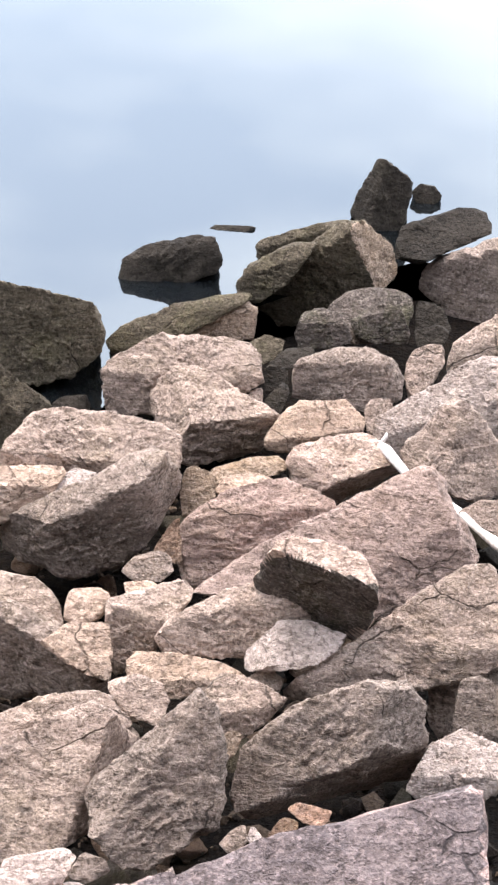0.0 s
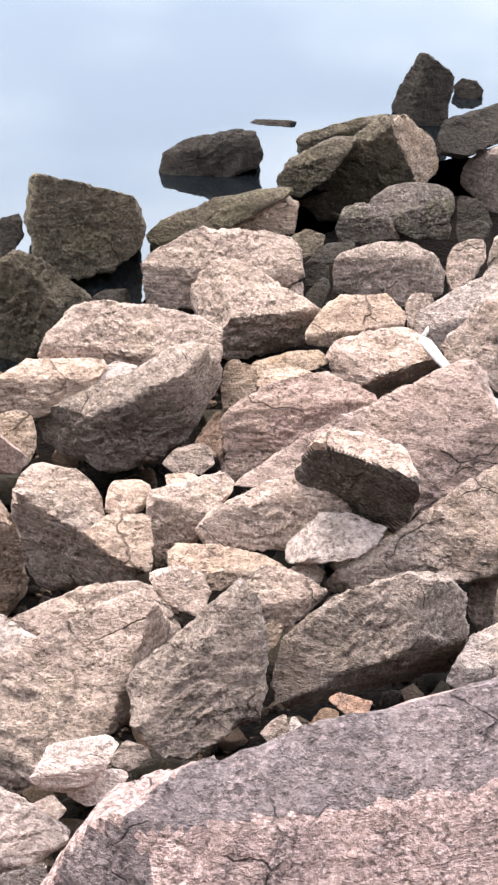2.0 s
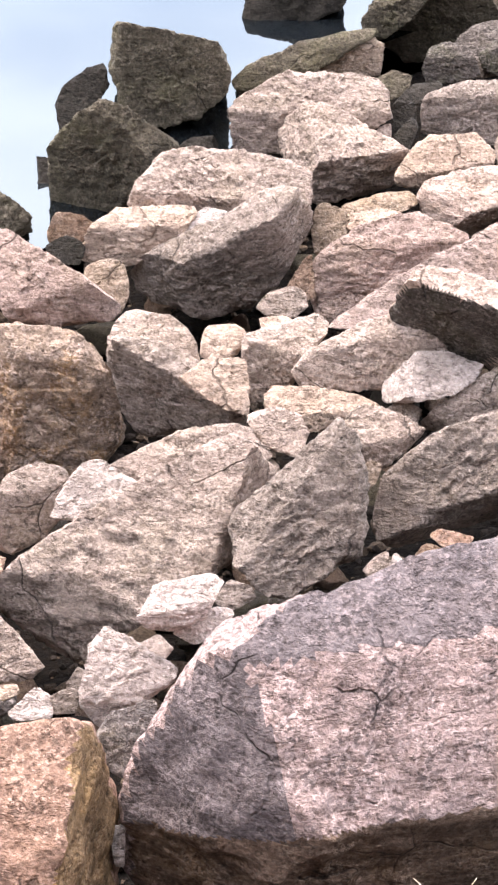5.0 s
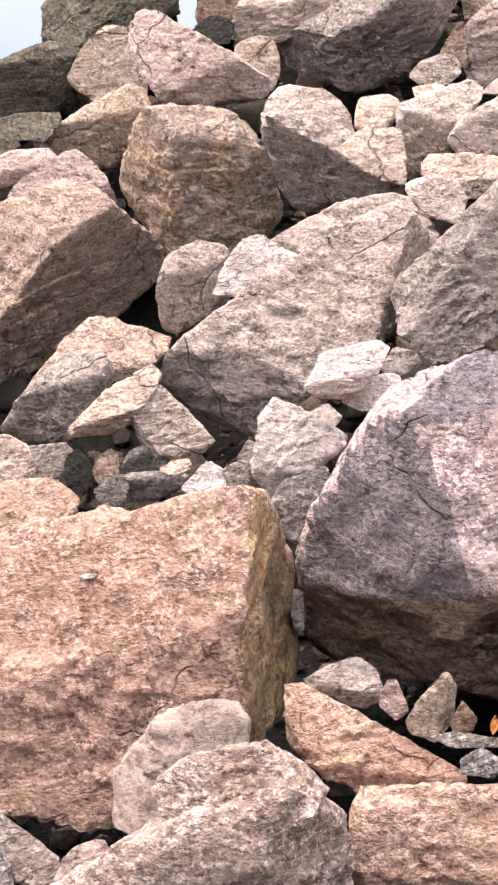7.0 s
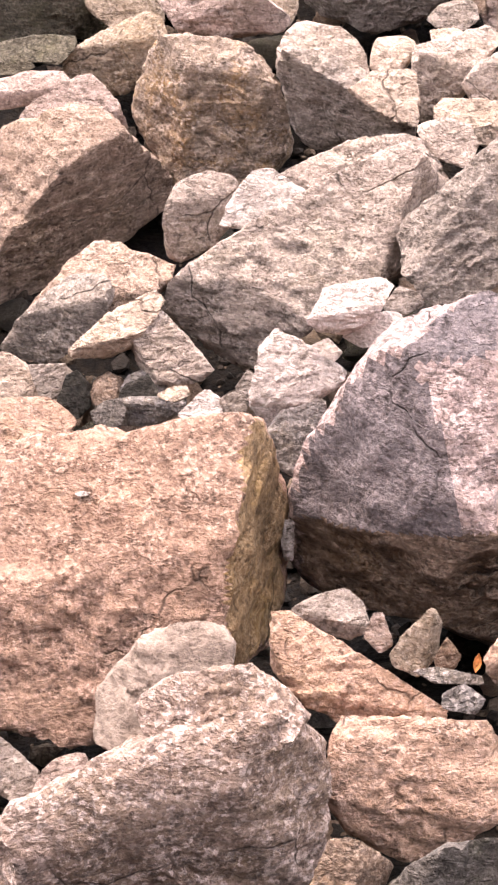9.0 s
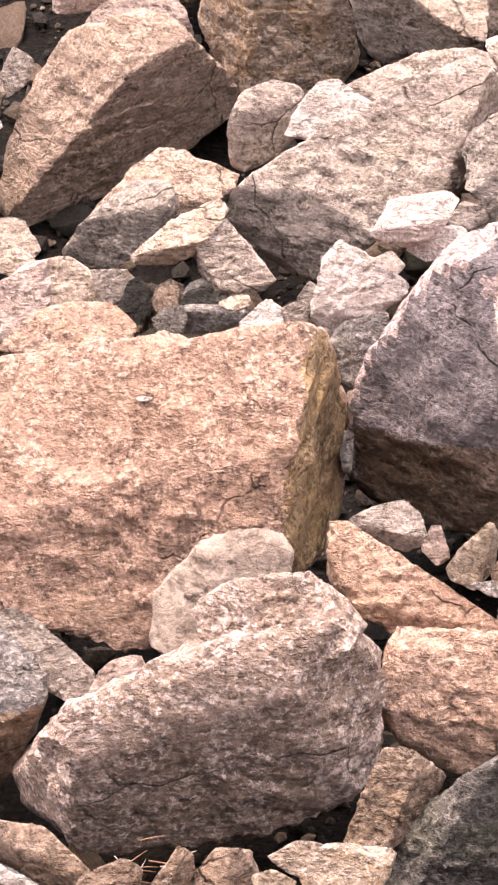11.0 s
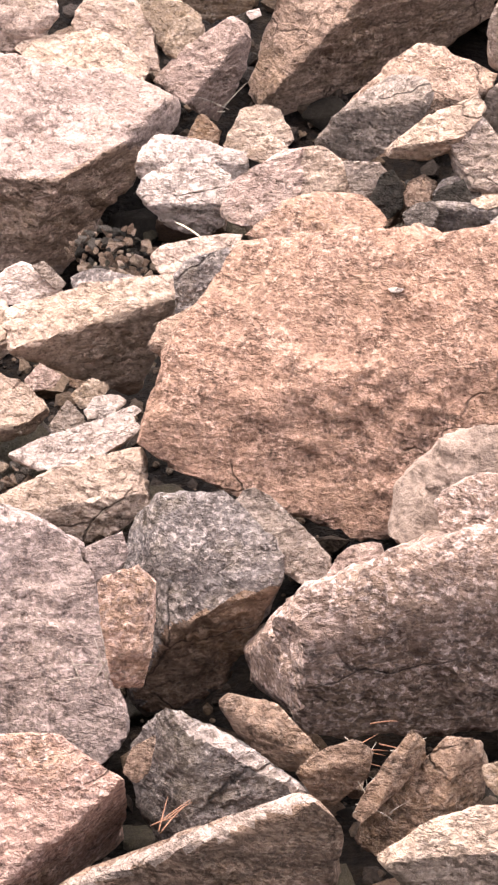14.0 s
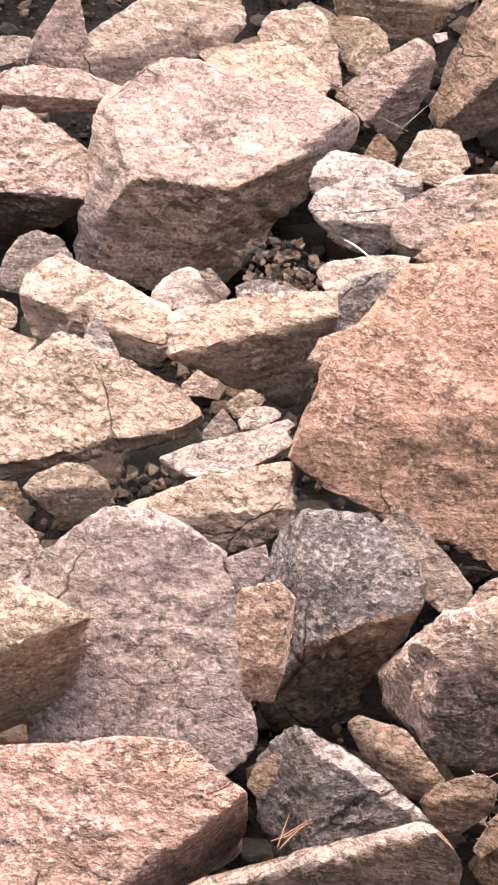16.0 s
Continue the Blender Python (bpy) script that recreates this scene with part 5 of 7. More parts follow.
boulder("rose", "small rose-grey granite stone wedged between larger ones", (-1.090, 4.428, 2.066), [(18, 50, 0.029), (-107, 7, 0.029), (-125, 18, 0.034), (-158, 27, 0.056), (136, 10, 0.126), (85, -33, 0.064), (33, -42, 0.029), (-22, -38, 0.052), (-167, -49, 0.028), (13, 49, 0.068)], 4, name="stone", category="stone", group="small stones of the shore")
boulder("pink", "small upright pink granite block with a broken front face", (-1.553, 3.918, 2.302), [(10.0, 35.0, 0.065), (74.1, 16.8, 0.077), (24.6, 6.4, 0.089), (-102.5, 21.5, 0.11), (-147.5, 36.5, 0.12), (146.3, 22.1, 0.115), (111.5, -4.2, 0.076), (102.9, -11.4, 0.076), (7.9, -41.7, 0.183), (-65.3, -7.1, 0.075), (-69.9, -3.4, 0.063), (-158.6, -50.0, 0.154)], 5, knocks=4)
boulder("ashrose", "large ash-rose granite boulder with a broken front face", (-2.127, 4.357, 1.627), [(20.0, 44.0, 0.231), (-23.2, 40.8, 0.288), (26.2, 65.4, 0.325), (-99.7, 24.7, 0.366), (-114.4, 31.4, 0.323), (-114.7, 31.6, 0.317), (-157.5, 38.8, 0.324), (165.7, 31.3, 0.303), (159.5, 28.6, 0.298), (122.0, 3.0, 0.28), (98.0, -15.2, 0.449), (54.2, -36.9, 0.507), (11.1, -40.2, 0.421), (-57.0, -7.6, 0.384), (-154.3, -49.6, 0.53)], 6, knocks=4, rough=0.55)
boulder("ochre", "medium-sized ochre-stained gneiss boulder with a broken front face", (-2.251, 3.911, 1.929), [(28.0, 65.0, 0.21), (42.0, -17.1, 0.046), (-113.2, 31.1, 0.198), (-177.9, 33.8, 0.162), (174.2, 31.4, 0.155), (121.7, -1.5, 0.166), (97.6, -20.8, 0.155), (87.5, -27.2, 0.179), (31.9, -41.9, 0.282), (-66.9, 2.2, 0.198), (-150.5, -50.1, 0.437)], 5, knocks=4)
boulder("pink", "large pink granite boulder wedged between larger ones", (-1.747, 3.436, 2.025), [(15.0, 52.0, 0.199), (58.9, -18.5, 0.178), (-136.5, 33.2, 0.27), (-155.1, 33.8, 0.19), (-175.1, 31.9, 0.197), (160.2, 24.5, 0.22), (124.9, 4.4, 0.302), (105.8, -9.4, 0.333), (64.4, -31.3, 0.367), (20.3, -37.3, 0.299), (-66.7, 2.0, 0.434), (-153.5, -53.9, 0.457)], 6, knocks=4, rough=0.55)
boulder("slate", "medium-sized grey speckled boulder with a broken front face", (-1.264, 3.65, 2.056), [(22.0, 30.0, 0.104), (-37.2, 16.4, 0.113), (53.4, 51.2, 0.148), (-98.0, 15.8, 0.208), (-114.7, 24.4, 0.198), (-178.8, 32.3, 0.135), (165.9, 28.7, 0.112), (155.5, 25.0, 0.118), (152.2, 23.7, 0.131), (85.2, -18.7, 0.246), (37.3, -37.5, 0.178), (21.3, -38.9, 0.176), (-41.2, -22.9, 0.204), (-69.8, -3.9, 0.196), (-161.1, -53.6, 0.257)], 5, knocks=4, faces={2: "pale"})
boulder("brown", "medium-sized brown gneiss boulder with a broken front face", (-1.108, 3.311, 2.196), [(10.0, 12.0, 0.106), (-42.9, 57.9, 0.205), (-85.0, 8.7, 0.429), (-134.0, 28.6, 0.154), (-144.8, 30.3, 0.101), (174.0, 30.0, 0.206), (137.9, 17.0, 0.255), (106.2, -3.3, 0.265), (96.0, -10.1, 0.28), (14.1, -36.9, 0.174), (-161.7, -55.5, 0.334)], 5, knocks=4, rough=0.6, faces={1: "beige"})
boulder("brown", "medium-sized brown gneiss boulder with a broken front face", (-1.141, 3.813, 2.078), [(5.0, 48.0, 0.058), (-8.4, 8.4, 0.04), (-124.1, 27.7, 0.147), (174.8, 31.6, 0.072), (146.6, 21.7, 0.059), (126.7, 10.3, 0.097), (46.3, -36.6, 0.119), (-16.4, -35.9, 0.069), (-35.7, -28.6, 0.059), (-50.7, -19.9, 0.074), (-162.8, -52.8, 0.134)], 4, knocks=4)
boulder("brown", "small brown gneiss boulder wedged between larger ones", (-0.909, 3.596, 2.278), [(0.0, 50.0, 0.052), (12.3, 13.0, 0.037), (-119.0, 23.2, 0.066), (-142.8, 30.6, 0.055), (164.3, 28.9, 0.084), (97.0, -9.8, 0.077), (65.6, -28.8, 0.062), (-14.5, -36.0, 0.089), (-48.7, -21.9, 0.084), (-165.1, -53.7, 0.11)], 4, knocks=4)
boulder("brown", "small brown gneiss boulder wedged between larger ones", (-0.76, 3.574, 2.342), [(-10.0, 42.0, 0.041), (53.0, 7.8, 0.031), (-107.1, 15.8, 0.034), (-112.3, 18.6, 0.031), (170.2, 31.0, 0.109), (111.8, 2.6, 0.087), (70.1, -25.8, 0.036), (63.8, -28.9, 0.038), (-38.2, -27.9, 0.142), (-167.2, -53.8, 0.098)], 4, knocks=4)
boulder("brown", "medium-sized brown gneiss boulder with a broken front face", (-0.677, 3.62, 2.213), [(-5.0, 42.0, 0.076), (55.5, 22.3, 0.089), (-108.2, 16.0, 0.103), (-119.7, 21.6, 0.072), (-178.3, 32.8, 0.153), (122.2, 11.3, 0.165), (94.0, -8.8, 0.128), (60.1, -29.0, 0.08), (40.8, -35.5, 0.085), (-18.9, -34.3, 0.188), (-168.6, -54.2, 0.179)], 5, knocks=4)
boulder("ochre", "small ochre-stained gneiss stone wedged between larger ones", (-0.506, 3.585, 2.406), [(23, 35, 0.023), (-152, 21, 0.024), (164, 20, 0.034), (101, -15, 0.067), (33, -37, 0.047), (-50, -37, 0.030), (-80, -18, 0.024), (-171, -54, 0.023), (9, 54, 0.063)], 4, name="stone", category="stone", group="small stones of the shore")
boulder("rusty", "small rust-stained granite stone wedged between larger ones", (-0.454, 3.727, 2.351), [(13, 45, 0.024), (-142, 19, 0.024), (-176, 23, 0.027), (99, -16, 0.057), (59, -41, 0.058), (-13, -38, 0.052), (-47, -39, 0.047), (-172, -53, 0.024), (8, 53, 0.059)], 4, name="stone", category="stone", group="small stones of the shore")
boulder("rusty", "small rust-stained granite boulder wedged between larger ones", (-0.357, 3.639, 2.390), [(18, 45, 0.051), (-123, 10, 0.052), (-176, 23, 0.076), (91, -20, 0.123), (76, -31, 0.102), (58, -39, 0.115), (-46, -40, 0.075), (-73, -24, 0.053), (-174, -54, 0.051), (6, 54, 0.126)], 4)
boulder("cream", "medium-sized pale cream boulder with a broken front face", (-0.501, 3.362, 2.412), [(5.0, 60.0, 0.087), (15.4, 5.9, 0.066), (-131.1, 25.0, 0.113), (-155.0, 30.6, 0.092), (171.4, 30.4, 0.11), (128.9, 16.0, 0.159), (85.7, -12.4, 0.15), (42.7, -33.2, 0.113), (0.9, -37.3, 0.117), (-35.4, -28.7, 0.178), (-170.6, -55.3, 0.198)], 5, knocks=4)
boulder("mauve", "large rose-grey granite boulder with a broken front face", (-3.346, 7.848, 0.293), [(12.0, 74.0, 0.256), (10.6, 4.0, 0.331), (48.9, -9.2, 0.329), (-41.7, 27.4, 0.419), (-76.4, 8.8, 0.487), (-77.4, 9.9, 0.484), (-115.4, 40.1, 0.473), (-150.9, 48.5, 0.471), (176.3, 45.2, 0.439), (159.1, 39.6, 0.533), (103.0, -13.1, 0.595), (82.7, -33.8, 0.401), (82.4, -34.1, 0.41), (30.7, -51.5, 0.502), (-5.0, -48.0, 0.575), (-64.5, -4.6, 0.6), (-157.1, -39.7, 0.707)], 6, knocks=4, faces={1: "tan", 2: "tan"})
boulder("cream", "medium-sized pale cream boulder wedged between larger ones", (-3.39, 8.751, 0.14), [(5.0, 62.0, 0.109), (-106.0, 34.5, 0.275), (-157.0, 49.0, 0.136), (158.7, 39.9, 0.149), (144.9, 31.6, 0.166), (90.7, -28.2, 0.271), (8.0, -55.0, 0.135), (-21.1, -47.8, 0.119), (-41.4, -35.4, 0.168), (-158.9, -37.7, 0.277)], 5, knocks=4)
boulder("cream2", "medium-sized pale buff boulder wedged between larger ones", (-3.321, 8.977, 0.162), [(5.0, 45.0, 0.11), (-93.1, 23.2, 0.187), (-153.2, 49.5, 0.158), (140.9, 29.7, 0.165), (115.4, 1.8, 0.179), (12.8, -55.9, 0.168), (-28.2, -45.5, 0.131), (-67.9, -7.7, 0.181), (-159.8, -37.0, 0.257)], 5, knocks=4)
boulder("ochre", "medium-sized ochre-stained gneiss boulder wedged between larger ones", (-3.021, 8.967, 0.174), [(22, 40, 0.058), (-117.6, 28.1, 0.210), (-160.8, 39.8, 0.180), (159.1, 30.1, 0.153), (111, -19, 0.103), (61, -48, 0.064), (-67, -28, 0.058), (-161, -37, 0.058), (19, 37, 0.136)], 4)
boulder("ochre", "small ochre-stained gneiss boulder wedged between larger ones", (-2.973, 8.873, 0.203), [(22, 40, 0.045), (-92, 5, 0.058), (-123, 30, 0.097), (176.2, 36.6, 0.156), (128, 4, 0.149), (80, -36, 0.052), (-32, -43, 0.045), (-162, -37, 0.045), (18, 37, 0.105)], 4, crisp=9)
boulder("rose", "medium-sized rose-grey granite boulder with a broken front face", (-2.803, 8.858, 0.138), [(-12.0, 48.0, 0.11), (51.1, -3.6, 0.088), (-101.3, 27.4, 0.177), (-122.2, 40.6, 0.15), (161.1, 42.7, 0.239), (107.9, -4.7, 0.162), (96.8, -18.7, 0.132), (89.4, -26.8, 0.145), (-26.7, -46.1, 0.219), (-37.9, -39.9, 0.214), (-162.5, -37.9, 0.273)], 5, knocks=4)
boulder("cream2", "large pale buff boulder with a broken front face", (-3.831, 8.822, 0.227), [(22.1, 10.0, 0.177), (10.9, 48.3, 0.158), (-86.9, 6.9, 0.410), (-122.7, 33.8, 0.193), (-150.4, 40.4, 0.188), (127.2, -3.0, 0.234), (87.5, -33.7, 0.196), (66.0, -47.6, 0.159), (40.5, -54.2, 0.262), (-70.3, -14.5, 0.517), (-76.2, -6.6, 0.470), (-155.5, -36.7, 0.159), (24.5, 36.7, 0.360)], 5)
boulder("rose", "medium-sized rose-grey granite boulder wedged between larger ones", (-4.341, 8.595, 0.263), [(12, 30, 0.076), (-92, 14, 0.106), (-99, 21, 0.082), (-127, 36, 0.105), (131, -3, 0.076), (123, -15, 0.089), (27.2, -55.7, 0.212), (-12.6, -48.7, 0.227), (-153, -36, 0.076), (26.9, 36.4, 0.197)], 4)
boulder("rose", "medium-sized rose-grey granite boulder with a broken front face", (-4.295, 8.155, 0.232), [(22, -10, 0.089), (39, 64, 0.089), (-132, 37, 0.115), (-135, 37, 0.116), (-166, 38, 0.104), (177, 34, 0.146), (72.4, -44.8, 0.276), (21, -55, 0.096), (-6, -50, 0.092), (-76.1, -3.3, 0.201), (-153, -37, 0.089), (27.5, 37.5, 0.203)], 5)
boulder("grey", "small grey gneiss boulder wedged between larger ones", (-4.508, 8.381, 0.233), [(22, 50, 0.043), (-139, 39, 0.080), (-158, 39, 0.066), (128, -9, 0.085), (48, -55, 0.043), (19, -56, 0.062), (-76.0, -2.9, 0.174), (-151, -37, 0.043), (29, 37, 0.107)], 4)
boulder("rose", "large rose-grey granite boulder with a broken front face", (-4.122, 7.68, 0.155), [(5.0, 60.0, 0.155), (12.3, -27.8, 0.146), (-101.4, 34.2, 0.272), (-150.7, 47.8, 0.282), (154.8, 32.4, 0.245), (152.7, 30.9, 0.239), (109.5, -14.1, 0.264), (64.0, -47.5, 0.242), (49.6, -51.2, 0.278), (12.0, -51.7, 0.349), (-67.6, 2.5, 0.258), (-152.0, -39.6, 0.389)], 6, knocks=4)
boulder("grey", "medium-sized grey gneiss boulder wedged between larger ones", (-3.672, 6.980, 0.402), [(22, 40, 0.061), (-98, 17, 0.147), (-136, 34, 0.108), (175, 29, 0.070), (145, 9, 0.061), (76, -40, 0.082), (19, -51, 0.148), (-75.7, -4.1, 0.218), (-152, -41, 0.061), (28, 41, 0.142)], 4)
boulder("cream", "medium-sized pale cream boulder with a broken front face", (-3.19, 6.336, 0.779), [(0.0, 60.0, 0.129), (-4.4, -0.2, 0.096), (-91.4, 23.7, 0.285), (-124.5, 40.7, 0.27), (166.4, 36.1, 0.165), (115.2, -4.6, 0.288), (69.9, -40.8, 0.273), (7.1, -48.6, 0.16), (-11.1, -44.0, 0.157), (-53.1, -14.9, 0.231), (-153.5, -42.9, 0.319)], 5, knocks=4)
boulder("pale", "small pale grey boulder wedged between larger ones", (-2.857, 6.649, 0.739), [(22, 45, 0.044), (-106, 19, 0.147), (-131, 31, 0.114), (174, 29, 0.066), (153, 18, 0.047), (40, -49, 0.044), (12, -50, 0.066), (-63.6, -22.8, 0.185), (-156, -42, 0.044), (24, 42, 0.104)], 4)
boulder("cream", "medium-sized pale cream boulder with a broken front face", (-2.465, 6.383, 0.89), [(0.0, 66.0, 0.152), (28.1, -2.1, 0.103), (-145.3, 42.7, 0.149), (-162.0, 43.5, 0.156), (116.2, 1.9, 0.248), (98.2, -17.1, 0.197), (93.3, -21.6, 0.215), (-17.8, -42.4, 0.237), (-66.8, -4.8, 0.382), (-159.0, -43.4, 0.337)], 5, knocks=4)
boulder("white", "small whitish quartz stone wedged between larger ones", (-3.060, 6.163, 0.824), [(12, 40, 0.032), (-85, 3, 0.072), (-159, 33, 0.128), (143, 7, 0.033), (44, -48, 0.048), (-45, -38, 0.034), (-153, -43, 0.032), (27, 43, 0.082)], 4, name="stone", category="stone", group="small stones of the shore")
boulder("cream", "large pale cream boulder with a broken front face", (-2.878, 5.58, 1.14), [(8.0, 60.0, 0.162), (28.1, -10.9, 0.248), (-111.2, 34.3, 0.248), (-125.1, 39.1, 0.236), (176.8, 38.2, 0.199), (167.2, 34.8, 0.187), (141.0, 19.8, 0.305), (92.5, -24.6, 0.386), (39.4, -47.4, 0.189), (19.8, -47.3, 0.264), (-67.5, 2.1, 0.347), (-153.0, -44.7, 0.389)], 6, knocks=4)
boulder("cream", "medium-sized pale cream boulder wedged between larger ones", (-3.495, 6.096, 0.628), [(22, 55, 0.057), (-162.7, 32.6, 0.161), (177.0, 27.3, 0.150), (110, -29, 0.110), (74, -40, 0.057), (34, -49, 0.060), (-75, -4, 0.097), (-150, -43, 0.057), (30, 43, 0.137)], 4)
boulder("cream", "small pale cream stone wedged between larger ones", (-3.619, 6.456, 0.519), [(22, 50, 0.030), (-154, 34, 0.086), (169, 24, 0.062), (120, -20, 0.030), (34, -50, 0.030), (-75, -4, 0.087), (-151, -42, 0.030), (29, 42, 0.068)], 4, name="stone", category="stone", group="small stones of the shore")
boulder("rose", "small rose-grey granite stone wedged between larger ones", (-2.515, 5.840, 1.088), [(22, 45, 0.022), (-115, 22, 0.063), (164, 23, 0.039), (93, -39, 0.022), (31, -48, 0.022), (-51, -34, 0.056), (-156, -44, 0.022), (24, 44, 0.052)], 4, name="stone", category="stone", group="small stones of the shore")
boulder("ochre", "small ochre-stained gneiss stone wedged between larger ones", (-2.314, 5.699, 1.187), [(22, 45, 0.023), (-121, 24, 0.049), (165, 24, 0.072), (94, -36, 0.034), (36, -47, 0.023), (-56, -31, 0.035), (-158, -45, 0.023), (22, 45, 0.055)], 4, name="stone", category="stone", group="small stones of the shore")
boulder("grey", "small grey gneiss stone wedged between larger ones", (-2.325, 5.536, 1.274), [(22, 40, 0.026), (-109, 18, 0.027), (148, 13, 0.027), (93, -37, 0.052), (26, -47, 0.069), (-52, -33, 0.081), (-157, -45, 0.026), (23, 45, 0.061)], 4, name="stone", category="stone", group="small stones of the shore")
boulder("white", "small whitish quartz stone wedged between larger ones", (-2.248, 5.597, 1.247), [(22, 55, 0.023), (-107, 15, 0.031), (-156, 31, 0.047), (149, 15, 0.099), (63, -40, 0.037), (25, -48, 0.023), (-53, -33, 0.029), (-158, -45, 0.023), (22, 45, 0.057)], 4, name="stone", category="stone", group="small stones of the shore")
boulder("white", "small whitish quartz stone wedged between larger ones", (-2.130, 5.542, 1.309), [(22, 60, 0.016), (-141, 29, 0.020), (162, 22, 0.047), (66, -39, 0.024), (20, -48, 0.016), (-49, -37, 0.038), (-159, -45, 0.016), (21, 45, 0.042)], 4, name="stone", category="stone", group="small stones of the shore")
boulder("pale", "medium-sized pale grey boulder wedged between larger ones", (-2.254, 5.363, 1.304), [(22, 62, 0.055), (-134, 28, 0.068), (-144, 30, 0.055), (140.6, 8.3, 0.216), (85, -41, 0.118), (42, -45, 0.055), (26, -47, 0.055), (-11, -41, 0.106), (-157, -46, 0.058), (23, 46, 0.148)], 5)
boulder("cream", "medium-sized pale cream boulder with a broken front face", (-2.089, 5.118, 1.376), [(10.0, 60.0, 0.103), (18.5, 13.0, 0.102), (-137.4, 37.7, 0.116), (-147.4, 39.1, 0.111), (127.5, 10.4, 0.189), (110.3, -5.4, 0.164), (62.9, -38.4, 0.13), (27.2, -45.7, 0.136), (-10.0, -41.3, 0.157), (-158.0, -47.2, 0.243)], 5, knocks=4)
boulder("ochre", "medium-sized ochre-stained gneiss boulder with a broken front face", (-2.725, 5.121, 1.233), [(32, 10, 0.057), (37, 50, 0.060), (-108, 19, 0.083), (-133, 28, 0.057), (-159, 30, 0.062), (162, 18, 0.092), (141, 3, 0.121), (60, -41, 0.141), (15, -45, 0.133), (-42, -36, 0.101), (-152, -46, 0.057), (28, 46, 0.135)], 4)
boulder("rose", "small rose-grey granite boulder wedged between larger ones", (-2.722, 4.774, 1.288), [(22, 45, 0.048), (-143, 29, 0.137), (165, 17, 0.055), (145, 4, 0.048), (65, -40, 0.066), (19, -44, 0.102), (-74, -5, 0.148), (-150, -47, 0.048), (30, 47, 0.116)], 4)
boulder("grey", "small grey gneiss stone wedged between larger ones", (-2.601, 4.569, 1.418), [(22, 50, 0.028), (-153, 28, 0.045), (133, -6, 0.028), (36, -44, 0.028), (19, -44, 0.047), (-74, -5, 0.127), (-150, -48, 0.028), (30, 48, 0.064)], 4, name="stone", category="stone", group="small stones of the shore")
boulder("brown", "small brown gneiss stone wedged between larger ones", (-2.904, 5.055, 1.197), [(22, 40, 0.029), (-161, 29, 0.029), (140, -0, 0.029), (92, -41, 0.057), (11, -45, 0.090), (-75, -5, 0.080), (-150, -46, 0.029), (30, 46, 0.067)], 4, name="stone", category="stone", group="small stones of the shore")
boulder("brown", "small brown gneiss stone wedged between larger ones", (-1.411, 3.561, 2.211), [(22, 40, 0.024), (-102, 7, 0.024), (-136, 21, 0.027), (109, -19, 0.024), (79, -38, 0.034), (-45, -33, 0.053), (-158, -53, 0.024), (22, 53, 0.063)], 4, name="stone", category="stone", group="small stones of the shore")
boulder("pale", "medium-sized pale grey boulder with a broken front face", (-2.46, 7.337, 0.717), [(5.0, 55.0, 0.094), (10.2, 2.1, 0.107), (-92.0, 17.9, 0.184), (-131.3, 41.6, 0.133), (-159.8, 46.0, 0.129), (145.1, 30.9, 0.16), (106.3, -7.2, 0.157), (71.5, -38.7, 0.176), (-10.8, -48.8, 0.149), (-42.3, -33.9, 0.142), (-161.6, -40.7, 0.224)], 5, knocks=4)
boulder("pale", "medium-sized pale grey boulder with a broken front face", (-2.532, 7.627, 0.637), [(18, 15, 0.076), (24, 58, 0.076), (-90.4, 1.8, 0.197), (-116.2, 24.3, 0.170), (178, 34, 0.077), (116.8, -9.5, 0.217), (58.1, -45.0, 0.159), (15, -53, 0.108), (-3, -51, 0.107), (-162, -40, 0.076), (18.0, 39.9, 0.166)], 5)
boulder("cream", "medium-sized pale cream boulder wedged between larger ones", (-2.320, 7.851, 0.592), [(18, 42, 0.050), (-101, 11, 0.108), (-146, 36, 0.144), (174.7, 34.8, 0.158), (131, 8, 0.145), (77, -34, 0.107), (15, -53, 0.051), (-19, -48, 0.063), (-164, -39, 0.050), (16, 39, 0.119)], 4)
boulder("cream", "small pale cream stone wedged between larger ones", (-2.230, 7.666, 0.699), [(18, 45, 0.031), (-117, 23, 0.045), (165, 31, 0.078), (134, 11, 0.094), (44, -50, 0.041), (-15, -49, 0.031), (-164, -40, 0.031), (16, 40, 0.074)], 4, name="stone", category="stone", group="small stones of the shore")
boulder("rose", "medium-sized rose-grey granite boulder wedged between larger ones", (-2.154, 7.269, 0.756), [(13, 45, 0.064), (-97, 6, 0.119), (-129, 29, 0.133), (-178.1, 35.4, 0.249), (113.5, -11.6, 0.163), (74, -35, 0.082), (15, -52, 0.065), (-26, -43, 0.086), (-164, -40, 0.064), (16.0, 40.5, 0.152)], 4)
boulder("cream", "medium-sized pale cream boulder wedged between larger ones", (-2.003, 7.406, 0.834), [(18, 40, 0.056), (-105, 13, 0.056), (-154, 36, 0.108), (152, 26, 0.149), (119.1, -3.0, 0.198), (32, -51, 0.115), (15, -52, 0.108), (-27, -44, 0.126), (-166, -40, 0.056), (14, 40, 0.133)], 4)
boulder("grey", "small grey gneiss stone wedged between larger ones", (-1.783, 7.421, 0.898), [(18, 40, 0.032), (-169, 36, 0.034), (142, 20, 0.086), (95, -30, 0.110), (15, -52, 0.098), (-78, -20, 0.032), (-167, -40, 0.032), (13, 40, 0.075)], 4, name="stone", category="stone", group="small stones of the shore")
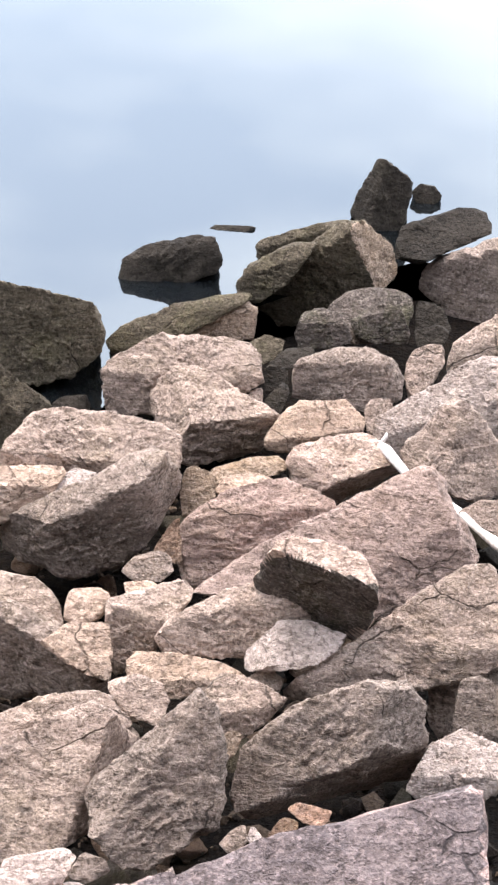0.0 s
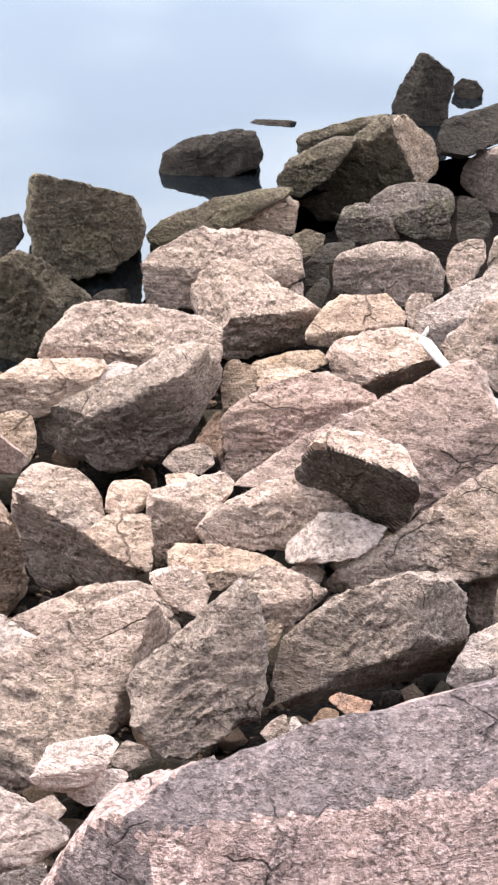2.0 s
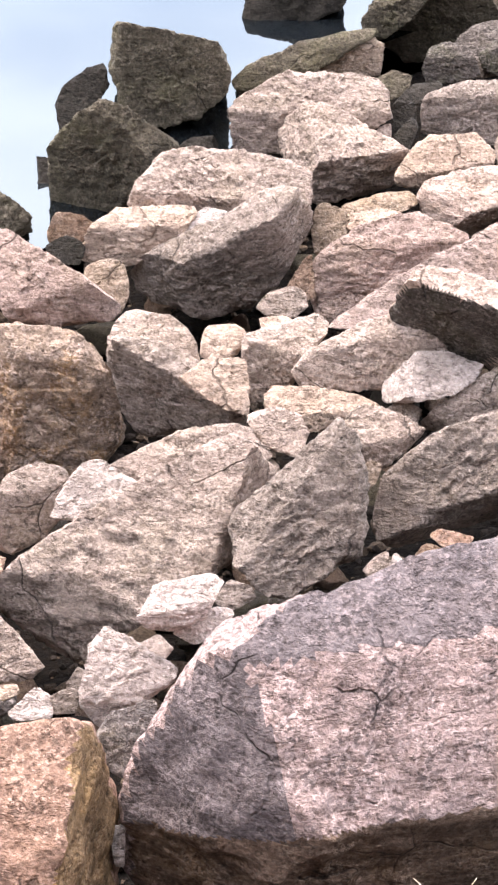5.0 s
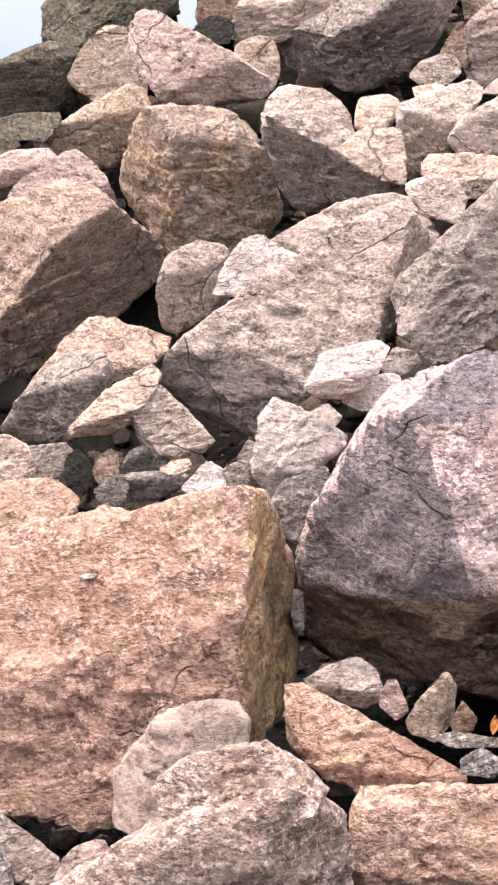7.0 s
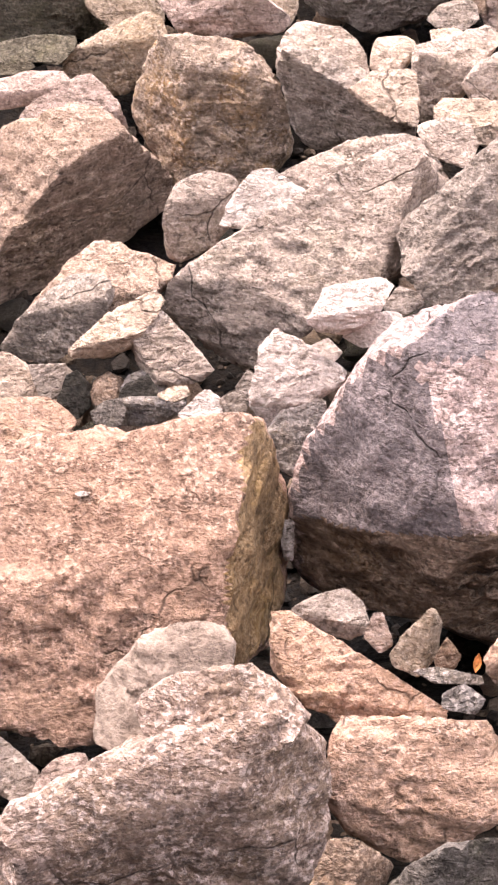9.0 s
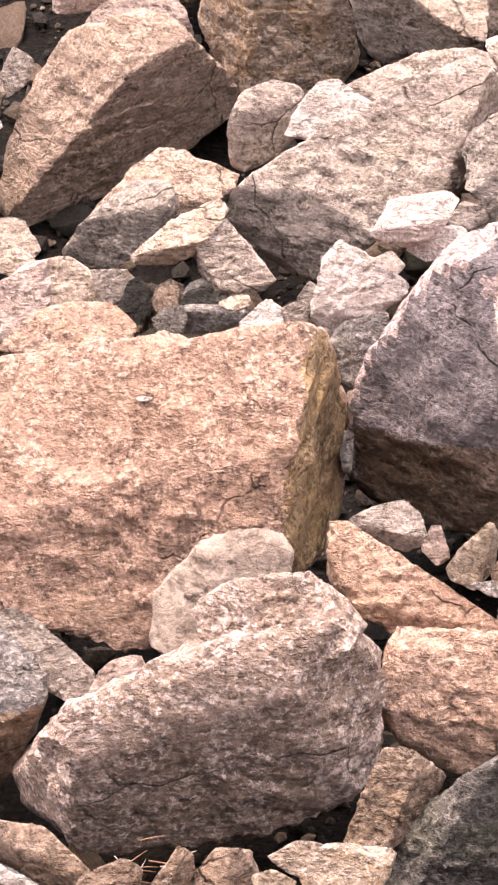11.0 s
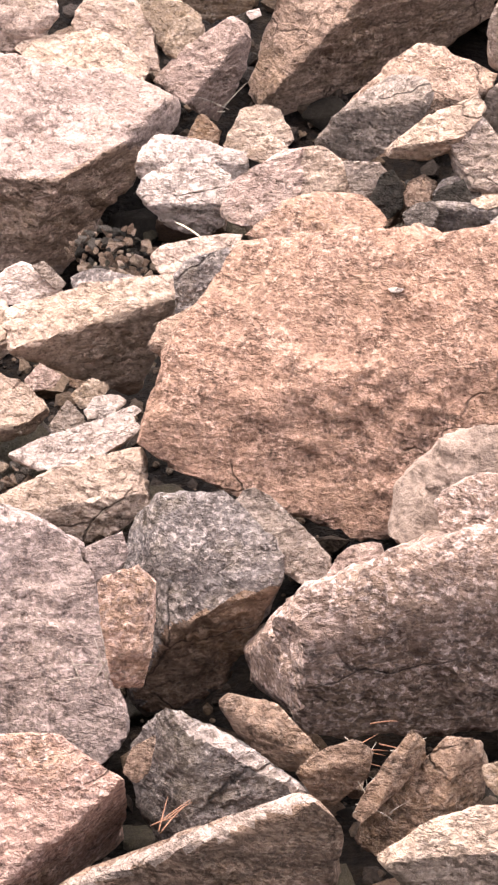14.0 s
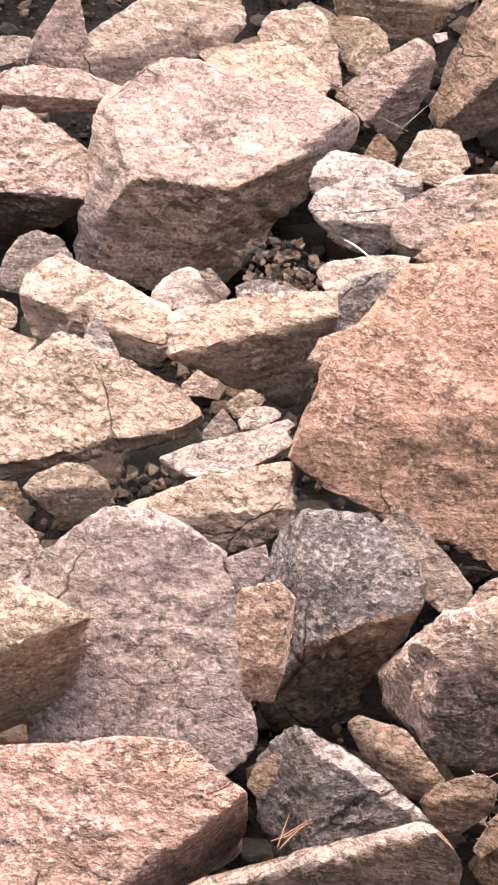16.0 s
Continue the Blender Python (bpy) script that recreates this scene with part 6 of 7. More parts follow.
boulder("apricot", "medium-sized apricot granite boulder wedged between larger ones", (-1.913, 7.068, 0.914), [(18, 58, 0.075), (-118, 22, 0.095), (-148, 34, 0.085), (-168, 35, 0.104), (158.4, 28.2, 0.191), (39, -49, 0.124), (19, -51, 0.075), (-6, -49, 0.096), (-166, -41, 0.075), (14.3, 41.1, 0.190)], 5)
boulder("tan", "medium-sized tan-brown gneiss boulder wedged between larger ones", (-1.747, 8.379, 0.569), [(0.0, 58.0, 0.128), (6.9, 22.6, 0.153), (-112.9, 31.7, 0.158), (-115.9, 33.8, 0.156), (-162.6, 48.1, 0.183), (158.7, 42.7, 0.194), (89.6, -19.4, 0.272), (56.9, -45.4, 0.157), (36.6, -52.1, 0.149), (-26.9, -46.8, 0.286), (-167.5, -38.7, 0.312)], 5, knocks=4)
boulder("grey", "medium-sized grey gneiss boulder with a broken front face", (-1.859, 8.092, 0.622), [(-8.0, 10.0, 0.091), (-42.1, 56.6, 0.128), (-108.9, 28.9, 0.134), (-120.6, 36.3, 0.108), (-178.0, 47.1, 0.184), (126.2, 21.3, 0.248), (81.0, -29.7, 0.139), (63.8, -42.1, 0.127), (-2.3, -52.7, 0.183), (-62.6, -20.1, 0.279), (-166.4, -39.3, 0.252)], 5, knocks=4)
boulder("cream", "medium-sized pale cream boulder wedged between larger ones", (-1.478, 7.443, 1.129), [(-15.0, 62.0, 0.067), (13.0, -7.2, 0.08), (-118.9, 33.9, 0.074), (-132.7, 40.5, 0.069), (122.4, 18.8, 0.215), (76.6, -32.1, 0.088), (55.1, -45.5, 0.076), (8.3, -53.7, 0.101), (-49.7, -33.6, 0.189), (-168.0, -39.7, 0.171)], 5, knocks=4)
boulder("beige", "medium-sized beige-grey gneiss boulder with a broken front face", (-1.269, 7.405, 1.034), [(12.0, 42.0, 0.082), (-44.9, -4.1, 0.103), (-126.3, 37.1, 0.173), (129.4, 25.1, 0.103), (68.9, -35.7, 0.148), (12.6, -53.0, 0.087), (-15.2, -50.3, 0.092), (-65.1, -21.3, 0.112), (-169.5, -40.4, 0.187)], 5, knocks=4)
boulder("slate", "small grey speckled boulder with a broken front face", (-1.325, 7.17, 0.981), [(0.0, 72.0, 0.072), (4.3, 5.1, 0.045), (-151.6, 43.6, 0.069), (-174.7, 44.6, 0.047), (94.1, -12.7, 0.143), (41.6, -48.2, 0.065), (8.4, -52.1, 0.061), (-75.9, -8.0, 0.128), (-168.7, -41.5, 0.129)], 4, knocks=4)
boulder("cream", "small pale cream stone wedged between larger ones", (-1.203, 7.182, 1.056), [(10, 50, 0.018), (-141, 30, 0.036), (-167, 35, 0.030), (116, -3, 0.042), (42, -47, 0.019), (-19, -48, 0.030), (-170, -41, 0.018), (10, 41, 0.045)], 4, name="stone", category="stone", group="small stones of the shore")
boulder("white", "small whitish quartz stone wedged between larger ones", (-1.099, 7.099, 1.051), [(10, 50, 0.031), (-125, 22, 0.051), (139, 19, 0.081), (106, -13, 0.072), (16, -51, 0.031), (-49, -34, 0.067), (-171, -41, 0.031), (9, 41, 0.075)], 4, name="stone", category="stone", group="small stones of the shore")
boulder("grey", "small grey gneiss stone wedged between larger ones", (-1.008, 7.134, 1.078), [(10, 40, 0.021), (-141, 30, 0.022), (138, 19, 0.074), (94, -26, 0.074), (9, -52, 0.048), (-83, -19, 0.023), (-172, -41, 0.021), (8, 41, 0.051)], 4, name="stone", category="stone", group="small stones of the shore")
boulder("grey", "small grey gneiss stone wedged between larger ones", (-0.961, 7.284, 1.040), [(10, 40, 0.017), (-116, 15, 0.021), (167, 33, 0.053), (106, -12, 0.040), (24, -51, 0.046), (-80, -24, 0.033), (-172, -41, 0.017), (8, 41, 0.042)], 4, name="stone", category="stone", group="small stones of the shore")
boulder("brown", "small brown gneiss stone wedged between larger ones", (-1.475, 7.246, 1.008), [(10, 40, 0.021), (-116, 19, 0.051), (165, 31, 0.033), (109, -14, 0.022), (20, -52, 0.058), (-77, -22, 0.076), (-168, -41, 0.021), (12, 41, 0.052)], 4, name="stone", category="stone", group="small stones of the shore")
boulder("dark", "small dark damp stone among the waterside rocks", (-1.321, 7.211, 1.037), [(10, 40, 0.029), (-105, 8, 0.086), (-145, 32, 0.058), (130, 11, 0.030), (102, -21, 0.031), (40, -48, 0.046), (-32, -43, 0.114), (-169, -41, 0.029), (11, 41, 0.071)], 4, name="stone", category="stone", group="small stones of the shore")
boulder("ochre", "medium-sized ochre-stained gneiss boulder with a broken front face", (-3.123, 9.401, 0.228), [(18, 0, 0.127), (26, 49, 0.127), (-167.8, 41.0, 0.218), (154.4, 29.4, 0.267), (126.5, 3.6, 0.346), (102.7, -29.1, 0.357), (45.9, -52.8, 0.271), (-21.1, -49.5, 0.164), (-86, -3, 0.129), (-162, -36, 0.127), (17.6, 35.8, 0.257)], 5)
boulder("grey", "small grey gneiss boulder wedged between larger ones", (-2.684, 9.550, 0.218), [(13, 40, 0.042), (-103, 14, 0.074), (157, 31, 0.124), (103, -28, 0.044), (63, -47, 0.043), (-73, -25, 0.067), (-164, -36, 0.042), (16, 36, 0.102)], 4)
boulder("beige", "medium-sized beige-grey gneiss boulder wedged between larger ones", (0.985, 13.462, 0.128), [(-5, 40, 0.066), (-109, -1, 0.080), (-143.2, 38.2, 0.155), (178.9, 48.6, 0.204), (97, -8, 0.120), (86, -30, 0.066), (13, -63, 0.108), (-100, -19, 0.067), (176, -28, 0.066), (-4.2, 27.9, 0.163)], 4)
boulder("beige", "medium-sized beige-grey gneiss boulder with a broken front face", (1.503, 13.932, 0.193), [(-10, 20, 0.121), (-29, 45, 0.121), (-112.3, 3.1, 0.272), (-134, 32, 0.148), (-143, 38, 0.134), (-174, 49, 0.124), (100, 1, 0.120), (47.4, -52.6, 0.203), (-100.9, -19.1, 0.355), (174, -27, 0.120), (-5.6, 27.2, 0.261)], 4)
boulder("pale", "large pale grey boulder with a broken front face", (1.366, 12.857, 0.342), [(-10.0, 15.0, 0.195), (-29.1, 41.9, 0.195), (-107.1, -3.8, 0.595), (-133.5, 30.3, 0.301), (-137.7, 33.6, 0.266), (-141.8, 36.4, 0.246), (-160.3, 44.8, 0.228), (175.4, 48.5, 0.230), (99.5, 1.0, 0.200), (55.0, -44.9, 0.247), (26.0, -59.5, 0.268), (12.3, -62.1, 0.316), (-20.3, -62.0, 0.456), (175.0, -28.8, 0.195), (-5.0, 28.8, 0.423)], 5)
boulder("beige", "medium-sized beige-grey gneiss boulder with a broken front face", (1.133, 12.137, 0.433), [(15.0, 35.0, 0.149), (-35.9, 34.6, 0.143), (-117.0, 27.7, 0.22), (-122.3, 33.4, 0.223), (160.4, 55.1, 0.28), (115.2, 34.6, 0.23), (91.6, 3.8, 0.262), (27.0, -58.0, 0.267), (-32.6, -59.0, 0.206), (-47.2, -54.4, 0.199), (-79.8, -27.6, 0.264), (175.8, -31.1, 0.353)], 5, knocks=4)
boulder("cream", "medium-sized pale cream boulder wedged between larger ones", (1.118, 13.011, 0.195), [(-5, 50, 0.076), (-116, 9, 0.076), (-137, 33, 0.116), (168.9, 47.7, 0.176), (96, -8, 0.142), (61, -41, 0.076), (-35, -60, 0.106), (175, -29, 0.076), (-4.9, 28.6, 0.196)], 4)
boulder("beige", "medium-sized beige-grey gneiss boulder wedged between larger ones", (1.324, 11.502, 0.385), [(-0, 45, 0.066), (-140, 32, 0.140), (179, 45, 0.134), (120.5, 26.3, 0.153), (35, -54, 0.066), (-68, -43, 0.066), (174, -31, 0.066), (-6.5, 31.0, 0.152)], 4)
boulder("grey", "medium-sized grey gneiss boulder with a broken front face", (0.561, 13.403, 0.135), [(0.0, 12.0, 0.144), (-11.6, 67.3, 0.194), (-109.2, 23.3, 0.288), (-146.7, 51.6, 0.179), (-176.2, 56.9, 0.172), (138.0, 49.3, 0.215), (114.4, 32.6, 0.273), (89.7, -3.7, 0.326), (39.7, -56.9, 0.212), (-9.0, -63.5, 0.169), (-18.5, -62.6, 0.18), (-87.7, -11.7, 0.337), (178.7, -29.6, 0.345)], 5, knocks=4)
boulder("beige", "small beige-grey gneiss stone wedged between larger ones", (0.729, 12.824, 0.184), [(-0, 40, 0.045), (-117, 13, 0.086), (-158, 44, 0.128), (114, 18, 0.127), (90, -23, 0.045), (12, -63, 0.059), (-97, -21, 0.045), (177, -29, 0.045), (-3, 29, 0.107)], 4, name="stone", category="stone", group="small stones of the shore")
boulder("cream", "medium-sized pale cream boulder with a broken front face", (0.359, 12.622, 0.236), [(0.0, 48.0, 0.11), (9.0, 1.3, 0.13), (-107.0, 19.8, 0.186), (-125.6, 39.2, 0.152), (-166.6, 55.0, 0.148), (123.2, 38.6, 0.246), (84.4, -14.2, 0.272), (38.6, -56.7, 0.099), (35.1, -57.9, 0.096), (-6.5, -62.4, 0.144), (-90.8, -5.3, 0.243), (179.6, -30.8, 0.261)], 5, knocks=4)
boulder("olive", "small olive-brown weathered boulder among the waterside rocks", (0.048, 13.650, 0.108), [(-0, 45, 0.050), (-137, 37, 0.094), (160, 46, 0.118), (95, -20, 0.091), (49, -55, 0.051), (-68, -40, 0.050), (180, -28, 0.050), (-0, 28, 0.118)], 4)
boulder("dark", "small dark damp boulder among the waterside rocks", (0.198, 13.576, 0.130), [(-0, 60, 0.049), (-121, 22, 0.050), (-167, 47, 0.064), (101.8, -5.0, 0.163), (42, -58, 0.050), (-47, -55, 0.116), (179, -28, 0.049), (-0.8, 28.1, 0.167)], 4)
boulder("dark", "small dark damp stone among the waterside rocks", (0.118, 13.270, 0.126), [(-0, 40, 0.037), (-142, 38, 0.062), (103, -4, 0.089), (45, -56, 0.037), (-93, -25, 0.038), (179, -29, 0.037), (-1, 29, 0.086)], 4, name="stone", category="stone", group="small stones of the shore")
boulder("beige", "small beige-grey gneiss stone wedged between larger ones", (0.045, 13.055, 0.150), [(-0, 40, 0.021), (-145, 40, 0.055), (101, -8, 0.025), (-6, -64, 0.021), (-91, -28, 0.040), (180, -29, 0.021), (-0, 29, 0.052)], 3, name="stone", category="stone", group="small stones of the shore")
boulder("dark", "small dark damp boulder among the waterside rocks", (0.147, 13.036, 0.135), [(-0, 40, 0.042), (-122, 22, 0.051), (107, 3, 0.088), (91, -27, 0.042), (12, -63, 0.077), (-94, -23, 0.042), (179, -29, 0.042), (-1, 29, 0.107)], 4)
boulder("ochre", "medium-sized ochre-stained gneiss boulder wedged between larger ones", (0.032, 12.116, 0.227), [(-0, 60, 0.061), (-151, 41, 0.070), (-162, 44, 0.073), (113.7, 12.5, 0.204), (45, -53, 0.061), (2, -62, 0.061), (-54, -48, 0.148), (-180, -31, 0.061), (0.0, 30.6, 0.180)], 4)
boulder("ochre", "small ochre-stained gneiss boulder wedged between larger ones", (-0.240, 11.836, 0.176), [(-0, 40, 0.053), (-102, -5, 0.067), (-147.0, 39.5, 0.193), (145.8, 37.8, 0.189), (103, -7, 0.109), (70, -36, 0.054), (-4, -61, 0.067), (-94, -18, 0.055), (-179, -31, 0.053), (1, 31, 0.126)], 4)
boulder("cream", "small pale cream boulder wedged between larger ones", (-0.060, 11.887, 0.257), [(-0, 60, 0.049), (-111, 8, 0.050), (-161, 43, 0.068), (170, 45, 0.106), (68, -37, 0.121), (23, -60, 0.049), (-48, -51, 0.050), (-180, -31, 0.049), (0, 31, 0.133)], 4)
boulder("brown", "small brown gneiss boulder wedged between larger ones", (-0.311, 11.169, 0.293), [(-0, 40, 0.040), (-115, 14, 0.085), (-142, 36, 0.148), (105, -5, 0.041), (-8, -60, 0.040), (-59, -42, 0.051), (-178, -32, 0.040), (2, 32, 0.094)], 4)
boulder("beige", "small beige-grey gneiss stone wedged between larger ones", (0.128, 8.074, 1.008), [(-0, 40, 0.024), (-125, 17, 0.030), (-147, 31, 0.048), (111, 5, 0.076), (61, -34, 0.039), (-54, -40, 0.024), (179, -39, 0.024), (-1, 39, 0.057)], 4, name="stone", category="stone", group="small stones of the shore")
boulder("white", "small whitish quartz stone wedged between larger ones", (0.238, 8.074, 1.033), [(-0, 40, 0.020), (-113, 4, 0.041), (125, 19, 0.024), (55, -38, 0.041), (-76, -39, 0.020), (179, -39, 0.020), (-1, 39, 0.048)], 4, name="stone", category="stone", group="small stones of the shore")
boulder("cream", "small pale cream stone wedged between larger ones", (0.410, 8.036, 1.044), [(-0, 50, 0.029), (-139, 25, 0.029), (140, 29, 0.093), (79, -32, 0.029), (19, -52, 0.029), (-38, -48, 0.071), (177, -39, 0.030), (-3, 39, 0.079)], 4, name="stone", category="stone", group="small stones of the shore")
boulder("apricot", "small apricot granite stone wedged between larger ones", (0.422, 8.331, 0.980), [(-0, 45, 0.028), (-145, 30, 0.053), (167, 38, 0.038), (79, -32, 0.085), (-18, -54, 0.033), (-52, -43, 0.028), (177, -38, 0.028), (-3, 38, 0.070)], 4, name="stone", category="stone", group="small stones of the shore")
boulder("brown", "small brown gneiss stone wedged between larger ones", (0.301, 8.113, 0.994), [(-0, 40, 0.029), (-122, 13, 0.031), (-178, 38, 0.104), (96, -12, 0.079), (40, -46, 0.031), (-62, -36, 0.029), (178, -39, 0.029), (-2, 39, 0.068)], 4, name="stone", category="stone", group="small stones of the shore")
boulder("white", "small whitish quartz stone wedged between larger ones", (0.191, 7.902, 1.061), [(-0, 55, 0.025), (-146, 29, 0.024), (132, 23, 0.103), (56, -37, 0.024), (-15, -53, 0.024), (179, -39, 0.032), (-1, 39, 0.066)], 4, name="stone", category="stone", group="small stones of the shore")
boulder("cream", "small pale cream stone wedged between larger ones", (-0.007, 7.750, 0.993), [(-0, 45, 0.032), (-115, 8, 0.082), (-144, 29, 0.077), (170, 36, 0.064), (82, -31, 0.047), (24, -51, 0.032), (-56, -37, 0.090), (-180, -39, 0.032), (0, 39, 0.078)], 4, name="stone", category="stone", group="small stones of the shore")
boulder("white", "small whitish quartz stone wedged between larger ones", (-0.149, 7.706, 0.998), [(-0, 45, 0.018), (-134, 24, 0.034), (128, 19, 0.046), (60, -36, 0.018), (-56, -37, 0.018), (-179, -40, 0.018), (1, 40, 0.041)], 3, name="stone", category="stone", group="small stones of the shore")
boulder("dark", "small dark damp stone among the waterside rocks", (-0.427, 7.744, 0.975), [(-0, 40, 0.027), (-118, 14, 0.065), (150, 30, 0.045), (98, -16, 0.027), (19, -52, 0.048), (-74, -35, 0.084), (-177, -40, 0.027), (3, 40, 0.065)], 4, name="stone", category="stone", group="small stones of the shore")
boulder("grey", "small grey gneiss stone wedged between larger ones", (-0.407, 7.618, 1.241), [(6, 40, 0.026), (-118, 14, 0.026), (167, 34, 0.043), (123, 11, 0.078), (45, -45, 0.065), (-24, -49, 0.057), (-176, -40, 0.026), (4, 40, 0.062)], 4, name="stone", category="stone", group="small stones of the shore")
boulder("white", "small whitish quartz stone wedged between larger ones", (-0.635, 7.154, 1.333), [(6, 45, 0.021), (-147, 31, 0.050), (137, 19, 0.047), (78, -39, 0.037), (-21, -48, 0.021), (-74, -31, 0.036), (-173, -42, 0.021), (7, 42, 0.051)], 4, name="stone", category="stone", group="small stones of the shore")
boulder("white", "small whitish quartz stone wedged between larger ones", (-0.094, 7.520, 1.280), [(6, 45, 0.015), (-130, 22, 0.021), (111, 1, 0.040), (47, -43, 0.016), (-54, -37, 0.015), (-178, -40, 0.015), (2, 40, 0.036)], 3, name="stone", category="stone", group="small stones of the shore")
boulder("pale", "small pale grey boulder wedged between larger ones", (-0.629, 5.964, 1.580), [(19, 15, 0.019), (-169, 31, 0.031), (112, -6, 0.019), (102, -15, 0.050), (-19.6, -43.7, 0.182), (-94, -8, 0.019), (-172, -45, 0.086), (8, 45, 0.073)], 4)
boulder("slate", "small grey speckled boulder wedged between larger ones", (-2.523, 6.578, 0.902), [(18, 62, 0.036), (-140, 32, 0.075), (179, 31, 0.037), (63, -42, 0.077), (17, -50, 0.036), (-49, -40, 0.107), (-159, -42, 0.037), (21, 42, 0.099)], 4)
boulder("grey", "small grey gneiss stone wedged between larger ones", (-2.805, 6.649, 0.818), [(18, 50, 0.020), (-136, 32, 0.055), (148, 16, 0.020), (81, -33, 0.072), (-49, -39, 0.020), (-158, -42, 0.028), (22, 42, 0.064)], 4, name="stone", category="stone", group="small stones of the shore")
boulder("cream2", "medium-sized pale buff boulder wedged between larger ones", (-2.305, 6.746, 0.899), [(18, 58, 0.055), (-118, 23, 0.091), (-154, 34, 0.078), (-174, 34, 0.129), (67, -39, 0.083), (56, -44, 0.055), (-2, -49, 0.055), (-63, -30, 0.074), (-162, -42, 0.055), (18, 42, 0.137)], 4)
boulder("brown", "small brown gneiss stone wedged between larger ones", (-2.540, 7.810, 0.580), [(18, 40, 0.031), (-101, 12, 0.060), (146, 20, 0.089), (107, -23, 0.058), (30, -53, 0.032), (-41, -36, 0.045), (-162, -39, 0.031), (18, 39, 0.076)], 4, name="stone", category="stone", group="small stones of the shore")
boulder("white", "small whitish quartz stone wedged between larger ones", (-2.676, 9.085, 0.285), [(18, 45, 0.014), (-149, 38, 0.026), (130, 8, 0.039), (54, -50, 0.014), (-63, -37, 0.014), (-164, -37, 0.014), (16, 37, 0.033)], 3, name="stone", category="stone", group="small stones of the shore")

# further stones
boulder("slate", "medium-sized grey speckled boulder wedged between larger ones", (-2.054, 6.269, 1.236), [(0.0, 35.0, 0.073), (-19.4, 58.7, 0.107), (-106.0, 27.0, 0.122), (-145.4, 42.6, 0.125), (121.7, 9.7, 0.119), (74.4, -34.9, 0.112), (37.9, -48.8, 0.102), (-1.0, -48.9, 0.114), (-72.2, -4.6, 0.107), (-162.0, -42.9, 0.174)], 5, knocks=4)
boulder("tan", "small tan-brown gneiss boulder wedged between larger ones", (-2.048, 6.058, 1.245), [(0.0, 58.0, 0.059), (17.7, 14.7, 0.068), (-91.4, 15.2, 0.114), (-133.1, 38.9, 0.071), (-176.2, 41.9, 0.093), (99.0, -14.5, 0.12), (58.3, -43.0, 0.049), (57.8, -43.1, 0.051), (-32.9, -36.8, 0.138), (-161.4, -43.7, 0.141)], 4, knocks=4)
boulder("ashrose", "small ash-rose granite stone wedged between larger ones", (-1.802, 4.46, 1.878), [(10.0, 42.0, 0.038), (-136.6, 35.6, 0.052), (125.1, 6.9, 0.058), (92.8, -20.6, 0.044), (38.5, -43.8, 0.054), (-64.5, -7.9, 0.066), (-158.2, -48.6, 0.087)], 4, knocks=4, name="stone", category="stone", group="small stones of the shore")
boulder("apricot", "medium-sized apricot granite boulder wedged between larger ones", (0.221, 5.038, 2.066), [(5.0, 48.0, 0.096), (8.2, 8.0, 0.077), (-119.7, 20.1, 0.12), (-138.0, 30.1, 0.108), (-171.0, 38.7, 0.143), (98.9, 4.5, 0.159), (38.8, -37.9, 0.173), (-29.7, -41.2, 0.137), (-66.2, -23.7, 0.142), (179.7, -48.0, 0.219)], 5, knocks=4)
boulder("olive", "medium-sized olive-brown weathered boulder wedged between larger ones", (-2.377, 11.876, -0.232), [(0.0, 15.0, 0.155), (-13.1, 58.5, 0.225), (-127.1, 45.8, 0.193), (169.2, 51.8, 0.254), (107.9, 3.4, 0.276), (61.5, -49.4, 0.212), (-4.9, -59.0, 0.247), (-83.6, 4.1, 0.304), (-167.7, -32.9, 0.377)], 5, knocks=4)
boulder("brown", "small brown gneiss stone wedged between larger ones", (-1.502, 7.321, 0.937), [(0.0, 40.0, 0.038), (40.5, 29.2, 0.049), (-90.9, 9.8, 0.059), (-131.9, 38.9, 0.057), (156.4, 38.5, 0.062), (110.9, 3.6, 0.062), (71.0, -35.8, 0.059), (9.3, -52.4, 0.056), (-54.9, -28.5, 0.063), (-167.1, -41.2, 0.087)], 4, knocks=4, name="stone", category="stone", group="small stones of the shore")
boulder("slate", "small grey speckled stone wedged between larger ones", (-1.371, 7.325, 0.952), [(0.0, 45.0, 0.043), (1.8, -0.1, 0.044), (-105.1, 22.5, 0.068), (-145.4, 42.7, 0.063), (149.3, 35.8, 0.06), (109.0, 2.9, 0.097), (21.7, -52.1, 0.05), (-4.6, -51.3, 0.052), (-73.5, -10.6, 0.083), (-168.1, -41.3, 0.1)], 4, knocks=4, name="stone", category="stone", group="small stones of the shore")
boulder("dark", "small dark damp stone wedged between larger ones", (-1.614, 7.223, 0.975), [(15.0, 35.0, 0.046), (67.5, 29.3, 0.063), (-95.2, 15.2, 0.053), (-133.6, 40.0, 0.082), (131.4, 22.9, 0.073), (104.2, -5.1, 0.063), (70.4, -36.7, 0.071), (-9.5, -49.9, 0.083), (-75.8, -5.9, 0.067), (-166.1, -41.3, 0.105)], 4, knocks=4, name="stone", category="stone", group="small stones of the shore")
boulder("mossy", "small dark mossy stone wedged between larger ones", (-1.45, 7.088, 1.014), [(0.0, 45.0, 0.038), (-127.8, 36.7, 0.054), (-157.2, 44.1, 0.055), (118.1, 11.2, 0.065), (90.6, -18.7, 0.052), (33.8, -50.0, 0.06), (-32.4, -42.5, 0.057), (-66.5, -17.0, 0.063), (-167.1, -41.8, 0.087)], 4, knocks=4, name="stone", category="stone", group="small stones of the shore")
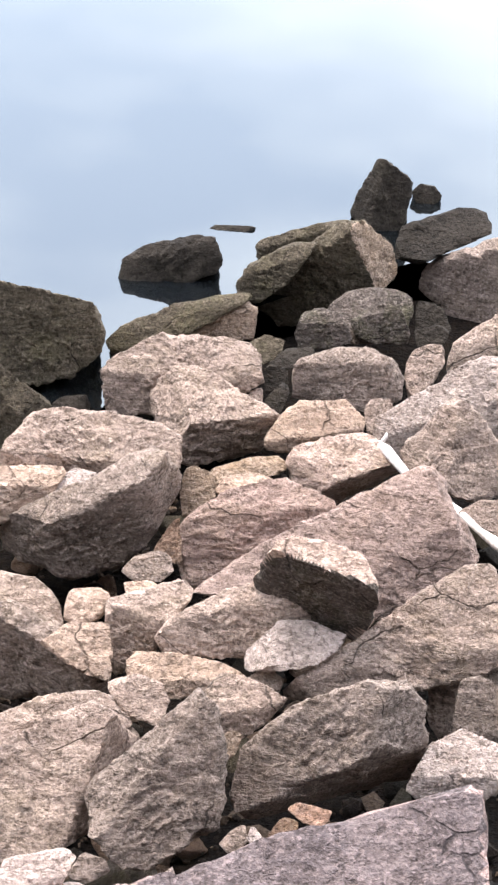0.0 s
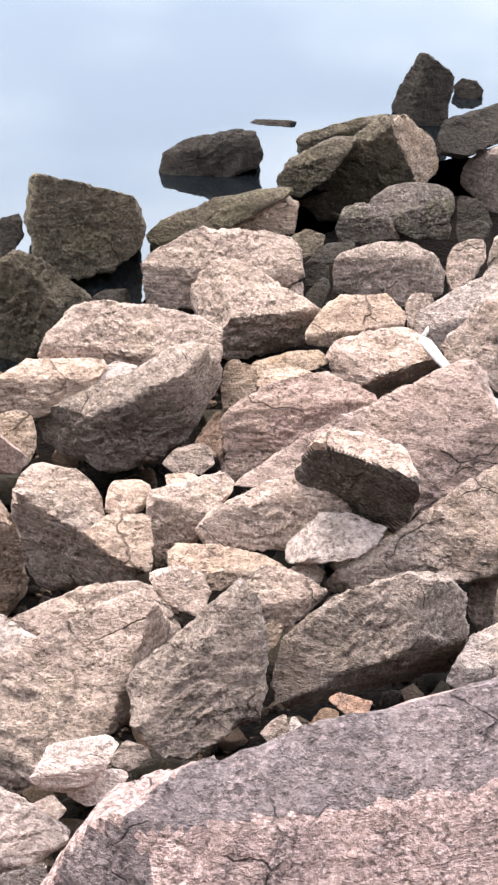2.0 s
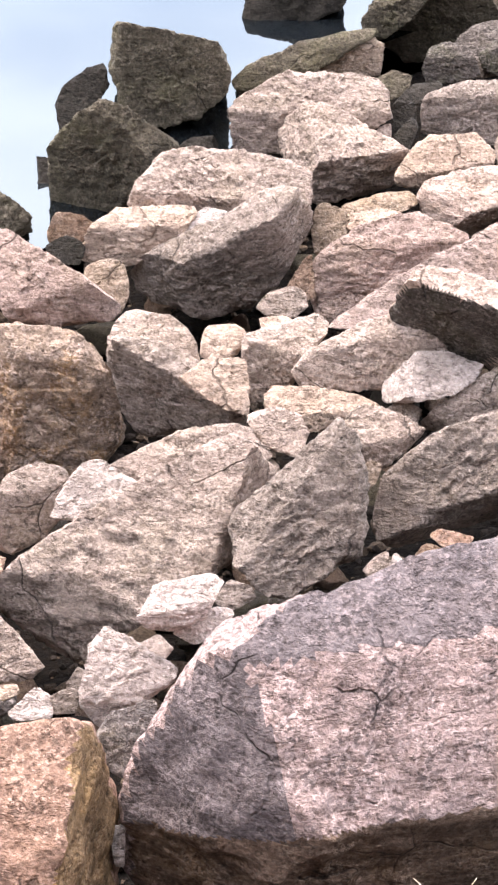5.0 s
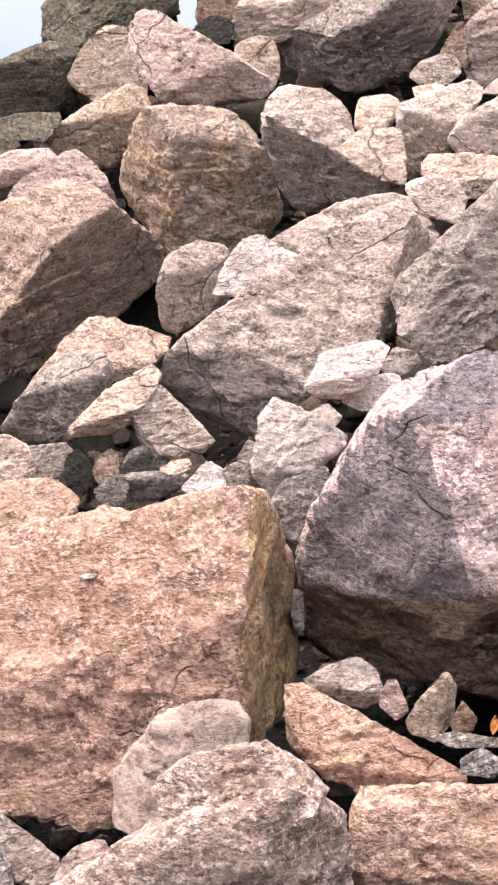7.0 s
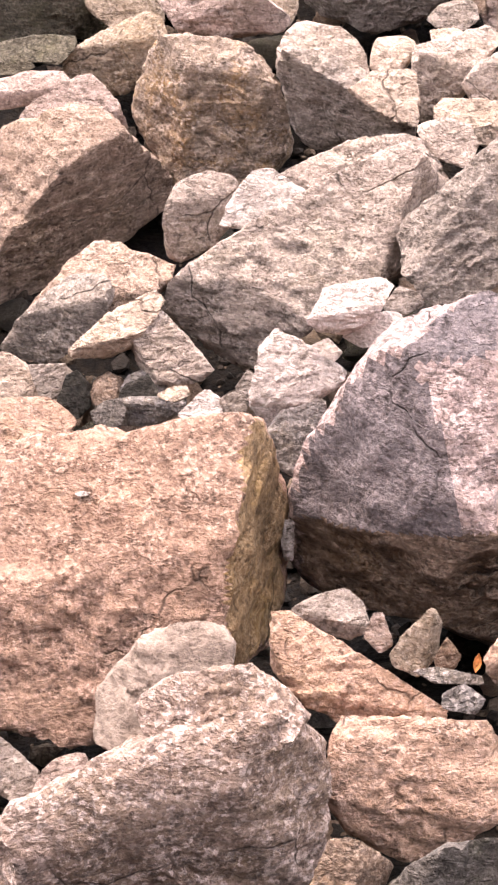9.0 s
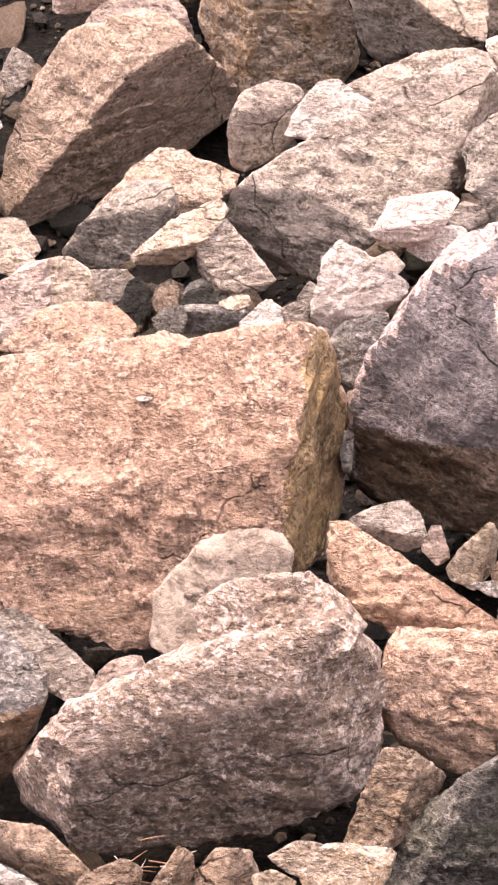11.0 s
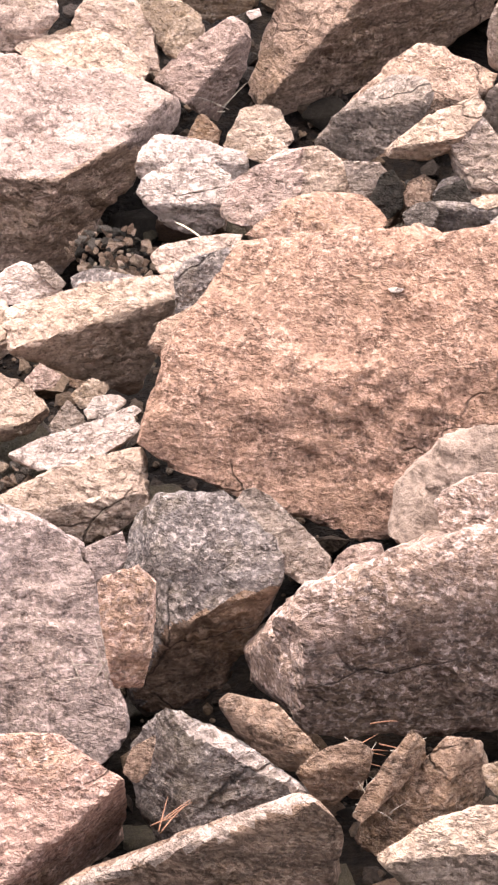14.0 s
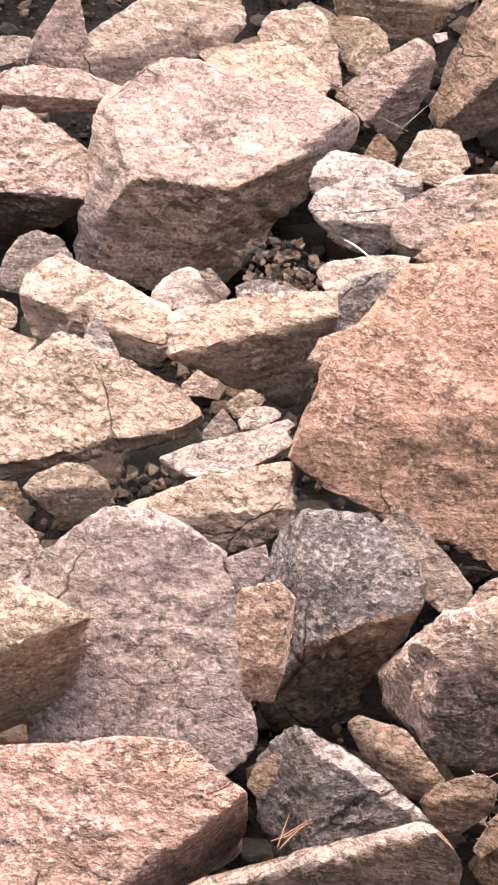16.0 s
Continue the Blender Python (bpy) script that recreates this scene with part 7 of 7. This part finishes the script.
# ---- small things: driftwood, dry grass, needles, chips ----
def plain_material(name, a, b, scale, gloss=0.8):
    m, n, l = mat_new(name)
    co = n.new("ShaderNodeTexCoord").outputs["Object"]
    mp = n.new("ShaderNodeMapping")
    mp.inputs["Scale"].default_value = (1, 1, 0.25)
    l.new(co, mp.inputs["Vector"])
    f = ramp_node(n, l, noise_node(n, l, mp.outputs["Vector"], scale, 5.0, 0.65), 0.35, 0.65)
    sh = n.new("ShaderNodeBsdfPrincipled")
    sh.inputs["Roughness"].default_value = gloss
    l.new(mix_node(n, l, f, a, b), sh.inputs["Base Color"])
    bp = n.new("ShaderNodeBump")
    bp.inputs["Strength"].default_value, bp.inputs["Distance"].default_value = 0.5, 0.005
    l.new(f, bp.inputs["Height"])
    l.new(bp.outputs["Normal"], sh.inputs["Normal"])
    l.new(sh.outputs["BSDF"], n.new("ShaderNodeOutputMaterial").inputs["Surface"])
    return m


WOOD = plain_material("bleached_driftwood", (0.42, 0.38, 0.35), (0.66, 0.62, 0.59), 40.0)
STRAW = plain_material("dry_straw", (0.42, 0.33, 0.21), (0.60, 0.50, 0.36), 60.0)
NEEDLE = plain_material("fallen_pine_needles", (0.15, 0.06, 0.03), (0.24, 0.11, 0.06), 60.0)
PALE = plain_material("pale_dry_needles", (0.22, 0.18, 0.145), (0.34, 0.285, 0.235), 60.0)
LEAF = plain_material("orange_dead_leaf", (0.45, 0.13, 0.03), (0.55, 0.22, 0.06), 50.0)


def tube(bm, pts, radii, sides=10):
    """A round, tapering stem along pts."""
    rings = []
    for i, p in enumerate(pts):
        p = Vector(p)
        ahead = (Vector(pts[min(i + 1, len(pts) - 1)]) - Vector(pts[max(i - 1, 0)])).normalized()
        side = ahead.cross(Vector((0.13, 0.2, 1))).normalized()
        up = side.cross(ahead)
        rings.append([bm.verts.new(p + (side * math.cos(k * 6.2832 / sides) + up * math.sin(k * 6.2832 / sides)) * radii[i]) for k in range(sides)])
    for a, b in zip(rings, rings[1:]):
        for k in range(sides):
            bm.faces.new((a[k], a[(k + 1) % sides], b[(k + 1) % sides], b[k]))
    bm.faces.new(rings[0][::-1])
    bm.faces.new(rings[-1])


def bent(a, b, lift, n=6):
    a, b = Vector(a), Vector(b)
    return [a.lerp(b, i / n) + Vector((0, 0, lift * 4 * (i / n) * (1 - i / n))) for i in range(n + 1)]


def finish(name, bm, mat, place=(0, 0, 0)):
    me = bpy.data.meshes.new(name)
    bm.normal_update()
    bm.to_mesh(me)
    bm.free()
    me.polygons.foreach_set("use_smooth", [True] * len(me.polygons))
    me.materials.append(mat)
    ob = new(name, me)
    ob.location = place
    return ob


def driftwood():
    bm = bmesh.new()
    rng = random.Random(3)
    line = [(0.0, 0.0, 0.0), (0.07, -0.10, 0.012), (0.13, -0.23, 0.01), (0.21, -0.30, -0.04), (0.33, -0.42, -0.06), (0.45, -0.62, -0.015), (0.545, -0.90, 0.055), (0.625, -1.09, 0.105), (0.76, -1.33, 0.145)]
    tube(bm, line, [0.020 + 0.011 * math.sin(1.1 * i) ** 2 + rng.uniform(-0.003, 0.003) for i in range(len(line))], 14)
    tube(bm, [(0.03, -0.04, 0.0), (0.06, -0.03, 0.05), (0.065, -0.025, 0.075)], [0.014, 0.011, 0.006], 8)
    ob = finish("driftwood_branch", bm, WOOD, (0.704, 12.178, 0.448))
    return tagged(ob, "bleached grey driftwood branch lying across the boulders", "branch")


driftwood()


def stems(name, label, category, base, count, length, spread, mat, seed, thick=0.0025, flat=False, heading=None):
    """A loose bunch of thin dry stems or fallen needles."""
    rng = random.Random(seed)
    bm = bmesh.new()
    for _ in range(count):
        a = Vector((rng.gauss(0, spread), rng.gauss(0, spread), 0.0 if not flat else rng.uniform(0.0, 0.03)))
        h = rng.uniform(0, 6.28) if heading is None else heading + rng.gauss(0, 0.35)
        ln = length * rng.uniform(0.5, 1.1)
        rise = rng.uniform(-0.05, 0.12) if flat else rng.uniform(0.6, 1.3)
        b = a + Vector((math.cos(h), math.sin(h), rise)).normalized() * ln
        tube(bm, bent(a, b, ln * rng.uniform(-0.05, 0.12), 4), [thick, thick, thick * 0.9, thick * 0.7, thick * 0.35], 5)
    return tagged(finish(name, bm, mat, base), label, category)


stems("dry_grass", "dry straw-coloured grass tuft beside the speckled boulder", "grass", (0.413, 5.238, 2.013), 26, 0.17, 0.035, STRAW, 2, 0.0028)
stems("dry_grass", "thin dry grass stems growing between pale boulders", "grass", (-2.517, 8.126, 0.524), 3, 0.17, 0.02, PALE, 9, 0.0016)
stems("dry_grass", "thin dry grass stems leaning on an ash-rose boulder", "grass", (-1.653, 3.895, 2.035), 9, 0.2, 0.03, PALE, 12, 0.0018)
stems("pine_needles", "reddish fallen pine needles between brown stones", "needles", (-0.886, 3.65, 2.25), 9, 0.12, 0.05, NEEDLE, 4, 0.0016, True, 0.15)
stems("pine_needles", "pale fallen pine needles under the lichen-crusted boulder", "needles", (-0.776, 3.69, 2.235), 8, 0.10, 0.06, PALE, 5, 0.0012, True)
stems("pine_needles", "reddish pine needle bunch in a gap", "needles", (-1.223, 3.166, 2.516), 5, 0.1, 0.015, NEEDLE, 6, 0.0017, True, 1.2)
stems("pine_needles", "pale pine needles caught between stones", "needles", (-0.826, 3.48, 2.27), 6, 0.09, 0.04, PALE, 7, 0.0011, True)
bm = bmesh.new()
tube(bm, bent((0, 0, 0), (0.167, -0.169, 0.087), 0.01), [0.003, 0.0034, 0.0034, 0.003, 0.003, 0.0025, 0.002], 8)
tagged(finish("twig", bm, STRAW, (-2.397, 7.001, 0.865)), "pale bare twig leaning on a stone", "twig")


def leaf(place, size, turn):
    bm = bmesh.new()
    outline = [(0, -1), (0.35, -0.5), (0.45, 0), (0.32, 0.5), (0, 1), (-0.32, 0.5), (-0.45, 0), (-0.35, -0.5)]
    rim = [bm.verts.new((x * size, y * size, 0.25 * size * abs(x) + 0.1 * size * y * y)) for x, y in outline]
    top, low = bm.verts.new((0, 0, 0.0)), [bm.verts.new(v.co - Vector((0, 0, 0.0015))) for v in rim]
    for i in range(8):
        bm.faces.new((rim[i], rim[(i + 1) % 8], top))
        bm.faces.new((low[(i + 1) % 8], low[i], rim[i], rim[(i + 1) % 8]))
    bm.faces.new(low[::-1])
    ob = finish("dead_leaf", bm, LEAF)
    ob.matrix_world = pose(*place, 60, 20, turn)
    return tagged(ob, "curled orange dead leaf between two stones", "leaf")


leaf((0.034, 5.15, 1.908), 0.03, 20)


def chips(name, label, centre, rx, ry, turn, count, small, large, seed, dark):
    """Counted small chips of stone and bark in one hollow, each a stone of its own."""
    rng = random.Random(seed)
    shapes = []
    for k in range(6):
        cuts = [(rng.uniform(0, 360), rng.uniform(-70, 70), rng.uniform(0.45, 0.8)) for _ in range(3)] + [(k * 40 + 5, 75, 0.4), (k * 25, -80, 0.4), (10 * k, 8, 0.95), (90 - 8 * k, -6, 0.7), (180 + 11 * k, 5, 0.9), (270, -10, 0.75)]
        me = stone_mesh("chip", cuts, 900 + seed * 10 + k, 3, rough=1.2, knocks=2)
        me.polygons.foreach_set("use_smooth", [False] * len(me.polygons))
        me.materials.append(STONE[("brown", "ochre", "dark", "brown", "rusty", "mossy")[k] if dark else ("cream", "brown", "ochre", "cream2", "brown", "olive")[k]])
        shapes.append(me)
    for i in range(count):
        ob = new(name, shapes[rng.randrange(6)])
        a, r = rng.uniform(0, 6.28), rng.random() ** 0.5
        x, y = rx * r * math.cos(a), ry * r * math.sin(a)
        c, s = math.cos(radians(turn)), math.sin(radians(turn))
        x, y = x * c - y * s, x * s + y * c
        size = rng.uniform(small, large)
        ob.matrix_world = pose(centre[0] + x, centre[1] + y, centre[2] - 0.22 * y + 0.17 * x + rng.uniform(-0.09, -0.01), rng.uniform(-50, 50), rng.uniform(-50, 50), rng.uniform(0, 360)) @ Matrix.Scale(size, 4)
        tagged(ob, label, "stone", "chips in a hollow")


chips("stone_chip", "small brown and cream stone chip in a hollow", (-2.669, 6.994, 0.69), 0.24, 0.16, 140, 150, 0.009, 0.022, 1, True)
chips("stone_chip", "pale cream stone chip in a hollow", (-2.609, 6.924, 0.73), 0.12, 0.08, 140, 26, 0.008, 0.018, 2, False)
chips("stone_chip", "small brown and ochre stone chip in a hollow", (-2.508, 5.265, 1.23), 0.14, 0.09, 20, 60, 0.009, 0.022, 3, True)
chips("stone_chip", "small weathered stone chip beside a cream boulder", (-2.249, 5.606, 1.18), 0.14, 0.08, 20, 34, 0.009, 0.02, 4, True)
chips("stone_chip", "small dark stone chip in a shaded gap", (0.645, 8.488, 0.84), 0.28, 0.12, 10, 40, 0.016, 0.04, 5, True)
chips("stone_chip", "small dark stone chip in a shaded gap", (-1.541, 7.415, 0.82), 0.22, 0.12, 0, 36, 0.018, 0.045, 6, True)
chips("stone_chip", "small brown stone chip under the lichen-crusted boulder", (-0.74, 3.66, 2.17), 0.26, 0.12, 5, 50, 0.01, 0.026, 7, True)
boulder("white", "small white chip lying on the salmon-pink slab", (-1.226, 5.639, 1.997), [(-3.0, 54.0, 0.008), (-155.0, 42.4, 0.008), (173.2, 41.3, 0.008), (74.6, -31.9, 0.016), (15.2, -50.9, 0.007), (-51.2, -30.4, 0.018), (-167.3, -43.0, 0.019)], 4, knocks=4, name="stone", category="stone", group="small stones of the shore")
